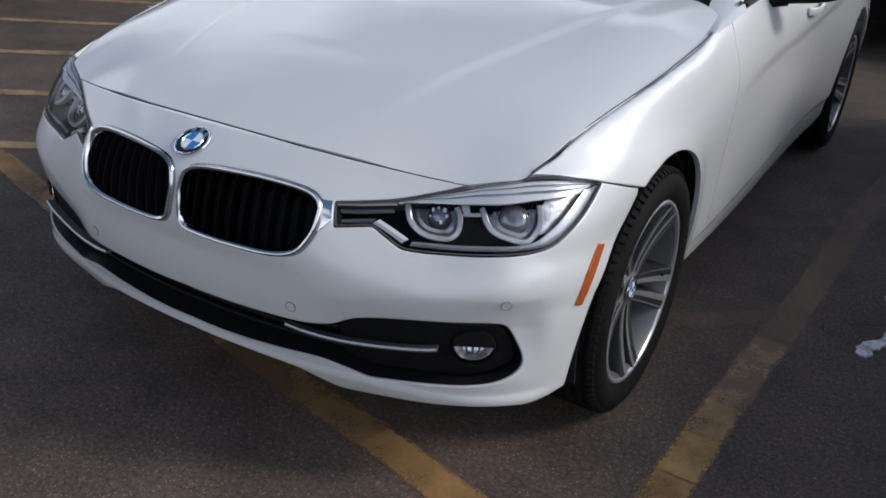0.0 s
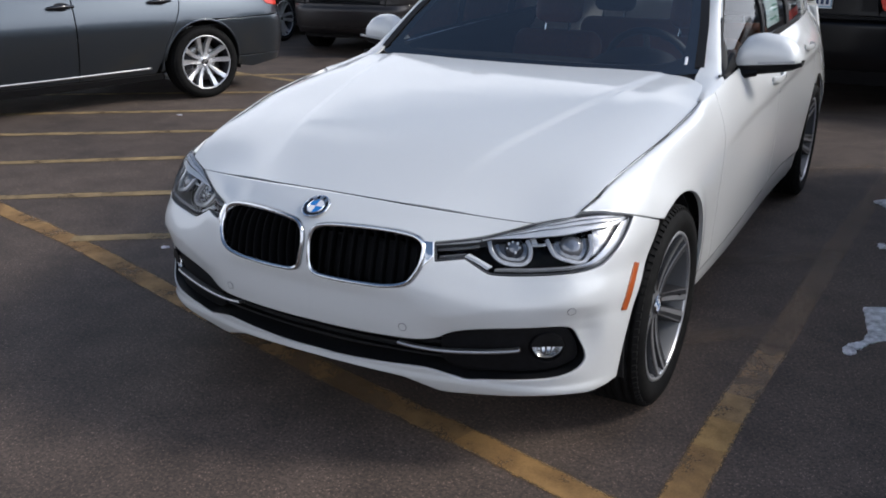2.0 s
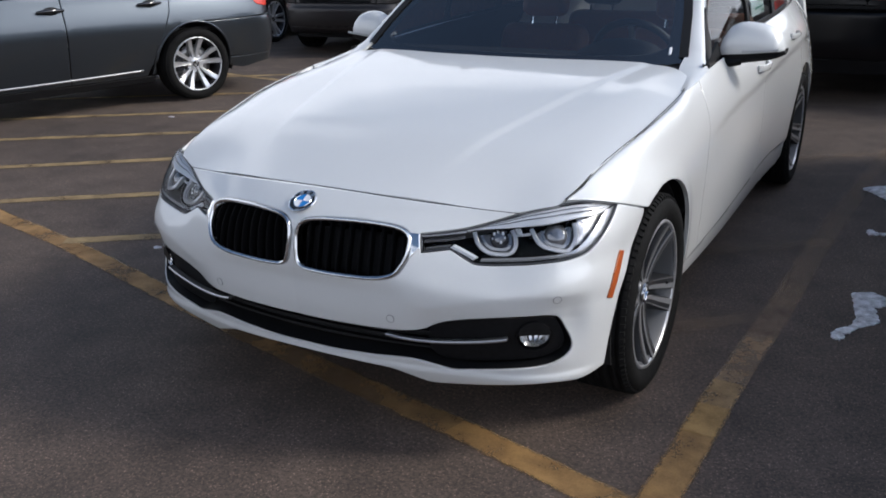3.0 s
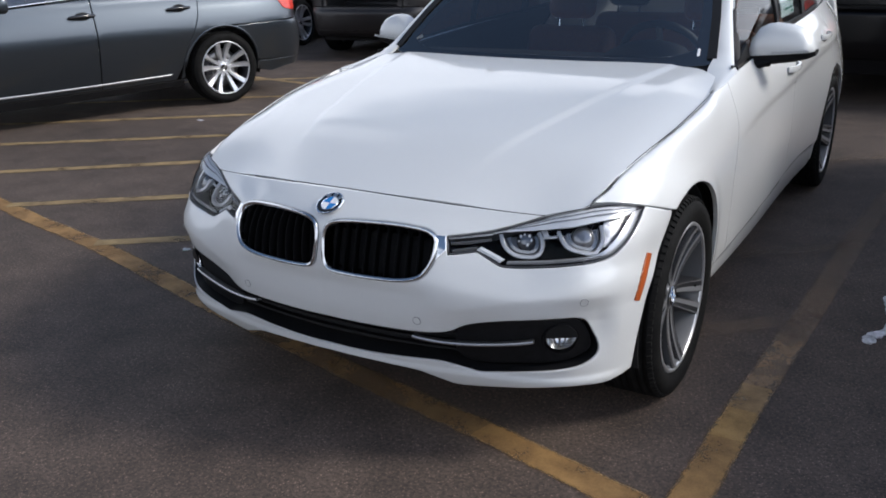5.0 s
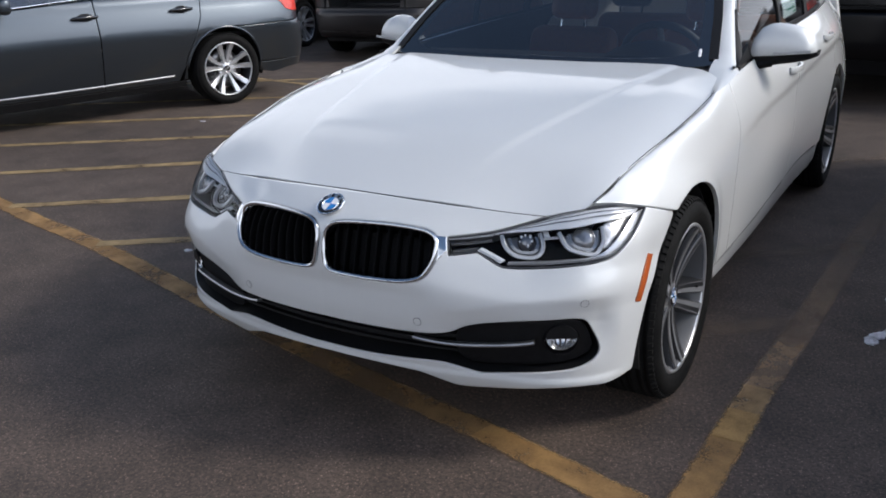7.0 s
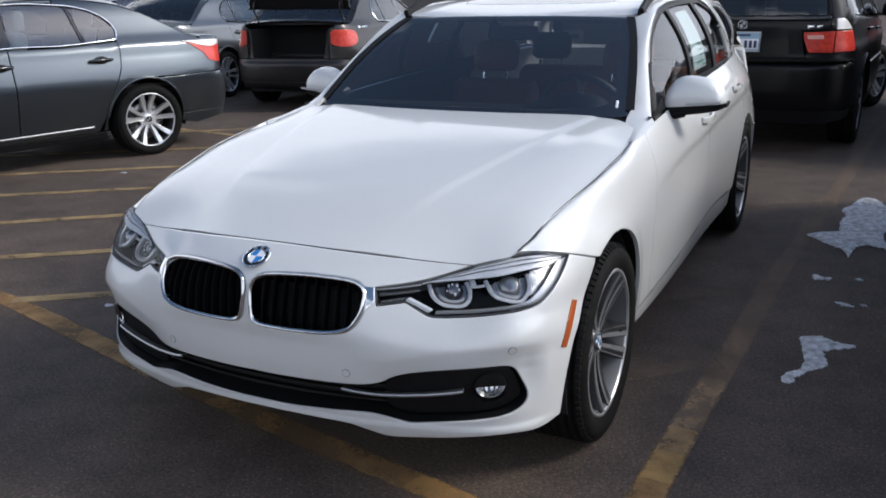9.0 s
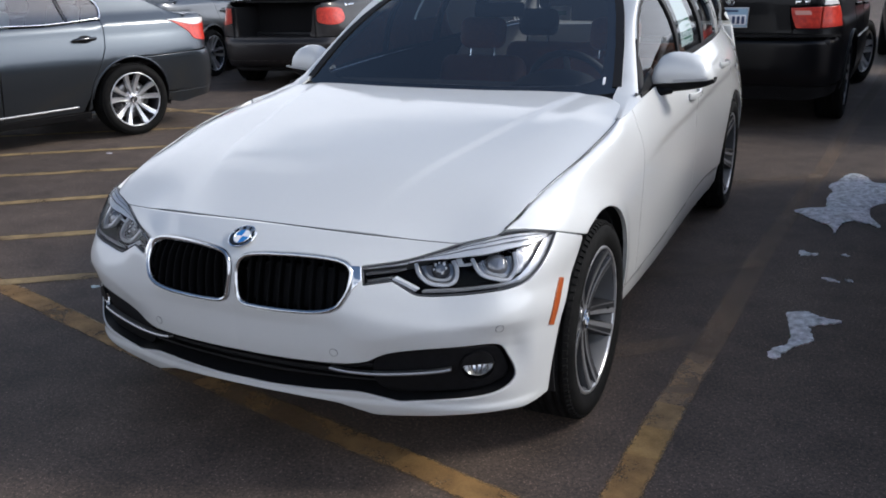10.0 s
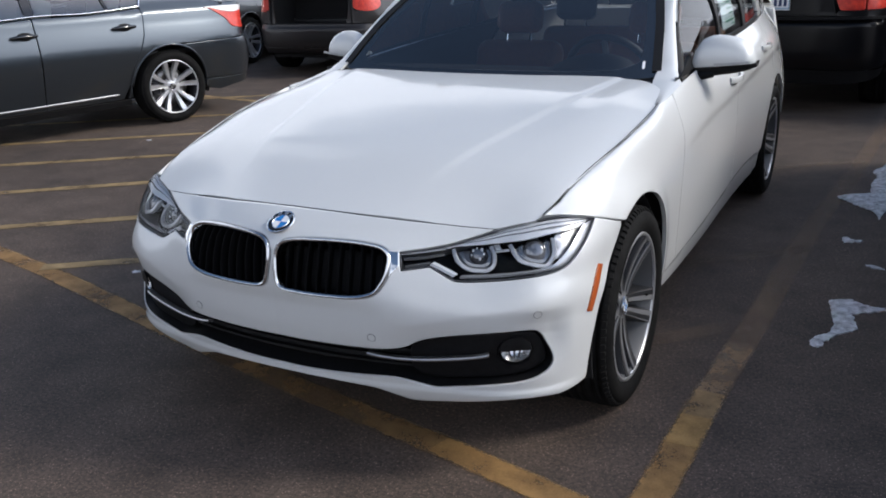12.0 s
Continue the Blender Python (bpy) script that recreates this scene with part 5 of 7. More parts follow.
def dlo(y):
    """The upper edge of the side windows, as a share of the height from belt to rail."""
    return np.interp(y, [0.73, 0.95, 1.2, 1.4, 1.7, 2.4, 2.6, 2.75], [0.0, 0.85, 0.915, 0.925, 0.925, 0.91, 0.78, 0.20])


y1, y2, y3 = np.linspace(0.765, 1.545, 26), np.linspace(1.60, 2.16, 18), np.linspace(2.24, 2.735, 18)
for name, ys, label in (("front_door_window", y1, "clear front door window"), ("rear_door_window", y2, "clear rear door window"), ("quarter_window", y3, "small quarter window")):
    window(name, ys, 0.045 + 0 * ys, np.maximum(dlo(ys), 0.06), label)
fy = np.linspace(0.70, 2.80, 70)
outer_loop = np.vstack([np.stack([fy, 0 * fy + 0.0], -1), np.stack([fy, np.minimum(dlo(fy) + 0.055, 1.0)], -1)[::-1]])
holes = [np.vstack([np.stack([ys, 0.05 + 0 * ys], -1), np.stack([ys, np.maximum(dlo(ys), 0.065)], -1)[::-1]]) for ys in (y1, y2, y3)]
pair("window_frame", skin(side_glass, outer_loop, holes, 0.03, depth=0.012, gap=0.0005), RUBBER_TRIM, white_car, "black window frame")
ty = np.linspace(0.745, 2.80, 90)
frame_top = side_glass(ty, np.minimum(dlo(ty) + 0.055, 1.0)) + (0.003, 0, 0.002)
frame_edge = np.stack([rail(ty)[:, 0] + 0.006, ty, rail(ty)[:, 1] - 0.004], -1)
mid_edge = frame_top + (frame_edge - frame_top) * 0.45
ahead = ty < 1.02
mid_edge[ahead] = frame_edge[ahead] - (0, 0, 0.0002)
pair_bm("door_frame", strip3(mid_edge[~ahead], frame_edge[~ahead], 0.004, 0.008), WHITE, white_car)
pair_bm("window_trim", strip3(frame_top, mid_edge, 0.002, 0.008), RUBBER_TRIM, white_car)
by = np.linspace(2.60, 3.68, 20)
rear_low = side_glass(by, 0 * by) + (0.002, 0, 0)
rear_high = side_glass(by, 0 * by + 1.0) + (0.004, 0, 0)
back_glass = np.vstack([np.stack([np.linspace(2.86, 3.5, 10), 0.06 + 0 * np.linspace(2.8, 3.5, 10)], -1), [(3.42, 0.8), (3.2, 0.86), (2.80, 0.86)]])
pair("rear_pillar", skin(off(side_glass, 0.001), np.vstack([[(2.70, 0.0), (3.70, 0.0), (3.60, 1.0), (2.62, 1.0)]]), [back_glass], 0.05), WHITE, white_car)
for ob in pair("rear_side_window", skin(off(side_glass, -0.006), back_glass, (), 0.06, depth=0), GLASS, white_car, "dark rear side window"):
    ob.visible_shadow = False

# tail: simple tailgate, rear window, bumper
ts = np.linspace(-0.74, 0.74, 21)
tail_rows = [np.stack([ts * w, 3.70 + dy - 0.10 * (ts / 0.74) ** 4, z + 0 * ts], -1) for z, w, dy in ((0.30, 1.0, 0.16), (0.55, 1.04, 0.20), (0.80, 1.02, 0.18), (1.02, 0.97, 0.13))]
part("tailgate", patch(tail_rows, 0.02), WHITE, white_car, "white tailgate")
glass_rows = [np.stack([ts * w, 3.70 + dy - 0.08 * (ts / 0.74) ** 4, z + 0 * ts], -1) for z, w, dy in ((1.02, 0.96, 0.13), (1.18, 0.87, 0.05), (1.34, 0.74, -0.06))]
rear_window = part("rear_window", patch(glass_rows), GLASS, white_car, "tailgate window")
rear_window.visible_shadow = False

# mirrors
def mirror(side):
    rows, foot = [], []
    for t in np.linspace(0, 1, 20):
        x = 0.776 + (0.240 if side > 0 else 0.215) * t
        high = 0.972 + np.interp(t, [0, 0.05, 0.15, 0.29, 0.42, 0.60, 0.75, 0.86, 0.95, 1.0], [0.010, 0.062, 0.104, 0.120, 0.124, 0.119, 0.108, 0.090, 0.064, 0.026])
        yf = 0.962 + 0.035 * t ** 2.5 + 0.030 * (1 - min(1, t / 0.08)) ** 2 + 0.045 * max(0, (t - 0.9) / 0.1) ** 2
        low = 0.970 + 0.018 * t
        h = max(high - low, 0.006)
        rows.append([(x * side, yf + a, low + b * h) for a, b in ((0.004, 0.0), (0.0, 0.08), (-0.001, 0.3), (0.004, 0.55), (0.014, 0.78), (0.030, 0.93), (0.055, 1.0), (0.090, 0.97))])
        k = math.sin(math.pi * min(max(t, 0.06), 0.97)) ** 0.25
        drop = np.interp(t, [0, 0.15, 0.5, 1.0], [0.052, 0.044, 0.034, 0.030])
        foot.append([(x * side, yf + 0.004 + 0.09 * (0.5 - 0.5 * math.cos(a)), low - 0.001 - drop * k * math.sin(a) ** 0.6) for a in np.linspace(0, math.pi, 9)])
    mir = part("door_mirror", patch(rows, 0.004), WHITE, white_car, "white door mirror with a black foot")
    part("mirror_foot", patch(foot, 0.003), DARK_TRIM, mir, "black lower shell of the mirror")
    stalk = [(0.752 * side, 0.93, 0.930), (0.785 * side, 0.975, 0.934), (0.86 * side, 1.0, 0.950)]
    part("mirror_stalk", tidy(sweep(line(stalk, 5), circle(0.034, 12, 0.6))), DARK_TRIM, mir)
    glass = [[((0.775 + 0.215 * u) * side, 1.048, 0.966 + 0.10 * v * math.sin(math.pi * (0.12 + 0.76 * u)) ** 0.4) for u in np.linspace(0, 1, 10)] for v in (0, 0.5, 1)]
    part("mirror_glass", patch(glass, 0.004), CHROME, mir)
    strip_path = [((0.870 + 0.130 * u) * side, 0.9605 + 0.035 * (0.41 + 0.52 * u) ** 2.5, 0.986 + 0.008 * u) for u in np.linspace(0, 1, 14)]
    part("mirror_signal", tidy(sweep(strip_path, [(-0.002, -0.004), (0.003, -0.004), (0.003, 0.004), (-0.002, 0.004)])), LAMP_PALE, mir, "slim clear turn signal")
    tri = side_glass(np.array([0.735, 0.95, 0.95]), np.array([0.0, 0.0, 0.40])) + (0.004, 0, 0)
    tri[:, 0] *= side
    part("mirror_base", tidy((tri.tolist() + (tri - (0.012 * side, 0, 0)).tolist(), [[0, 1, 2], [5, 4, 3], [0, 3, 4, 1], [1, 4, 5, 2], [2, 5, 3, 0]], None)), DARK_TRIM, mir)


mirror(1)
mirror(-1)

# door handles
for hy, hz in ((1.50, 0.862), (2.42, 0.905)):
    p0 = flank_skin(np.linspace(hy - 0.10, hy + 0.10, 14), hz + 0 * np.linspace(0, 1, 14))
    bow = np.sin(np.linspace(0, math.pi, 14)) ** 0.5
    p0[:, 0] += 0.004 + 0.026 * bow
    pair_bm("door_handle", tidy(sweep(p0, [(-0.006, -0.013), (0.004, -0.013), (0.008, 0.0), (0.004, 0.013), (-0.006, 0.013)], up=(0, 0, 1))), WHITE, white_car, "body-coloured door handle")
    cup = np.array([(hy + 0.075 * math.cos(a), hz + 0.026 * math.sin(a)) for a in np.linspace(0, 2 * math.pi, 28, endpoint=False)])
    pair("handle_recess", skin(off(flank_skin, 0.0012), cup, (), 0.012, depth=0, gap=0), WHITE, white_car)

# wheels and liners
WHEELS = ((-0.015, 0.757, 0.329), (2.81, 0.775, 0.329))
for wy, wx, wz in WHEELS:
    for side in (1, -1):
        make_wheel("wheel", (wx * side, wy, wz), 0.329, 0.243, 0.112, (0.034, 0.054), 5, (0.021, 0.041), (RIM_GREY, RIM_BRIGHT, RIM_BARREL, RIM_EDGE, RIM_SHADE), white_car, side, 0.034, -0.34, 0.024, 0.070)
        liner = [[(x * side, wy + 0.362 * math.cos(a), wz + 0.008 + 0.362 * math.sin(a)) for a in np.linspace(radians(-18), radians(198), 28)] for x in (0.50, 0.828)]
        part("wheel_liner", patch(liner, 0.004), GAP, white_car, "black wheel housing")
        back = [[(0.50 * side, wy + q * math.cos(a), wz + q * math.sin(a)) for a in np.linspace(radians(-18), radians(198), 20)] for q in (0.02, 0.36)]
        part("wheel_liner", patch(back, 0.004), GAP, white_car)

# cabin
def seat(x, y, rear=False):
    w = 0.50 if not rear else 1.15
    s = part("seat", box(w, 0.50, 0.17, (x, y, 0.52), 0.05, 3), LEATHER, white_car, "brown leather seat with headrest")
    back = box(w, 0.15, 0.44, (0, 0, 0.215), 0.07, 4)
    bmesh.ops.transform(back, matrix=pose(x, y + 0.24, 0.55, -17), verts=back.verts)
    part("backrest", back, LEATHER, s)
    for hx in ((x,) if not rear else (x - 0.36, x + 0.36)):
        head = box(0.26, 0.11, 0.17, (0, 0, 0.565), 0.05, 4)
        bmesh.ops.transform(head, matrix=pose(hx, y + 0.22, 0.54, -14), verts=head.verts)
        part("headrest", head, CABIN if rear else LEATHER, s)
        for d in (-0.07, 0.07):
            part("headrest_post", posed(tube([(d, 0, 0.41), (d, 0, 0.53)], 0.007, 8), pose(hx, y + 0.22, 0.54, -14)), CHROME, s)
    return s


trim_line = np.vstack([line([(0.62, 0.948), (0.69, 0.957), (1.1, 0.986), (1.58, 1.013)], 3), line([(1.60, 1.014), (2.0, 1.024), (2.60, 1.041)], 3), [(2.60, 0.62), (0.62, 0.55)]])
pair("door_lining", skin(off(flank_skin, -0.020), trim_line, (), 0.05, depth=0.012), CABIN, white_car, "black door lining inside the cabin")
seat(0.37, 1.62)
seat(-0.37, 1.62)
seat(0.0, 2.52, True)
dash_x = np.linspace(-0.72, 0.72, 25)
dash = [np.stack([dash_x, y + 0.14 * dash_x ** 2, z - 0.03 * dash_x ** 2], -1) for y, z in ((0.66, 0.935), (0.80, 0.955), (0.98, 0.958), (1.08, 0.935), (1.10, 0.86), (1.02, 0.62))]
part("dashboard", patch(dash, 0.02), CABIN, white_car, "black dashboard")
hoodlet = [np.stack([np.linspace(0.20, 0.54, 12), y + 0 * np.linspace(0, 1, 12), 0.955 + h * np.sin(np.linspace(0, math.pi, 12)) ** 0.5], -1) for y, h in ((0.88, 0.01), (0.98, 0.05), (1.06, 0.055))]
part("instrument_hood", patch(hoodlet, 0.01), CABIN, white_car)
wheel_m = pose(0.37, 1.22, 0.905, -62)
ring = [(0.185 * math.cos(a), 0.185 * math.sin(a), 0) for a in np.linspace(0, 2 * math.pi, 40, endpoint=False)]
steer = part("steering_wheel", posed(tube(ring, 0.016, 12, closed_path=True), wheel_m), CABIN, white_car, "black steering wheel")
for a in (0, 180, 270):
    part("wheel_spoke", posed(tube([(0, 0, -0.02), (0.18 * math.cos(radians(a)), 0.18 * math.sin(radians(a)), 0)], 0.014, 8), wheel_m), SATIN, steer)
part("wheel_boss", posed(box(0.13, 0.12, 0.05, (0, 0, -0.02), 0.02), wheel_m), CABIN, steer)
part("cabin_floor", box(1.40, 2.7, 0.04, (0, 2.1, 0.33), 0.01), CABIN, white_car)
part("rear_view_mirror", box(0.24, 0.03, 0.065, (0.0, 1.30, 1.245), 0.015), CABIN, white_car, "rear-view mirror")
PAPER = shader("window_paper", (0.72, 0.78, 0.76), 0.7)
sheet_loop = np.array([(1.72, 0.12), (2.03, 0.12), (2.03, 0.86), (1.76, 0.86)])
price = part("window_sheet", skin(off(side_glass, -0.014), sheet_loop, (), 0.05, depth=0.001, gap=0), PAPER, white_car, "pale printed sheet inside the rear door window")
INK = shader("sheet_print", (0.18, 0.36, 0.28), 0.7)
for k, (a, b, h) in enumerate(((1.90, 1.99, 0.42), (1.88, 2.0, 0.34), (1.90, 2.0, 0.28), (1.80, 1.99, 0.19), (1.94, 2.01, 0.14))):
    bar = np.array([(a, h), (b, h), (b, h + 0.028), (a, h + 0.028)])
    part("print_bar", skin(off(side_glass, -0.0115), bar, (), 0.03, depth=0, gap=0), INK, price)

# pale printed sheets behind the rear panes, seen through the cabin
for x0, x1, z0, z1, y0 in ((-0.52, -0.37, 1.055, 1.150, 3.58),):
    back_sheet = box(x1 - x0, 0.002, z1 - z0, ((x0 + x1) / 2, y0, (z0 + z1) / 2))
    sheet_ob = part("window_sheet", back_sheet, PAPER, white_car, "pale printed sheet inside the rear window")
    part("print_bar", box(0.07, 0.002, 0.03, ((x0 + x1) / 2 + 0.01, y0 - 0.003, z0 + 0.05)), INK, sheet_ob)
far_sheet = np.array([(1.86, 0.42), (2.12, 0.42), (2.12, 0.80), (1.88, 0.80)])
part("window_sheet", mirrored(skin(off(side_glass, -0.014), far_sheet, (), 0.05, depth=0.001, gap=0)), PAPER, white_car, "pale printed sheet inside the far door window")

# ---- the other parked cars ----
class Shell:
    """One smooth outer surface of a car: round its plan (s from the middle of the tail, z up) and over its top (u across, y along)."""
    def __init__(self, plan, side, tail, ridge, crown, corner):
        p = line([(-x, y) for x, y in plan[:0:-1]] + list(plan), 24)
        d = np.r_[0, np.cumsum(np.hypot(*np.diff(p, axis=0).T))]
        t = np.gradient(p, axis=0)
        t /= np.hypot(*t.T)[:, None]
        self.p, self.n, self.s = p, np.stack([-t[:, 1], t[:, 0]], -1), d - d[-1] / 2
        half = self.s >= 0
        self.ys, self.ss, self.corner = -p[half, 1], self.s[half], corner
        self.side, self.tail, self.ridge, self.crown = (line(q, 10) for q in (side, tail, ridge, crown))

    def s_at(self, y):
        return np.interp(-np.asarray(y, float), self.ys, self.ss)

    def body(self, s, z):
        s, z = np.broadcast_arrays(np.asarray(s, float), np.asarray(z, float))
        w = np.clip((self.corner + 0.22 - np.abs(s)) / 0.44, 0, 1)
        w = w * w * (3 - 2 * w)
        deep = w * np.interp(z, self.tail[:, 0], self.tail[:, 1]) + (1 - w) * np.interp(z, self.side[:, 0], self.side[:, 1])
        x, y, nx, ny = (np.interp(s, self.s, q) for q in (self.p[:, 0], self.p[:, 1], self.n[:, 0], self.n[:, 1]))
        return np.stack([x - nx * deep, y - ny * deep, z], -1)

    def top(self, u, y):
        u, y = np.broadcast_arrays(np.asarray(u, float), np.asarray(y, float))
        z = np.interp(y, self.ridge[:, 0], self.ridge[:, 1])
        e = self.body(self.s_at(y), z)
        c = np.interp(y, self.crown[:, 0], self.crown[:, 1])
        return np.stack([u * e[..., 0], e[..., 1], z + c * (1 - np.abs(u) ** 2.4)], -1)

    def flat(self, points):
        """(y, z) points of the side as (s, z)."""
        return [(float(self.s_at(y)), z) for y, z in points]

    def z_top(self, y):
        return float(np.interp(y, self.ridge[:, 0], self.ridge[:, 1]))


def round_arch(y, z, r, a0, a1, n=9):
    return [(y + r * math.cos(radians(a)), z + r * math.sin(radians(a))) for a in np.linspace(a0, a1, n)]


def pane_outline(loop, front, rear):
    """The part of a window opening between two leaning lines, each (y at z 1.0, lean)."""
    loop = np.array(loop)
    poly = loop
    for (y0, lean), sign in ((front, 1), (rear, -1)):
        out = []
        for a, b in zip(poly, np.roll(poly, -1, axis=0)):
            fa, fb = (sign * (q[0] - y0 - lean * (q[1] - 1.0)) for q in (a, b))
            if fa >= 0:
                out.append(a)
            if fa * fb < 0:
                out.append(a + (b - a) * fa / (fa - fb))
        poly = np.array(out)
    return poly


def strip_path(shell, points, d=0.004, per=10, loop=False):
    q = np.array(closed(points, per) if loop else line(points, per))
    q[:, 0] = shell.s_at(q[:, 0])
    return shell.body(q[:, 0], q[:, 1]) + normals_of(shell.body, q, True) * d


def car_handle(shell, y, z, mat, car, out=0.0):
    for k in (1, -1):
        grip = strip_path(shell, [(y - 0.11, z - 0.006), (y - 0.06, z), (y + 0.03, z + 0.003), (y + 0.11, z + 0.002)], 0.001, 5)
        lift = np.sin(np.linspace(0.25, math.pi - 0.25, len(grip)))
        grip[:, 0] += 0.030 * lift
        data = sweep(grip, circle(0.017, 10, 1.0), scale=0.6 + 0.4 * lift)
        # no hollow here: a flat black patch paints the shade behind the grip
        dish = skin(shell.body, closed(shell.flat([(y - 0.07, z - 0.002), (y - 0.02, z + 0.030), (y + 0.05, z + 0.028), (y + 0.08, z), (y + 0.03, z - 0.032), (y - 0.04, z - 0.028)]), 6), (), 0.03, 0, 0, 0.003, True, 0.002)
        h = part("door_handle", tidy(data if k > 0 else mirrored(data)), mat, car)
        part("handle_recess", dish if k > 0 else mirrored(dish), GAP, h)


def cabin_seats(car, shell, rows, mat, z=0.0):
    for y in rows:
        for x in (-0.38, 0.38):
            s = part("seat", box(0.50, 0.14, 0.62, (x, y, 0.86 + z), 0.05, 3, pose(0, 0, 0, -14)), mat, car)
            part("headrest", box(0.26, 0.10, 0.18, (x, y + 0.11, 1.25 + z), 0.04, 3), mat, s)


def saloon(name, label, m, paint, rim_mats, look_of, group="parked cars"):
    """A four-door saloon; look_of: its measures."""
    g = dict(boot_open=False, belt_rear=1.065, belt_front=0.975, over=1.09, handle=GLOSS_BLACK, sill=True, tyre=0.325, rim=0.245, seats=CABIN, turn=0.0, drop=0.0)
    g.update(look_of)
    o = g["over"]
    plan = [(0, o), (0.35, o - 0.015), (0.58, o - 0.065), (0.735, o - 0.16), (0.835, o - 0.32), (0.88, o - 0.54), (0.905, 0.20), (0.915, -0.4), (0.92, -1.3), (0.91, -2.2), (0.885, -2.95), (0.82, -3.30), (0.62, -3.55), (0.3, -3.64), (0, -3.66)]
    side = [(0.1, 0.12), (0.24, 0.088), (0.36, 0.058), (0.50, 0.028), (0.62, 0.008), (0.70, 0.001), (0.76, 0.008), (0.82, 0.022), (0.88, 0.039), (0.915, 0.050), (0.95, 0.059), (0.985, 0.068), (1.01, 0.078), (1.06, 0.115), (1.11, 0.151), (1.20, 0.202), (1.32, 0.268), (1.40, 0.325), (1.46, 0.39)]
    tail = [(0.1, 0.12), (0.26, 0.055), (0.40, 0.02), (0.52, 0.0), (0.66, 0.004), (0.70, 0.020), (0.74, 0.040), (0.88, 0.050), (0.98, 0.050), (1.03, 0.055), (1.08, 0.085), (1.2, 0.2), (1.46, 0.6)]
    tail = [(z - g["drop"] if 0.3 < z < 0.8 else z, d) for z, d in tail]
    ridge = [(-3.7, 0.62), (-3.45, 0.74), (-3.0, 0.83), (-2.4, 0.905), (-2.05, 0.955), (-1.75, 1.14), (-1.35, 1.345), (-1.0, 1.42), (-0.5, 1.425), (-0.1, 1.375), (0.15, 1.29), (0.35, 1.19), (0.53, 1.098), (0.62, 1.068), (0.8, 1.055), (o - 0.08, 1.045), (o + 0.02, 1.035)]
    crown = [(-3.7, 0.03), (-3.0, 0.06), (-2.3, 0.075), (-1.8, 0.05), (-1.2, 0.065), (-0.4, 0.065), (0.1, 0.06), (0.45, 0.05), (0.62, 0.035), (o, 0.012)]
    sh = Shell(plan, side, tail, ridge, crown, 0.86)
    car = thing(name, label, "car", group, at=m)
    F, B, zt = sh.flat, sh.body, sh.z_top
    br, bf = g["belt_rear"], g["belt_front"]

    def panel(nm, pts, mat=paint, sharp=(), lab="", lift=0.0, per=5, step=0.05, wrap=False, depth=0.02):
        data = skin(B, closed(F(pts) if not wrap else pts, per, sharp or range(len(pts))), (), step, 0.002, depth, 0.006, True, lift)
        return pair(nm, data, mat, car, lab)

    dlo = closed([(-0.20, br), (-0.172, br + 0.065), (-0.19, br + 0.14), (-0.29, br + 0.225), (-0.45, br + 0.285), (-0.66, 1.378), (-1.0, 1.392), (-1.32, 1.345), (-1.70, 1.15), (-2.02, 0.985), (-1.95, bf - 0.01), (-1.17, bf + 0.04), (-0.7, br - 0.028)], 8, (0, 9, 10))
    arch_r = round_arch(0, 0.335, 0.392, -8, 188, 19)           # from behind the wheel over to before it
    shut = [(-0.405, 0.40), (-0.375, 0.52), (-0.30, 0.66), (-0.225, 0.82), (-0.20, 0.95), (-0.20, br)]
    arc = [tuple(q) for q in dlo[1:41]]
    top_edge = [(y, zt(y) - 0.003) for y in (-0.64, -0.4, -0.1, 0.15, 0.35, 0.53, 0.62, 0.75)]
    seam = 0.712 - g["drop"]
    quarter = F([(-0.43, 0.268), (-0.415, 0.335)] + shut[0:] + arc + [(-0.64, 1.40)] + top_edge) + [(0.66, 1.047), (0.64, seam + 0.02)] + F([(0.33, seam)] + [q for q in arch_r if q[0] < 0.335 * 0.98 or q[1] > seam][4:])
    pair("rear_quarter", skin(B, np.array(quarter), (), 0.045, 0.002, 0.02, 0.005, True), paint, car)
    lip = [(sh.s_at(y), z) for y, z in round_arch(0, 0.335, 0.386, -8, 174, 40)]
    pth = B(*np.array(lip).T) + normals_of(B, np.array(lip), True) * -0.004
    pair("wheel_arch_lip", sweep(pth, circle(0.011, 8)), paint, car)
    panel("rear_door", [(-1.17, 0.26), (-0.475, 0.265), (-0.405, 0.40), (-0.375, 0.52), (-0.30, 0.66), (-0.225, 0.82), (-0.20, 0.95), (-0.20, br - 0.012), (-0.7, br - 0.042), (-1.17, bf + 0.028)])
    panel("front_door", [(-2.30, 0.255), (-1.175, 0.26), (-1.175, bf + 0.026), (-1.95, bf - 0.022), (-2.20, 0.955), (-2.26, 0.7)])
    panel("front_fender", [(-2.31, 0.25)] + [(-2.265, 0.7), (-2.20, 0.945), (-2.6, zt(-2.6) - 0.003), (-3.05, zt(-3.05) - 0.003), (-3.30, 0.74)] + [(-3.20, 0.60)] + round_arch(-2.85, 0.335, 0.375, 140, 0, 14))
    panel("sill", [(-2.32, 0.17), (-0.40, 0.205), (-0.405, 0.262), (-1.17, 0.257), (-2.32, 0.253)], DARK_TRIM)
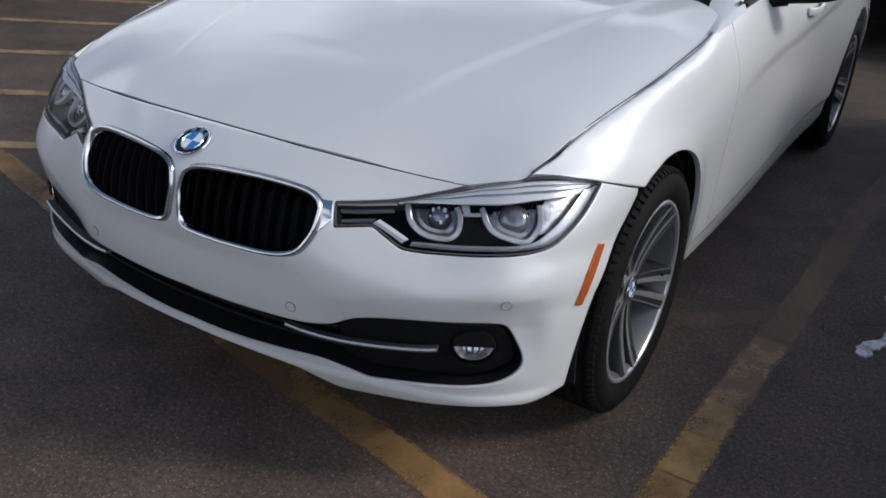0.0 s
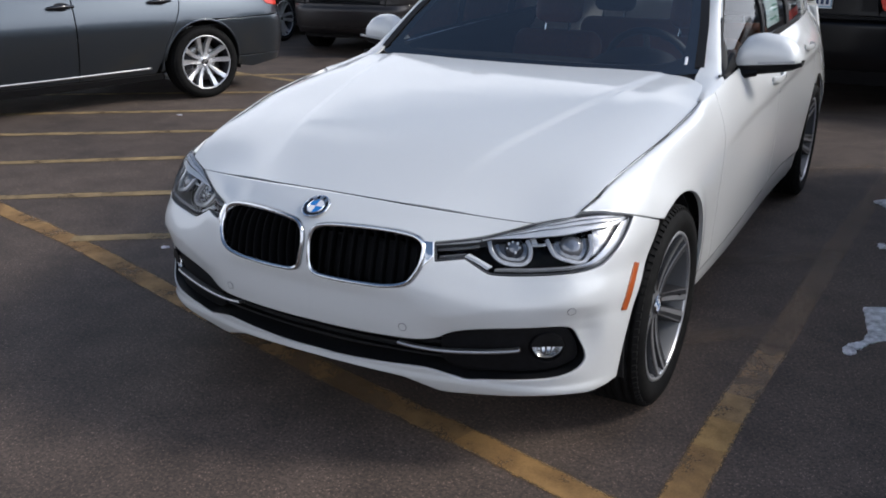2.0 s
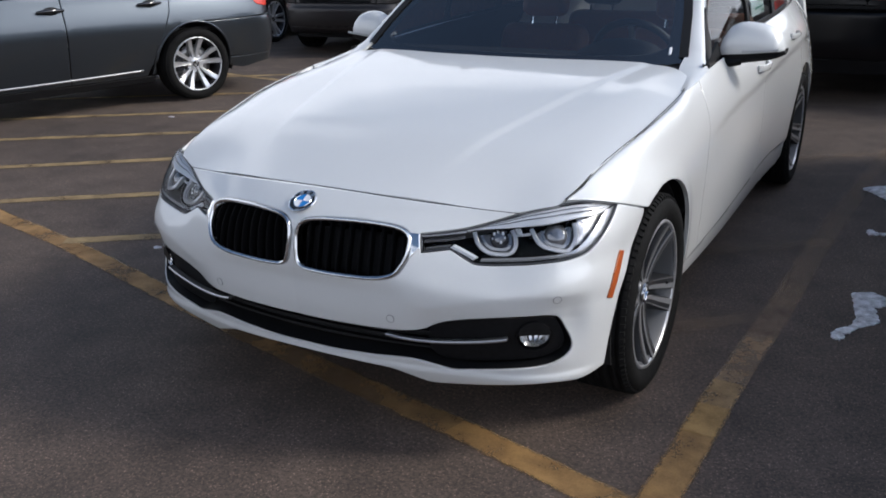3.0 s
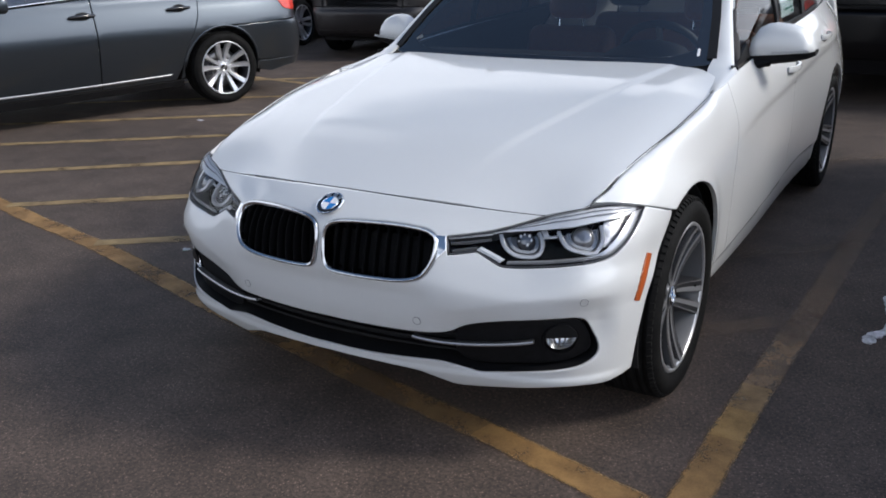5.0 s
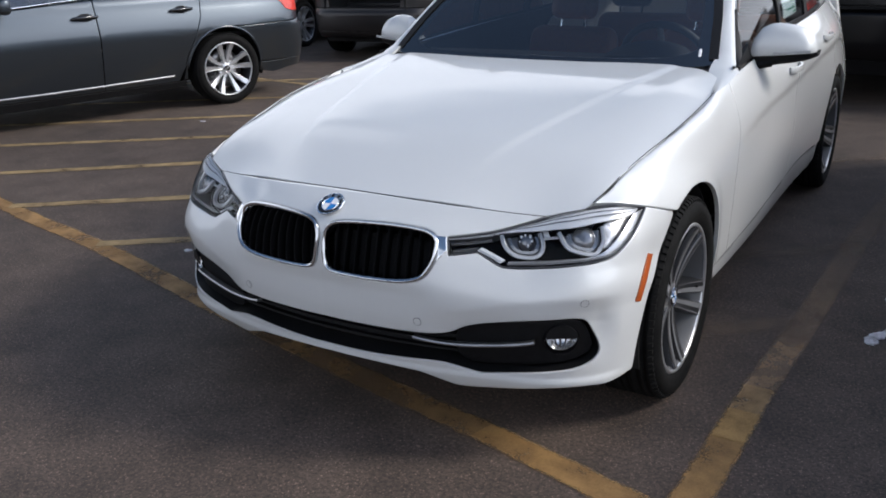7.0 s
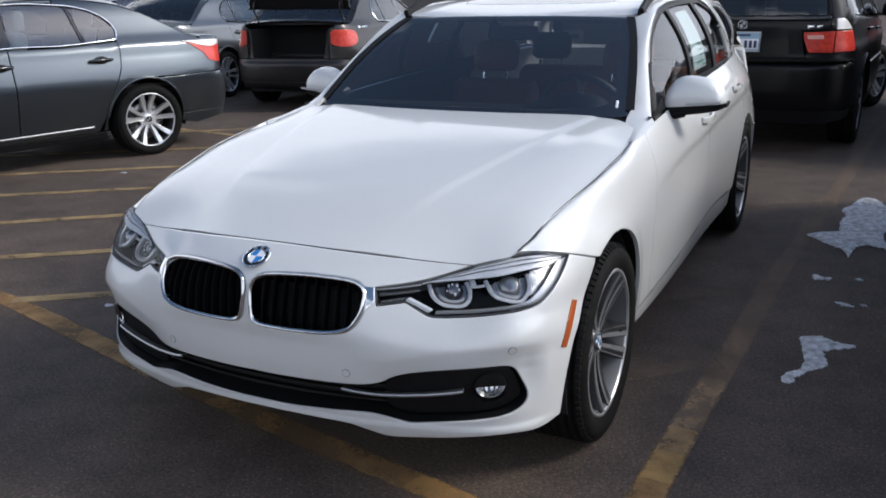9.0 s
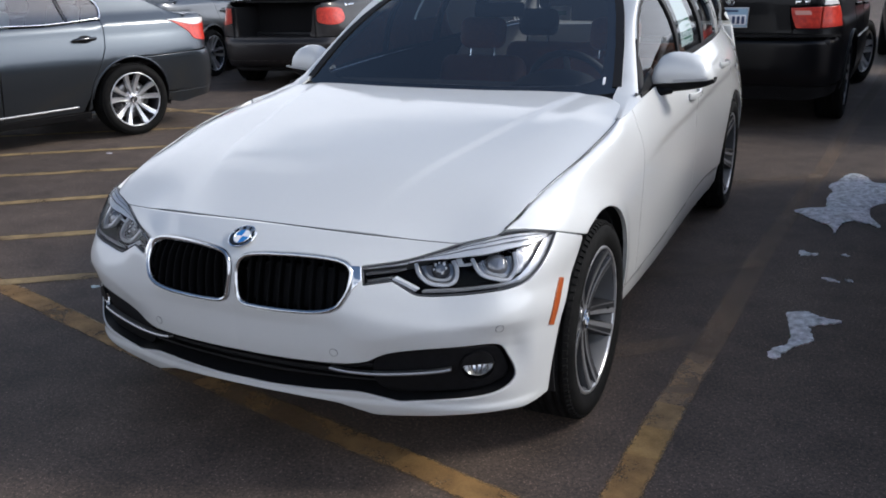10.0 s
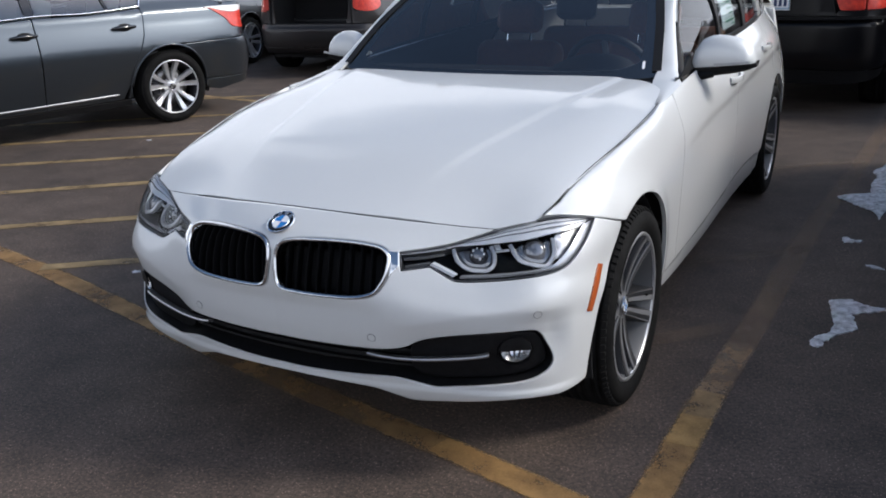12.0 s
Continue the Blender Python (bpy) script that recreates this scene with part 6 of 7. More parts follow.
    for k in (1, -1):
        for nm, a, b in (("front_window", (-2.6, 0.0), (-1.215, 0.06)), ("rear_window", (-1.135, 0.06), (-0.50, -0.18)), ("quarter_window", (-0.475, -0.18), (0.5, 0.0))):
            q = pane_outline(dlo, a, b)
            data = skin(B, np.stack([sh.s_at(q[:, 0]), q[:, 1]], -1), (), 0.06, 0.006, 0.0, 0.004, True, -0.006)
            part(nm, data if k > 0 else mirrored(data), CAR_GLASS, car)
        for nm, a, b in (("pillar_trim", (-1.215, 0.06), (-1.135, 0.06)), ("window_divider", (-0.50, -0.18), (-0.475, -0.18))):
            q = pane_outline(dlo, a, b)
            data = skin(B, np.stack([sh.s_at(q[:, 0]), q[:, 1]], -1), (), 0.05, 0.0, 0.012, 0.003, True, -0.002)
            part(nm, data if k > 0 else mirrored(data), GLOSS_BLACK, car)
    ring = np.array(dlo)
    ring[:, 0] = sh.s_at(ring[:, 0])
    ring = B(ring[:, 0], ring[:, 1]) + normals_of(B, ring, True) * 0.003
    pair("window_trim", sweep(ring, circle(0.0085, 8, 0.9), True), CHROME if g["sill"] else g.get("trim", CHROME), car, "bright chrome window surround")
    rail = [(-0.65, 1.400)] + [(y, zt(y) - 0.003) for y in (-0.65, -1.0, -1.35, -1.75, -2.03)] + [(-2.03, 0.99), (-1.70, 1.165), (-1.32, 1.36), (-1.0, 1.407)]
    panel("roof_rail", rail)
    # shoulder crease and lower side strip
    if g["sill"]:
        pair("sill_strip", sweep(strip_path(sh, [(-0.52, 0.318), (-0.8, 0.312), (-1.6, 0.298), (-2.3, 0.295)], 0.004), [(-0.004, -0.009), (0.006, -0.009), (0.006, 0.009), (-0.004, 0.009)]), BLADE, car, "dulled chrome strip along the sill")
    for y, z in ((-0.40, br - 0.166), (-1.27, bf - 0.11)):
        car_handle(sh, y, z, g["handle"], car)
    # tail
    ends = [q for q in round_arch(0, 0.335, 0.392, -14, 76, 16)]
    edge = [(float(sh.s_at(y)), z) for y, z in ends if z < seam]
    half = [(0, 0.365), (0.5, 0.36), (0.9, 0.35)] + [q for q in edge if q[1] > 0.35] + [(edge[-1][0] - 0.02, seam - 0.004), (0.9, seam + 0.006), (0.5, seam + 0.016), (0, seam + 0.018)]
    part("rear_bumper", skin(B, both_sides(half), (), 0.05, 0.001, 0.03, 0.003, True), paint, car)
    part("rear_valance", skin(B, both_sides([(0, 0.285), (0.6, 0.28), (0.98, 0.262), (1.18, 0.235), (edge[0][0], 0.272), (edge[0][0] + 0.012, 0.347), (0.9, 0.347), (0.5, 0.357), (0, 0.362)]), (), 0.05, 0.001, 0.03, 0.004, True, -0.003), paint, car)
    lamp = g.get("lamp", [(0.44, 0.985), (0.42, 0.90), (0.47, 0.835), (0.70, 0.80), (0.98, 0.822), (1.06, 0.90), (1.22, 1.00), (1.27, 1.02), (0.95, 1.018), (0.66, 1.005)])
    cut = g.get("cut", 0.0)
    lens = pair("tail_lamp", skin(B, closed(lamp, 4), (), 0.03, 0.002, 0.03, 0.006, True, 0.004), RED, car, "red tail lamp wrapping the corner")
    if cut:
        q = closed(g["pale"], 4)
        pale = skin(B, q, (), 0.03, 0.0, 0.0, 0.004, True, 0.008)
        part("turn_lens", pale, PALE_LAMP, lens[0], "clear turn lens")
        part("turn_lens", mirrored(pale), PALE_LAMP, lens[1], "clear turn lens")
    face = both_sides([(0, seam + 0.022), (0.40, seam + 0.022), (0.425, 0.80), (0.42, 0.90), (0.44, 0.985), (0.645, 1.00), (0.655, 1.030), (0.3, 1.036), (0, 1.037)])
    lid = skin(B, face, (), 0.05, 0.002, 0.02, 0.006, True)
    deck = skin(sh.top, closed([(-0.90, 0.64), (0.90, 0.64), (0.955, o - 0.30), (0.965, o - 0.085), (0.6, o - 0.058), (-0.6, o - 0.058), (-0.965, o - 0.085), (-0.955, o - 0.30)], 6), (), 0.06, 0.002, 0.02, 0.006)
    corner = skin(B, closed([(0.66, seam + 0.025), (0.66, 0.795), (0.98, 0.815), (0.98, seam + 0.022)], 4, range(4)), (), 0.05, 0.001, 0.02, 0.004, True)
    pair("tail_corner", corner, paint, car)
    lw = 0.50 if g["boot_open"] else 0.41
    inner = skin(B, closed([(lw, seam + 0.022), (lw + 0.03, 0.80), (lw + 0.06, 0.83), (0.66, 0.79), (0.66, seam + 0.02)], 4, range(5)), (), 0.05, 0.001, 0.02, 0.004, True)
    pair("lamp_surround", inner, paint, car)
    if g["boot_open"]:
        pair("boot_frame", skin(B, closed([(0.535, 0.80), (0.555, 0.985), (0.64, 1.03), (0.66, 1.0), (0.615, 0.985), (0.595, 0.90), (0.61, 0.815)], 3, range(7)), (), 0.03, 0.0, 0.03, 0.003, True, -0.002), paint, car)
    if not g["boot_open"]:
        part("boot_lid", lid, paint, car)
        part("boot_deck", deck, paint, car)
    else:
        turn = pose(0, 0.50, 1.27, 86) @ pose(0, -0.64, -1.06)
        b = part("boot_lid", posed(union_data(lid, deck), turn), paint, car, "boot lid standing open")
        under = skin(off(sh.top, -0.05), closed([(-0.86, 0.66), (0.86, 0.66), (0.90, o - 0.1), (-0.90, o - 0.1)], 6, range(4)), (), 0.06, 0.0, 0.03, 0.006)
        part("boot_lid_lining", posed(under, turn), DARK_TRIM, b, "black lining of the boot lid")
        inside_lid = skin(off(B, -0.05), both_sides([(0, seam + 0.03), (0.38, seam + 0.03), (0.42, 1.0), (0, 1.02)]), (), 0.06, 0.0, 0.02, 0.006, True)
        part("boot_lid_back", posed(inside_lid, turn), DARK_TRIM, b)
        for k in (1, -1):
            part("boot_hinge", tube(line([(0.60 * k, 0.45, 1.00), (0.60 * k, 0.50, 1.12), (0.60 * k, 0.60, 1.24), (0.59 * k, 0.52, 1.42)], 6), 0.011, 8), paint, b)
        well = [box(1.10, 0.02, 0.46, (0, 0.20, 0.80)), box(1.14, o - 0.28, 0.02, (0, (o + 0.1) / 2 , 0.56))] + [box(0.02, o - 0.28, 0.44, (k * 0.56, (o + 0.1) / 2, 0.78)) for k in (1, -1)]
        part("boot_well", union(*well), BOOT_LINING, car, "black carpeted boot")
        part("boot_sill", skin(B, both_sides([(0, seam + 0.022), (0.50, seam + 0.022), (0.50, seam + 0.035), (0, seam + 0.035)]), (), 0.04, 0.0, 0.04, 0.006, True, 0.003), DARK_TRIM, car)
        part("parcel_shelf", box(1.3, 0.40, 0.02, (0, 0.35, 1.055), 0.004), CABIN, car)
    # top
    part("rear_screen", skin(sh.top, closed([(-0.86, -0.02), (0.86, -0.02), (0.88, 0.25), (0.90, 0.55), (0.5, 0.60), (-0.5, 0.60), (-0.90, 0.55), (-0.88, 0.25)], 6, (0, 1)), (), 0.06, 0.004, 0.0, 0.004, False, -0.004), GLASS, car, "dark sloping rear screen")
    for k in (1, -1):
        part("roof_pillar", skin(sh.top, np.array([(k * u, y) for u, y in closed([(0.865, -0.02), (0.885, 0.25), (0.905, 0.56), (0.91, 0.635), (1.0, 0.635), (1.0, 0.3), (1.0, -0.02)], 4, range(7))]), (), 0.05, 0.001, 0.02, 0.004), paint, car)
    part("screen_base", skin(sh.top, closed([(-0.9, 0.565), (-0.5, 0.61), (0.5, 0.61), (0.9, 0.565), (0.9, 0.635), (-0.9, 0.635)], 4, range(6)), (), 0.04, 0.001, 0.02, 0.004), GLOSS_BLACK, car)
    part("roof", skin(sh.top, closed([(-1, -1.25), (1, -1.25), (1, -0.6), (1, -0.025), (0, -0.04), (-1, -0.025), (-1, -0.6)], 4, (0, 1, 3, 5)), (), 0.06, 0.001, 0.02, 0.005), paint, car)
    part("windscreen", skin(sh.top, closed([(-0.93, -2.03), (0.93, -2.03), (0.92, -1.27), (-0.92, -1.27)], 4, range(4)), (), 0.06, 0.0, 0.0, 0.004), GLASS, car)
    for k in (1, -1):
        part("windscreen_pillar", skin(sh.top, np.array([(k * u, y) for u, y in ((0.932, -2.03), (1.0, -2.03), (1.0, -1.255), (0.922, -1.255))]), (), 0.05, 0.0, 0.02, 0.003), paint, car)
    part("bonnet", skin(sh.top, closed([(-0.97, -3.40), (0, -3.55), (0.97, -3.40), (0.985, -2.05), (-0.985, -2.05)], 4, (0, 2, 3, 4)), (), 0.08, 0.002, 0.02, 0.006), paint, car)
    fs = float(sh.s_at(-3.24))
    mid = float(sh.s[-1])
    part("front_bumper", skin(lambda s, z: B_front(sh, s, z), both_sides([(0, 0.22), (mid - fs, 0.24), (mid - fs, 0.60), (mid - fs - 0.05, 0.73), (0.4, 0.66), (0, 0.66)]), (), 0.06, 0.002, 0.03, 0.006), paint, car)
    # inside and below
    part("underbody", box(1.18, 4.35, 0.40, (0, -1.32, 0.42), 0.05), GAP, car)
    part("cabin_floor", box(1.60, 2.3, 0.05, (0, -0.85, 0.64), 0.02), CABIN, car)
    cabin_seats(car, sh, (-0.05, -1.02), g["seats"])
    part("dashboard", box(1.5, 0.35, 0.25, (0, -1.95, 0.84), 0.06, 3), CABIN, car)
    if not g["boot_open"]:
        part("parcel_shelf", box(1.36, 0.55, 0.02, (0, 0.36, 1.03), 0.004), CABIN, car)
    for wy in (0.0, -2.88):
        for k in (1, -1):
            part("wheel_housing", housing(k, wy), GAP, car)
            make_wheel("wheel", (k * 0.80, wy, g["tyre"]), g["tyre"], g["rim"], 0.115, g.get("spoke", (0.030, 0.050)), 5, g.get("gap", (0.020, 0.070)), rim_mats, car, k, 0.033, g["turn"], 0.03)
    for k in (1, -1):
        mi = part("door_mirror", box(0.20, 0.10, 0.13, (k * 1.0, -1.93, 1.03), 0.04, 3), paint, car)
        part("mirror_foot", box(0.10, 0.05, 0.03, (k * 0.88, -1.93, 0.98), 0.01), DARK_TRIM, mi)
    return car, sh


def B_front(sh, s, z):
    """The wrap-around surface counted from the middle of the nose."""
    s = np.asarray(s, float)
    end = float(sh.s[-1])
    return sh.body(np.where(s >= 0, end - s, -end - s), z)


def housing(k, wy, z=0.335, r=0.41, w=0.24):
    a = np.linspace(-0.25, math.pi + 0.25, 20)
    verts = [(k * x, wy + r * math.cos(t), z + r * math.sin(t)) for t in a for x in (0.58, 0.58 + w)]
    faces = [[2 * i, 2 * i + 1, 2 * i + 3, 2 * i + 2] for i in range(19)]
    return tidy((verts, faces, None))


def union_data(*sets):
    verts, faces, norms = [], [], []
    for v, f, n in sets:
        faces += [[i + len(verts) for i in q] for q in f]
        verts, norms = verts + list(v), norms + list(n)
    return verts, faces, norms


CAR_GLASS = pane("side_window_glass", (0.72, 0.80, 0.79), 0.01, 2.6)
BOOT_LINING = shader("boot_carpet", (0.006, 0.006, 0.007), 0.95)

GREY_PAINT = car_paint("grey_green_metallic_paint", (0.047, 0.059, 0.073), flake=0.01, rough=0.36, metal=0.88, coat=0.7, dust=(0.08, 0.16))
DARK_GREY_PAINT = car_paint("dark_grey_metallic_paint", (0.088, 0.096, 0.106), flake=0.02, rough=0.34, metal=0.75, coat=0.7)
BRONZE_PAINT = car_paint("dark_bronze_metallic_paint", (0.013, 0.0108, 0.0112), flake=0.005, rough=0.40, metal=0.4, coat=0.22)
BLACK_PAINT = car_paint("black_paint", (0.004, 0.004, 0.005), flake=0.0, rough=0.30, coat=0.14)
BLACK_PAINT.node_tree.nodes["Principled BSDF"].inputs["Specular IOR Level"].default_value = 0.15
silver = (RIM_SILVER, RIM_BRIGHT, RIM_DARK)


def beside(x, y, turn):
    """Place of a car by its rear axle's middle; turn 0: nose towards -y."""
    return pose(x, y, 0, 0, 0, turn)


PALE_CLOTH = shader("pale_grey_upholstery", (0.62, 0.66, 0.66), 0.8)
grey_car, grey_shell = saloon("saloon", "blue-grey metallic saloon with chrome window trim and silver ten-spoke wheels", beside(-5.376, 3.826, -18), GREY_PAINT, silver,
    dict(cut=1, pale=[(0.62, 1.008), (0.74, 0.975), (0.92, 0.957), (1.06, 0.970), (1.21, 1.006), (1.262, 1.018), (0.95, 1.017)], tyre=0.33, belt_rear=1.065, belt_front=1.0, turn=0.314, spoke=(0.022, 0.060), gap=(0.012, 0.066), seats=PALE_CLOTH))
dark_car, dark_shell = saloon("saloon", "dark grey saloon with silver double-spoke wheels", beside(-7.80, 7.50, 188), DARK_GREY_PAINT, silver, dict(lamp=[(0.44, 0.90), (0.42, 0.85), (0.47, 0.80), (0.70, 0.77), (0.98, 0.78), (1.10, 0.86), (1.0, 0.91), (0.66, 0.91)], sill=False, trim=GLOSS_BLACK, handle=DARK_GREY_PAINT, gap=(0.017, 0.05)))
bronze_car, bronze_shell = saloon("saloon", "dark bronze saloon with its boot lid standing open", beside(-5.28, 7.52, 189), BRONZE_PAINT, silver, dict(lamp=[(0.62, 0.985), (0.60, 0.90), (0.62, 0.815), (0.80, 0.785), (0.95, 0.80), (1.04, 0.86), (1.03, 0.95), (0.95, 0.985), (0.8, 0.995)], drop=0.085, sill=False, boot_open=True, over=0.98, handle=BRONZE_PAINT))


# ---- the black off-roader ----
def off_roader(name, label, m, extra=True):
    """A tall five-door estate with an upright tailgate."""
    plan = [(0, 0.985), (0.40, 0.97), (0.66, 0.925), (0.80, 0.84), (0.875, 0.70), (0.905, 0.50), (0.925, 0.1), (0.935, -0.6), (0.935, -1.6), (0.925, -2.4), (0.90, -3.0), (0.82, -3.38), (0.6, -3.58), (0.3, -3.66), (0, -3.68)]
    side = [(0.1, 0.07), (0.30, 0.03), (0.45, 0.005), (0.75, 0.0), (0.90, 0.006), (0.95, 0.02), (1.10, 0.045), (1.16, 0.06), (1.35, 0.135), (1.55, 0.215), (1.66, 0.29), (1.75, 0.40)]
    tail = [(0.1, 0.09), (0.36, 0.035), (0.50, 0.0), (0.72, 0.0), (0.78, 0.012), (0.81, 0.045), (0.95, 0.055), (1.10, 0.062), (1.16, 0.075), (1.35, 0.145), (1.55, 0.225), (1.66, 0.28), (1.75, 0.40)]
    ridge = [(-3.7, 0.86), (-3.4, 0.94), (-2.9, 1.01), (-2.3, 1.07), (-2.05, 1.10), (-1.7, 1.32), (-1.3, 1.55), (-0.9, 1.635), (-0.3, 1.655), (0.4, 1.635), (0.80, 1.60), (0.98, 1.59)]
    crown = [(-3.7, 0.03), (-2.5, 0.07), (-1.5, 0.05), (-0.5, 0.06), (0.6, 0.05), (0.98, 0.03)]
    sh = Shell(plan, side, tail, ridge, crown, 0.92)
    F, B, zt = sh.flat, sh.body, sh.z_top
    car = thing(name, label, "car", "parked cars", at=m)

    def panel(nm, pts, mat=BLACK_PAINT, lift=0.0, lab=""):
        return pair(nm, skin(B, np.array(closed(F(pts), 4, range(len(pts)))), (), 0.06, 0.002, 0.02, 0.006, True, lift), mat, car, lab)

    def gate(nm, half, mat=BLACK_PAINT, lift=0.0, lab="", parent=None, edge=0.006, depth=0.02):
        return part(nm, skin(B, both_sides(half), (), 0.05, 0.003, depth, edge, True, lift), mat, parent or car, lab)
    arch = round_arch(0, 0.37, 0.43, 188, -8, 20)
    front = round_arch(-2.82, 0.37, 0.43, 188, -8, 20)
    panel("rear_quarter", [(-0.46, 0.40)] + arch[1:-1] + [(0.46, 0.42), (0.62, 0.735), (0.70, 0.80), (0.71, 1.12), (0.66, 1.30), (0.56, 1.50), (0.48, zt(0.48) - 0.004), (-0.3, zt(-0.3) - 0.004), (-0.3, 1.585), (0.3, 1.56), (0.42, 1.40), (0.50, 1.17), (-0.28, 1.13), (-0.30, 0.9), (-0.44, 0.70)])
    panel("rear_door", [(-1.30, 0.38), (-0.50, 0.38), (-0.465, 0.66), (-0.31, 0.90), (-0.285, 1.125), (-1.28, 1.09)])
    panel("front_door", [(-2.30, 0.38), (-1.31, 0.38), (-1.29, 1.088), (-2.10, 1.06), (-2.28, 1.05)])
    panel("front_fender", [(-2.39, 0.45), (-2.31, 0.42), (-2.29, 1.04), (-3.1, zt(-3.1) - 0.004), (-3.38, 0.90), (-3.28, 0.62)] + front[::-1][2:-1])
    panel("sill", [(-2.36, 0.26), (-0.50, 0.26), (-0.50, 0.375), (-2.36, 0.375)], DARK_TRIM)
    panel("roof_rail", [(-0.31, 1.59), (-0.31, zt(-0.31) - 0.004), (-0.9, zt(-0.9) - 0.004), (-1.3, zt(-1.3) - 0.004), (-1.7, zt(-1.7) - 0.004), (-2.04, zt(-2.04) - 0.004), (-2.02, 1.065), (-1.68, 1.27), (-1.28, 1.49), (-0.9, 1.57)])
    for nm, pts in (("front_window", [(-2.0, 1.07), (-1.34, 1.095), (-1.34, 1.475), (-1.66, 1.28)]), ("rear_window", [(-1.27, 1.098), (-0.30, 1.13), (-0.31, 1.583), (-0.9, 1.565), (-1.27, 1.49)]), ("quarter_window", [(-0.27, 1.135), (0.49, 1.172), (0.41, 1.40), (0.29, 1.555), (-0.27, 1.582)])):
        pair(nm, skin(B, np.array(closed(F(pts), 4, range(len(pts)))), (), 0.06, 0.004, 0.0, 0.004, True, -0.004), GLASS, car)
    panel("pillar_trim", [(-1.335, 1.095), (-1.275, 1.098), (-1.275, 1.49), (-1.335, 1.477)], GLOSS_BLACK)
    panel("pillar_trim", [(-0.30, 1.13), (-0.27, 1.135), (-0.27, 1.582), (-0.305, 1.583)], GLOSS_BLACK)
    for y, z in ((-0.42, 1.02), (-1.42, 0.985)):
        car_handle(sh, y, z, BLACK_PAINT, car)
    for k in (1, -1):
        t = strip_path(sh, [(-2.30, 0.66), (-1.3, 0.68), (-0.52, 0.69)], 0.006)
        data = sweep(t, [(-0.006, -0.022), (0.008, -0.016), (0.008, 0.016), (-0.006, 0.022)])
        part("door_strip", tidy(data if k > 0 else mirrored(data)), BLACK_PAINT, car)
        lip = np.array(F(round_arch(0, 0.37, 0.44, -5, 185, 30)))
        pth = B(lip[:, 0], lip[:, 1]) + normals_of(B, lip, True) * 0.002
        part("wheel_arch_lip", tidy(sweep(pth, circle(0.022, 8, 0.5)) if k > 0 else mirrored(sweep(pth, circle(0.022, 8, 0.5)))), DARK_TRIM, car)
    # tail
    seam = 0.80
    ed = float(sh.s_at(0.46))
    gate("rear_bumper", [(0, 0.40), (0.8, 0.39), (float(sh.s_at(0.44)), 0.42), (float(sh.s_at(0.60)), 0.735), (0.98, seam - 0.004), (0.5, seam), (0, seam)])
    gate("rear_valance", [(0, 0.27), (0.7, 0.27), (1.18, 0.32), (1.2, 0.385), (0.8, 0.385), (0, 0.395)], DARK_TRIM, -0.01)
    step = np.array([(s, 0.815) for s in np.linspace(-0.98, 0.98, 30)])
    part("bumper_step", tidy(sweep(B(step[:, 0], step[:, 1]) + normals_of(B, step, True) * 0.008, [(-0.03, -0.01), (0.03, -0.01), (0.028, 0.008), (-0.03, 0.010)])), DARK_TRIM, car)
    gate("tailgate", [(0, 0.83), (0.525, 0.83), (0.50, 0.93), (0.492, 1.053), (0.735, 1.060), (0.735, 1.14), (0, 1.14)])
    glass = gate("tailgate_window", [(0, 1.18), (0.70, 1.18), (0.68, 1.35), (0.62, 1.535), (0.3, 1.56), (0, 1.56)], GLASS, -0.004, "dark tinted tailgate window", depth=0.0)
    gate("tailgate_frame", [(0, 1.143), (0.73, 1.143), (0.715, 1.35), (0.64, 1.555), (0.3, 1.585), (0, 1.585)][:2] + [(0.74, 1.177), (0, 1.177)], GLOSS_BLACK, 0.004)
    frame_side = closed([(0.705, 1.18), (0.745, 1.18), (0.735, 1.35), (0.68, 1.58), (0.625, 1.54), (0.685, 1.35)], 4, range(6))
    pair("tailgate_side", skin(B, frame_side, (), 0.05, 0.001, 0.02, 0.004, True), BLACK_PAINT, car)
    corner = closed([(0.75, 1.165), (0.90, 1.12), (1.02, 1.12), (1.00, 1.30), (0.88, 1.50), (0.79, 1.60), (0.69, 1.585), (0.74, 1.36)], 4, range(8))
    pair("rear_pillar", skin(B, corner, (), 0.05, 0.001, 0.02, 0.005, True), BLACK_PAINT, car)
    part("roof_spoiler", skin(sh.top, closed([(-0.92, 0.55), (0.92, 0.55), (0.94, 0.74), (0, 0.80), (-0.94, 0.74)], 4, (0, 1)), (), 0.06, 0.001, 0.05, 0.006), BLACK_PAINT, car)
    lamp_mat = RED if extra else GLOSS_BLACK
    inner = pair("tail_lamp", skin(B, closed([(0.50, 1.045), (0.505, 0.99), (0.545, 0.888), (0.56, 0.875), (0.765, 0.875), (0.775, 1.05)], 4, range(6)), (), 0.03, 0.002, 0.03, 0.006, True, 0.006), lamp_mat, car, "tail lamp with a clear reversing light")
    outer = pair("tail_lamp", skin(B, closed([(0.79, 1.05), (0.78, 0.875), (1.04, 0.885), (1.05, 0.98), (1.02, 1.055)], 4, range(5)), (), 0.03, 0.002, 0.03, 0.006, True, 0.006), lamp_mat, car, "tail lamp on the corner with a pale turn lens above")
    white = skin(B, closed([(0.53, 1.02), (0.54, 0.985), (0.675, 0.985), (0.665, 1.02)], 4, range(4)), (), 0.02, 0.0, 0.0, 0.004, True, 0.010)
    pale = skin(B, closed([(0.80, 1.15), (0.80, 1.062), (1.01, 1.062), (0.96, 1.115), (0.89, 1.155)], 4, range(5)), (), 0.02, 0.001, 0.02, 0.004, True, 0.006)
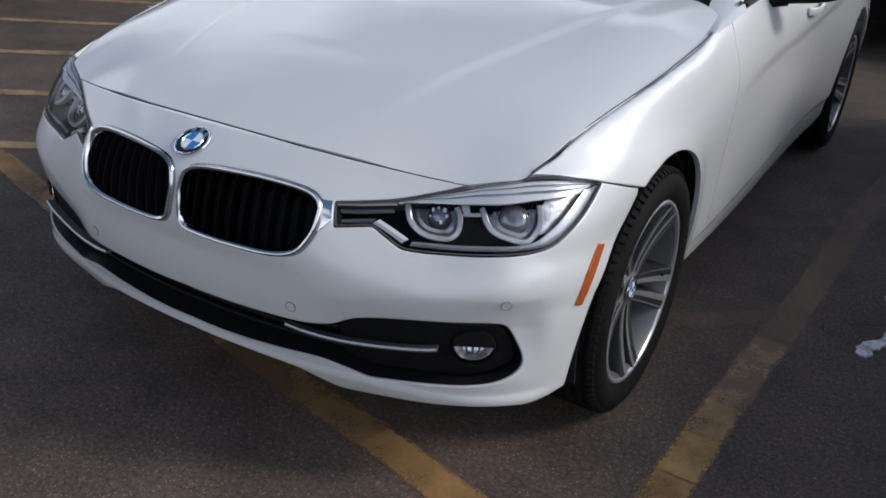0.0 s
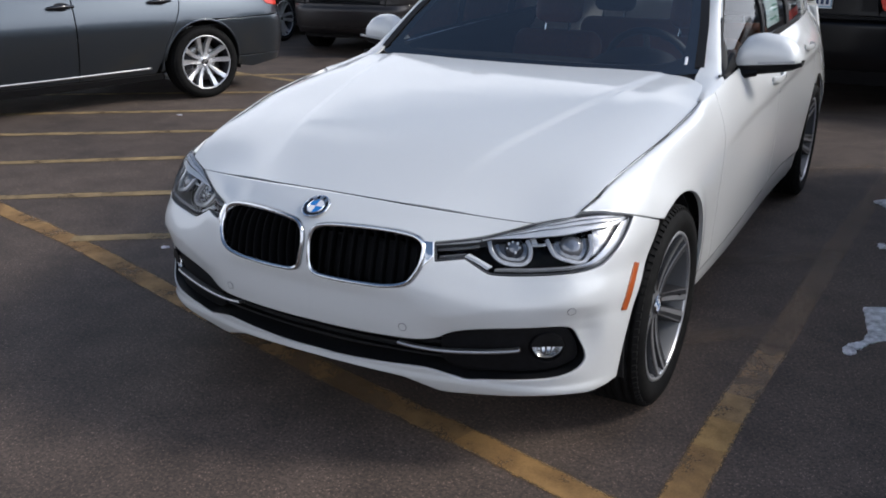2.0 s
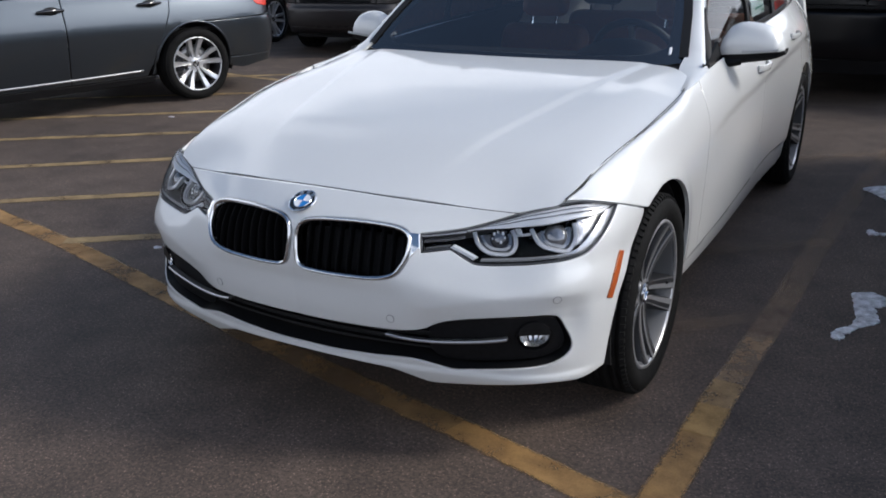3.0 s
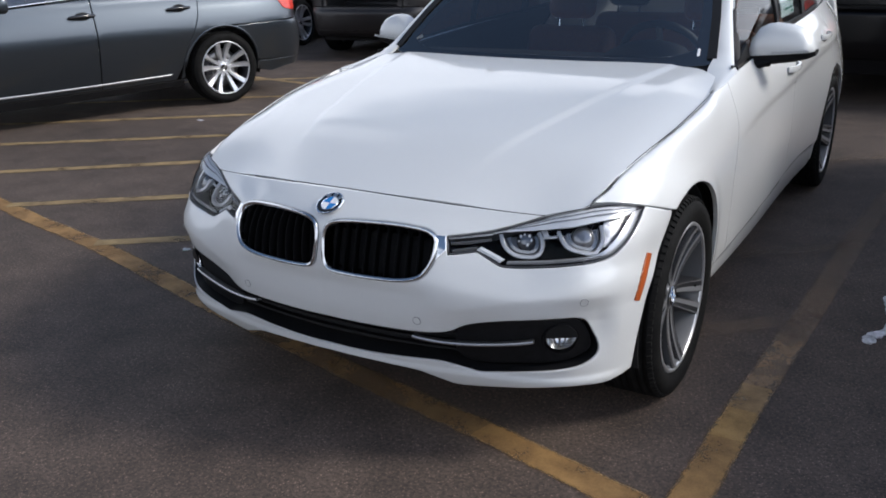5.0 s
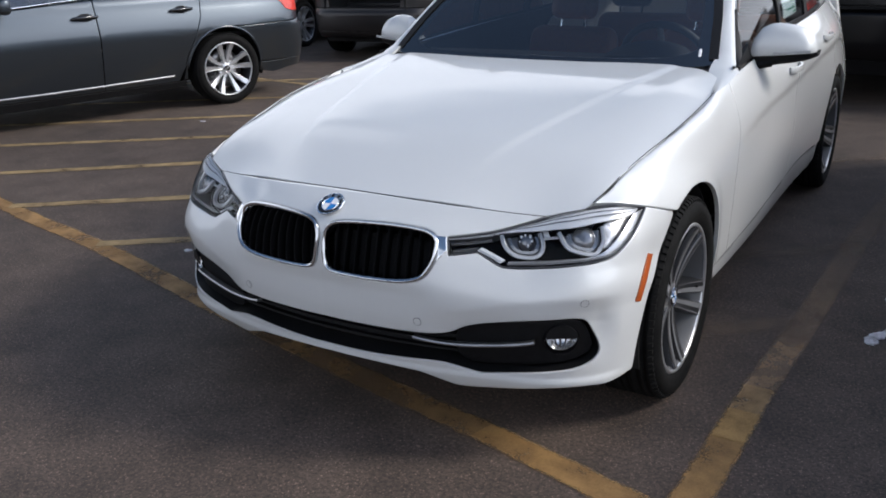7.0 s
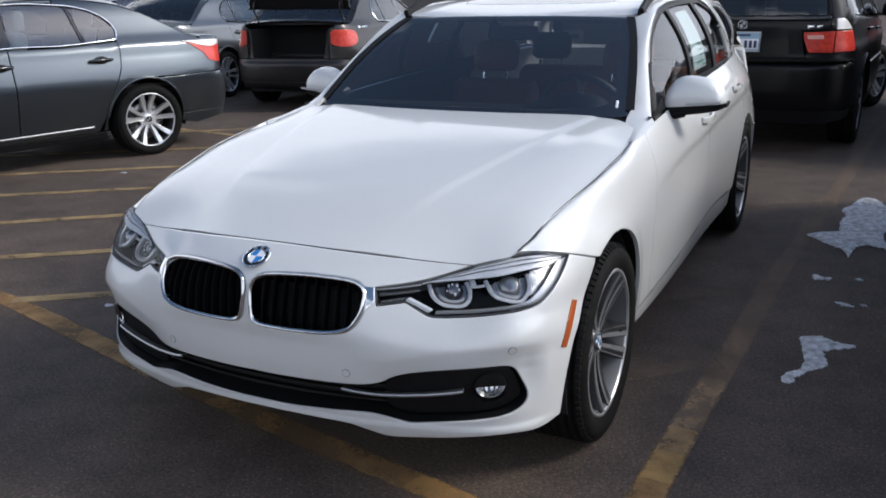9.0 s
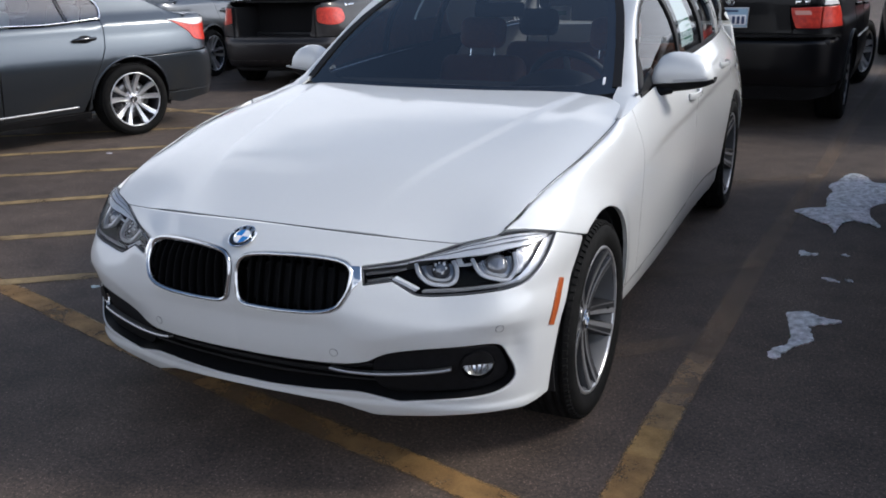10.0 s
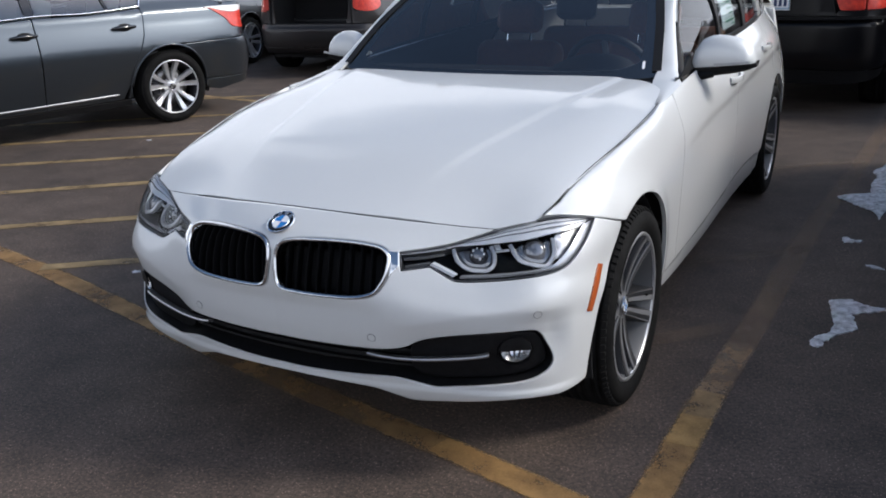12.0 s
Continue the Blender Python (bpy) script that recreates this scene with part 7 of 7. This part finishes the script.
    for side_k, a, b in ((0, inner[0], outer[0]), (1, inner[1], outer[1])):
        part("reversing_lens", mirrored(white) if side_k else white, PINK_LAMP, a, "clear reversing lens")
        part("turn_lens", mirrored(pale) if side_k else pale, PALE_LAMP, b, "pale turn lens")
    sidep = closed([(0.775, 1.06), (0.74, 1.06), (0.735, 1.14), (0.75, 1.16), (0.795, 1.152), (0.79, 1.06)], 4, range(6))
    pair("lamp_surround", skin(B, sidep, (), 0.03, 0.001, 0.02, 0.004, True), BLACK_PAINT, car)
    low = closed([(0.528, 0.83), (0.53, 0.872), (1.05, 0.88), (1.05, 0.985), (1.03, 1.11), (1.12, 1.115), (1.14, 0.81)], 3, range(7))
    pair("tail_corner", skin(B, low, (), 0.05, 0.001, 0.02, 0.004, True), BLACK_PAINT, car)
    # plate with unreadable bars, round emblem, plain metal marks
    y = 0.985 - 0.045
    if extra:
        plate = part("number_plate", box(0.305, 0.008, 0.152, (0, y + 0.012, 0.965), 0.003), PLATE_BLUE, car, "pale blue and white number plate")
        part("plate_field", box(0.288, 0.004, 0.088, (0, y + 0.0165, 0.945), 0.002), PLAIN_WHITE, plate)
        for i in range(7):
            if i != 3:
                part("bar", box(0.024, 0.003, 0.062, (0.118 - i * 0.0393, y + 0.0195, 0.945), 0.001), PLATE_INK, plate)
        part("bar", box(0.15, 0.003, 0.016, (0, y + 0.0175, 1.020), 0.001), PLATE_INK, plate)
        part("plate_frame", sweep([(-0.158, y + 0.014, 0.886), (0.158, y + 0.014, 0.886), (0.158, y + 0.014, 1.044), (-0.158, y + 0.014, 1.044)], circle(0.006, 6), True, up=(0, 1, 0)), SATIN, plate)
        emblem(pose(0, y - 0.004, 1.108, 90, 0, 180), 0.040, car, "round silver and black emblem", (SATIN, GLOSS_BLACK))
        for x, w, lean in ((-0.555, 0.05, 0), (-0.630, 0.045, 0)):
            part("model_mark", box(w, 0.008, 0.028, (0.0, 0.004, 0.0), 0.002, 2), CHROME, car, "plain chrome model mark").matrix_basis = posed_on(sh, x, 1.085)
    part("roof", skin(sh.top, closed([(-1, -1.15), (1, -1.15), (1, 0.545), (-1, 0.545)], 4, range(4)), (), 0.08, 0.001, 0.02, 0.005), BLACK_PAINT, car)
    part("windscreen", skin(sh.top, closed([(-0.94, -2.04), (0.94, -2.04), (0.93, -1.16), (-0.93, -1.16)], 4, range(4)), (), 0.08, 0.0, 0.0, 0.004), GLASS, car)
    part("bonnet", skin(sh.top, closed([(-0.97, -3.42), (0, -3.55), (0.97, -3.42), (0.985, -2.06), (-0.985, -2.06)], 4, (0, 2, 3, 4)), (), 0.08, 0.002, 0.02, 0.006), BLACK_PAINT, car)
    mid, fs = float(sh.s[-1]), float(sh.s_at(-3.28))
    part("front_bumper", skin(lambda s, z: B_front(sh, s, z), both_sides([(0, 0.28), (mid - fs, 0.30), (mid - fs, 0.80), (0.6, 0.84), (0, 0.84)]), (), 0.06, 0.002, 0.03, 0.006), BLACK_PAINT, car)
    part("underbody", box(1.20, 4.3, 0.45, (0, -1.32, 0.52), 0.05), GAP, car)
    part("cabin_floor", box(1.64, 2.9, 0.05, (0, -0.6, 0.76), 0.02), CABIN, car)
    cabin_seats(car, sh, (-0.05, -1.02), CABIN, 0.16)
    part("dashboard", box(1.5, 0.35, 0.25, (0, -1.95, 0.96), 0.06, 3), CABIN, car)
    for wy in (0.0, -2.82):
        for k in (1, -1):
            part("wheel_housing", housing(k, wy, 0.37, 0.45), GAP, car)
            w = make_wheel("wheel", (k * 0.805, wy, 0.365), 0.365, 0.245, 0.125, (0.05, 0.07), 5, (0.024, 0.05), silver, car, k, 0.033, 0.2, 0.03)
            if wy < -1 and extra:
                w.matrix_basis = pose(k * 0.805, wy, 0.365, 0, 0, (0 if k > 0 else 180) - 16)
    for k in (1, -1):
        mi = part("door_mirror", box(0.20, 0.11, 0.16, (k * 1.02, -1.93, 1.16), 0.045, 3), BLACK_PAINT, car)
        part("mirror_foot", box(0.12, 0.05, 0.03, (k * 0.89, -1.93, 1.10), 0.01), DARK_TRIM, mi)
        rail = line([(k * 0.66, 0.40, 1.655), (k * 0.665, 0.30, 1.70), (k * 0.675, -0.4, 1.715), (k * 0.66, -1.0, 1.695), (k * 0.65, -1.10, 1.65)], 6)
        part("luggage_rail", tube(rail, 0.014, 8), SATIN, car)
    return car


def posed_on(sh, s, z):
    p, n = sh.body(s, z), normals_of(sh.body, np.array([(s, z)]), True)[0]
    return pose(p[0] + n[0] * 0.004, p[1] + n[1] * 0.004, p[2], 0, 0, math.degrees(math.atan2(-n[0], n[1])))


PLATE_BLUE = shader("plate_blue", (0.30, 0.45, 0.58), 0.35)
PLATE_INK = shader("plate_ink", (0.03, 0.05, 0.12), 0.4)
off_roader("off_road_car", "black off-road car with red tail lamps and a pale number plate", beside(0.50, 6.42, 177.3))
# added out of view, to shade the ground right of the estate
off_roader("off_road_car", "unseen black off-road car added alongside the white estate to cast shade", beside(3.04, 3.28, 0), False)
saloon("saloon", "black saloon parked further back", beside(2.62, 12.6, 178), BLACK_PAINT, silver, dict(sill=True, handle=BLACK_PAINT))
saloon("saloon", "dark blue-grey saloon parked at the far side of the lot", beside(-11.6, 9.2, 150), DARK_GREY_PAINT, silver, dict(sill=False, handle=DARK_GREY_PAINT))
# a white sticker of unreadable marks on the bronze car's quarter
for y, z, w, h in ((0.47, 1.012, 0.040, 0.030), (0.40, 1.010, 0.03, 0.014), (0.345, 1.012, 0.045, 0.016), (0.28, 1.012, 0.05, 0.014)):
    mark = skin(bronze_shell.body, np.array(bronze_shell.flat([(y - w / 2, z - h / 2), (y + w / 2, z - h / 2), (y + w / 2, z + h / 2), (y - w / 2, z + h / 2)])), (), 0.03, 0.0, 0.0, 0.002, True, 0.003)
    part("badge_bar", mirrored(mark), CHROME, bronze_car)
# added only to darken the ground beside the other off-road car
off_roader("off_road_car", "black off-road car added in the next bay to cast shade", beside(3.02, 6.7, 180), False)

# ---- yellow lines, snow and stains ----
road_line([(-9.5, 1.88), (-6.0, 1.01), (-3.4, 0.362), (-2.20, 0.100), (-1.65, -0.045), (-1.0, -0.225)], 0.10, LINE_BOLD, "worn yellow line along the end of the parking bay")
# this stretch carries the shade of the car's nose in its colour
road_line([(-1.0, -0.225), (-0.4, -0.375), (0.03, -0.474), (0.40, -0.552)], 0.10, LINE_SHADED, "worn yellow line along the end of the parking bay, painted darker for the car's shade")
road_line([(0.40, -0.552), (0.737, -0.636), (1.10, -0.735)], 0.098, LINE_BOLD, "worn yellow line along the end of the parking bay")
road_line([(1.060, -0.665), (1.068, -0.45), (1.074, -0.25)], 0.096, LINE_BOLD, "yellow line between two parking bays", 0.0045)
road_line([(1.074, -0.255), (1.077, -0.16), (1.080, -0.06)], 0.096, LINE_FRESH, "brighter stretch of yellow line between two parking bays", 0.0045)
road_line([(1.080, -0.065), (1.085, 0.02), (1.091, 0.12)], 0.095, LINE_DULL, "dulled yellow line between two parking bays", 0.0045)
road_line([(1.091, 0.115), (1.105, 0.35), (1.118, 0.56)], 0.094, LINE_FADED, "worn yellow line between two parking bays", 0.0045)
road_line([(1.118, 0.555), (1.135, 0.82), (1.154, 1.20)], 0.093, LINE_DIM, "fading yellow line between two parking bays", 0.0045)
road_line([(1.154, 1.195), (1.20, 2.1), (1.33, 3.6), (1.62, 7.6), (1.9, 11.5)], 0.092, LINE_FAINT, "faded yellow line between two parking bays", 0.0045)
for far_x, a, b, slope in ((0.2, -2.20, 0.112, 0.70), (0.0, -3.27, 0.345, 0.725), (0.0, -4.365, 0.608, 0.757), (-0.2, -5.55, 0.925, 0.70), (-0.2, -6.65, 1.195, 0.705), (-0.4, -8.0, 1.54, 0.66), (-1.5, -8.6, 2.55, 0.655)):
    road_line([(a, b), ((a + far_x) / 2, b + slope * (far_x - a) / 2), (far_x, b + slope * (far_x - a))], 0.085, LINE_WORN, "worn yellow hatching line across the bay", 0.005)
for x0, y0, x1, y1 in ((0.55, 0.22, 1.10, 0.74), (0.45, 1.15, 1.22, 1.78), (0.6, 3.25, 1.36, 3.85)):
    road_line([(x0, y0), ((x0 + x1) / 2, (y0 + y1) / 2), (x1, y1)], 0.09, LINE_GHOST, "nearly vanished yellow hatching line", 0.0055)
road_line([(-9.0, 5.4), (-5.9, 4.95), (-3.0, 4.5)], 0.095, LINE_WORN, "worn yellow line behind the bay", 0.0045)

SNOW = shader("old_snow", (0.5, 0.52, 0.57), 0.6, Subsurface_Weight=0.15)
SNOW.node_tree.nodes["Principled BSDF"].inputs["Subsurface Scale"].default_value = 0.02
grain(SNOW, 30, (0.20, 0.203, 0.215), (0.72, 0.73, 0.77), 0.32, 0.66, 6, bump=0.9, far=0.01)


def snow_patch(outline, high, label):
    """A thin melting sheet of snow with a ragged, tapering edge."""
    rng = random.Random(int(outline[0][0] * 1000))
    loop = closed(outline, 6)
    loop = loop + np.array([[rng.uniform(-0.008, 0.008) for _ in range(2)] for _ in loop])
    step = max(0.012, 0.035 * float(np.ptp(loop, axis=0).max()))

    def top(u, v):
        u, v = np.broadcast_arrays(np.asarray(u, float), np.asarray(v, float))
        d = np.min(np.hypot(u.ravel()[:, None] - loop[:, 0], v.ravel()[:, None] - loop[:, 1]), axis=1).reshape(u.shape)
        rough = np.array([noise.fractal(Vector((a * 9, b * 9, 0.3)), 1.0, 2.0, 3) for a, b in zip(u.ravel(), v.ravel())]).reshape(u.shape)
        return np.stack([u, v, 0.004 + high * (1 - np.exp(-d / 0.035)) * (0.75 + 0.55 * rough)], -1)
    data = skin(top, loop, (), step * 0.6, gap=0, depth=0.006, edge=0.006)
    tagged(part("snow_patch", (data[0], data[1], None), SNOW), label, "snow", "snow remains", "stuff")


snow_patch([(1.377, 1.121), (1.439, 1.168), (1.50, 1.13), (1.585, 1.112), (1.544, 1.059), (1.479, 1.02), (1.483, 0.93), (1.495, 0.86), (1.437, 0.785), (1.395, 0.700), (1.375, 0.640), (1.345, 0.655), (1.353, 0.722), (1.40, 0.80), (1.405, 0.90), (1.395, 1.02)], 0.016, "thin melting snow on the asphalt beside the line")
snow_patch([(1.278, 2.837), (1.366, 2.920), (1.428, 2.960), (1.445, 3.10), (1.437, 3.25), (1.46, 3.40), (1.437, 3.55), (1.50, 3.76), (1.535, 3.93), (1.64, 3.92), (1.70, 3.74), (1.80, 3.70), (1.95, 3.55), (2.0, 3.30), (1.80, 3.22), (1.70, 3.10), (1.68, 2.85), (1.735, 2.64), (1.66, 2.70), (1.56, 2.70), (1.53, 2.55), (1.511, 2.434), (1.47, 2.58), (1.36, 2.70)], 0.03, "ragged sheet of old grey snow on the asphalt")
snow_patch([(1.36, 2.02), (1.375, 2.06), (1.40, 2.02), (1.45, 2.03), (1.43, 1.985), (1.37, 1.975)], 0.012, "small scrap of snow on the asphalt")
snow_patch([(1.56, 2.05), (1.575, 2.065), (1.59, 2.04), (1.575, 2.03)], 0.01, "small scrap of snow on the asphalt")
snow_patch([(1.485, 1.65), (1.52, 1.655), (1.56, 1.62), (1.53, 1.61)], 0.01, "small scrap of snow on the asphalt")
snow_patch([(1.59, 1.66), (1.605, 1.665), (1.615, 1.645), (1.60, 1.64)], 0.008, "small scrap of snow on the asphalt")
snow_patch([(-1.715, 0.250), (-1.70, 0.275), (-1.680, 0.262), (-1.692, 0.240)], 0.012, "small scrap of snow beside the bumper")
snow_patch([(-4.16, 2.765), (-4.13, 2.785), (-4.10, 2.775), (-4.13, 2.755)], 0.008, "small scrap of snow on the asphalt")

STAIN = line_paint("oil_stain", 0.75, (0.012, 0.011, 0.011))
for x, y, a, b in ((1.045, 0.865, 0.05, 0.035), (1.285, 0.715, 0.06, 0.04), (0.86, 0.46, 0.09, 0.03), (1.16, 0.80, 0.03, 0.02), (0.33, -1.13, 0.035, 0.012), (-3.48, 1.51, 0.09, 0.07), (-1.62, 1.0, 0.10, 0.08)):
    rng = random.Random(int(abs(x) * 100))
    blob = closed([(x + a * (1 + rng.uniform(-0.4, 0.3)) * math.cos(t), y + b * (1 + rng.uniform(-0.4, 0.3)) * math.sin(t)) for t in np.linspace(0, 2 * math.pi, 11, endpoint=False)], 4)
    tagged(part("oil_stain", tidy(([(u, v, 0.0062) for u, v in blob], [list(range(len(blob)))], None)), STAIN, smooth=False), "dark oil stain on the asphalt", "stain", "oil stains", "structure")
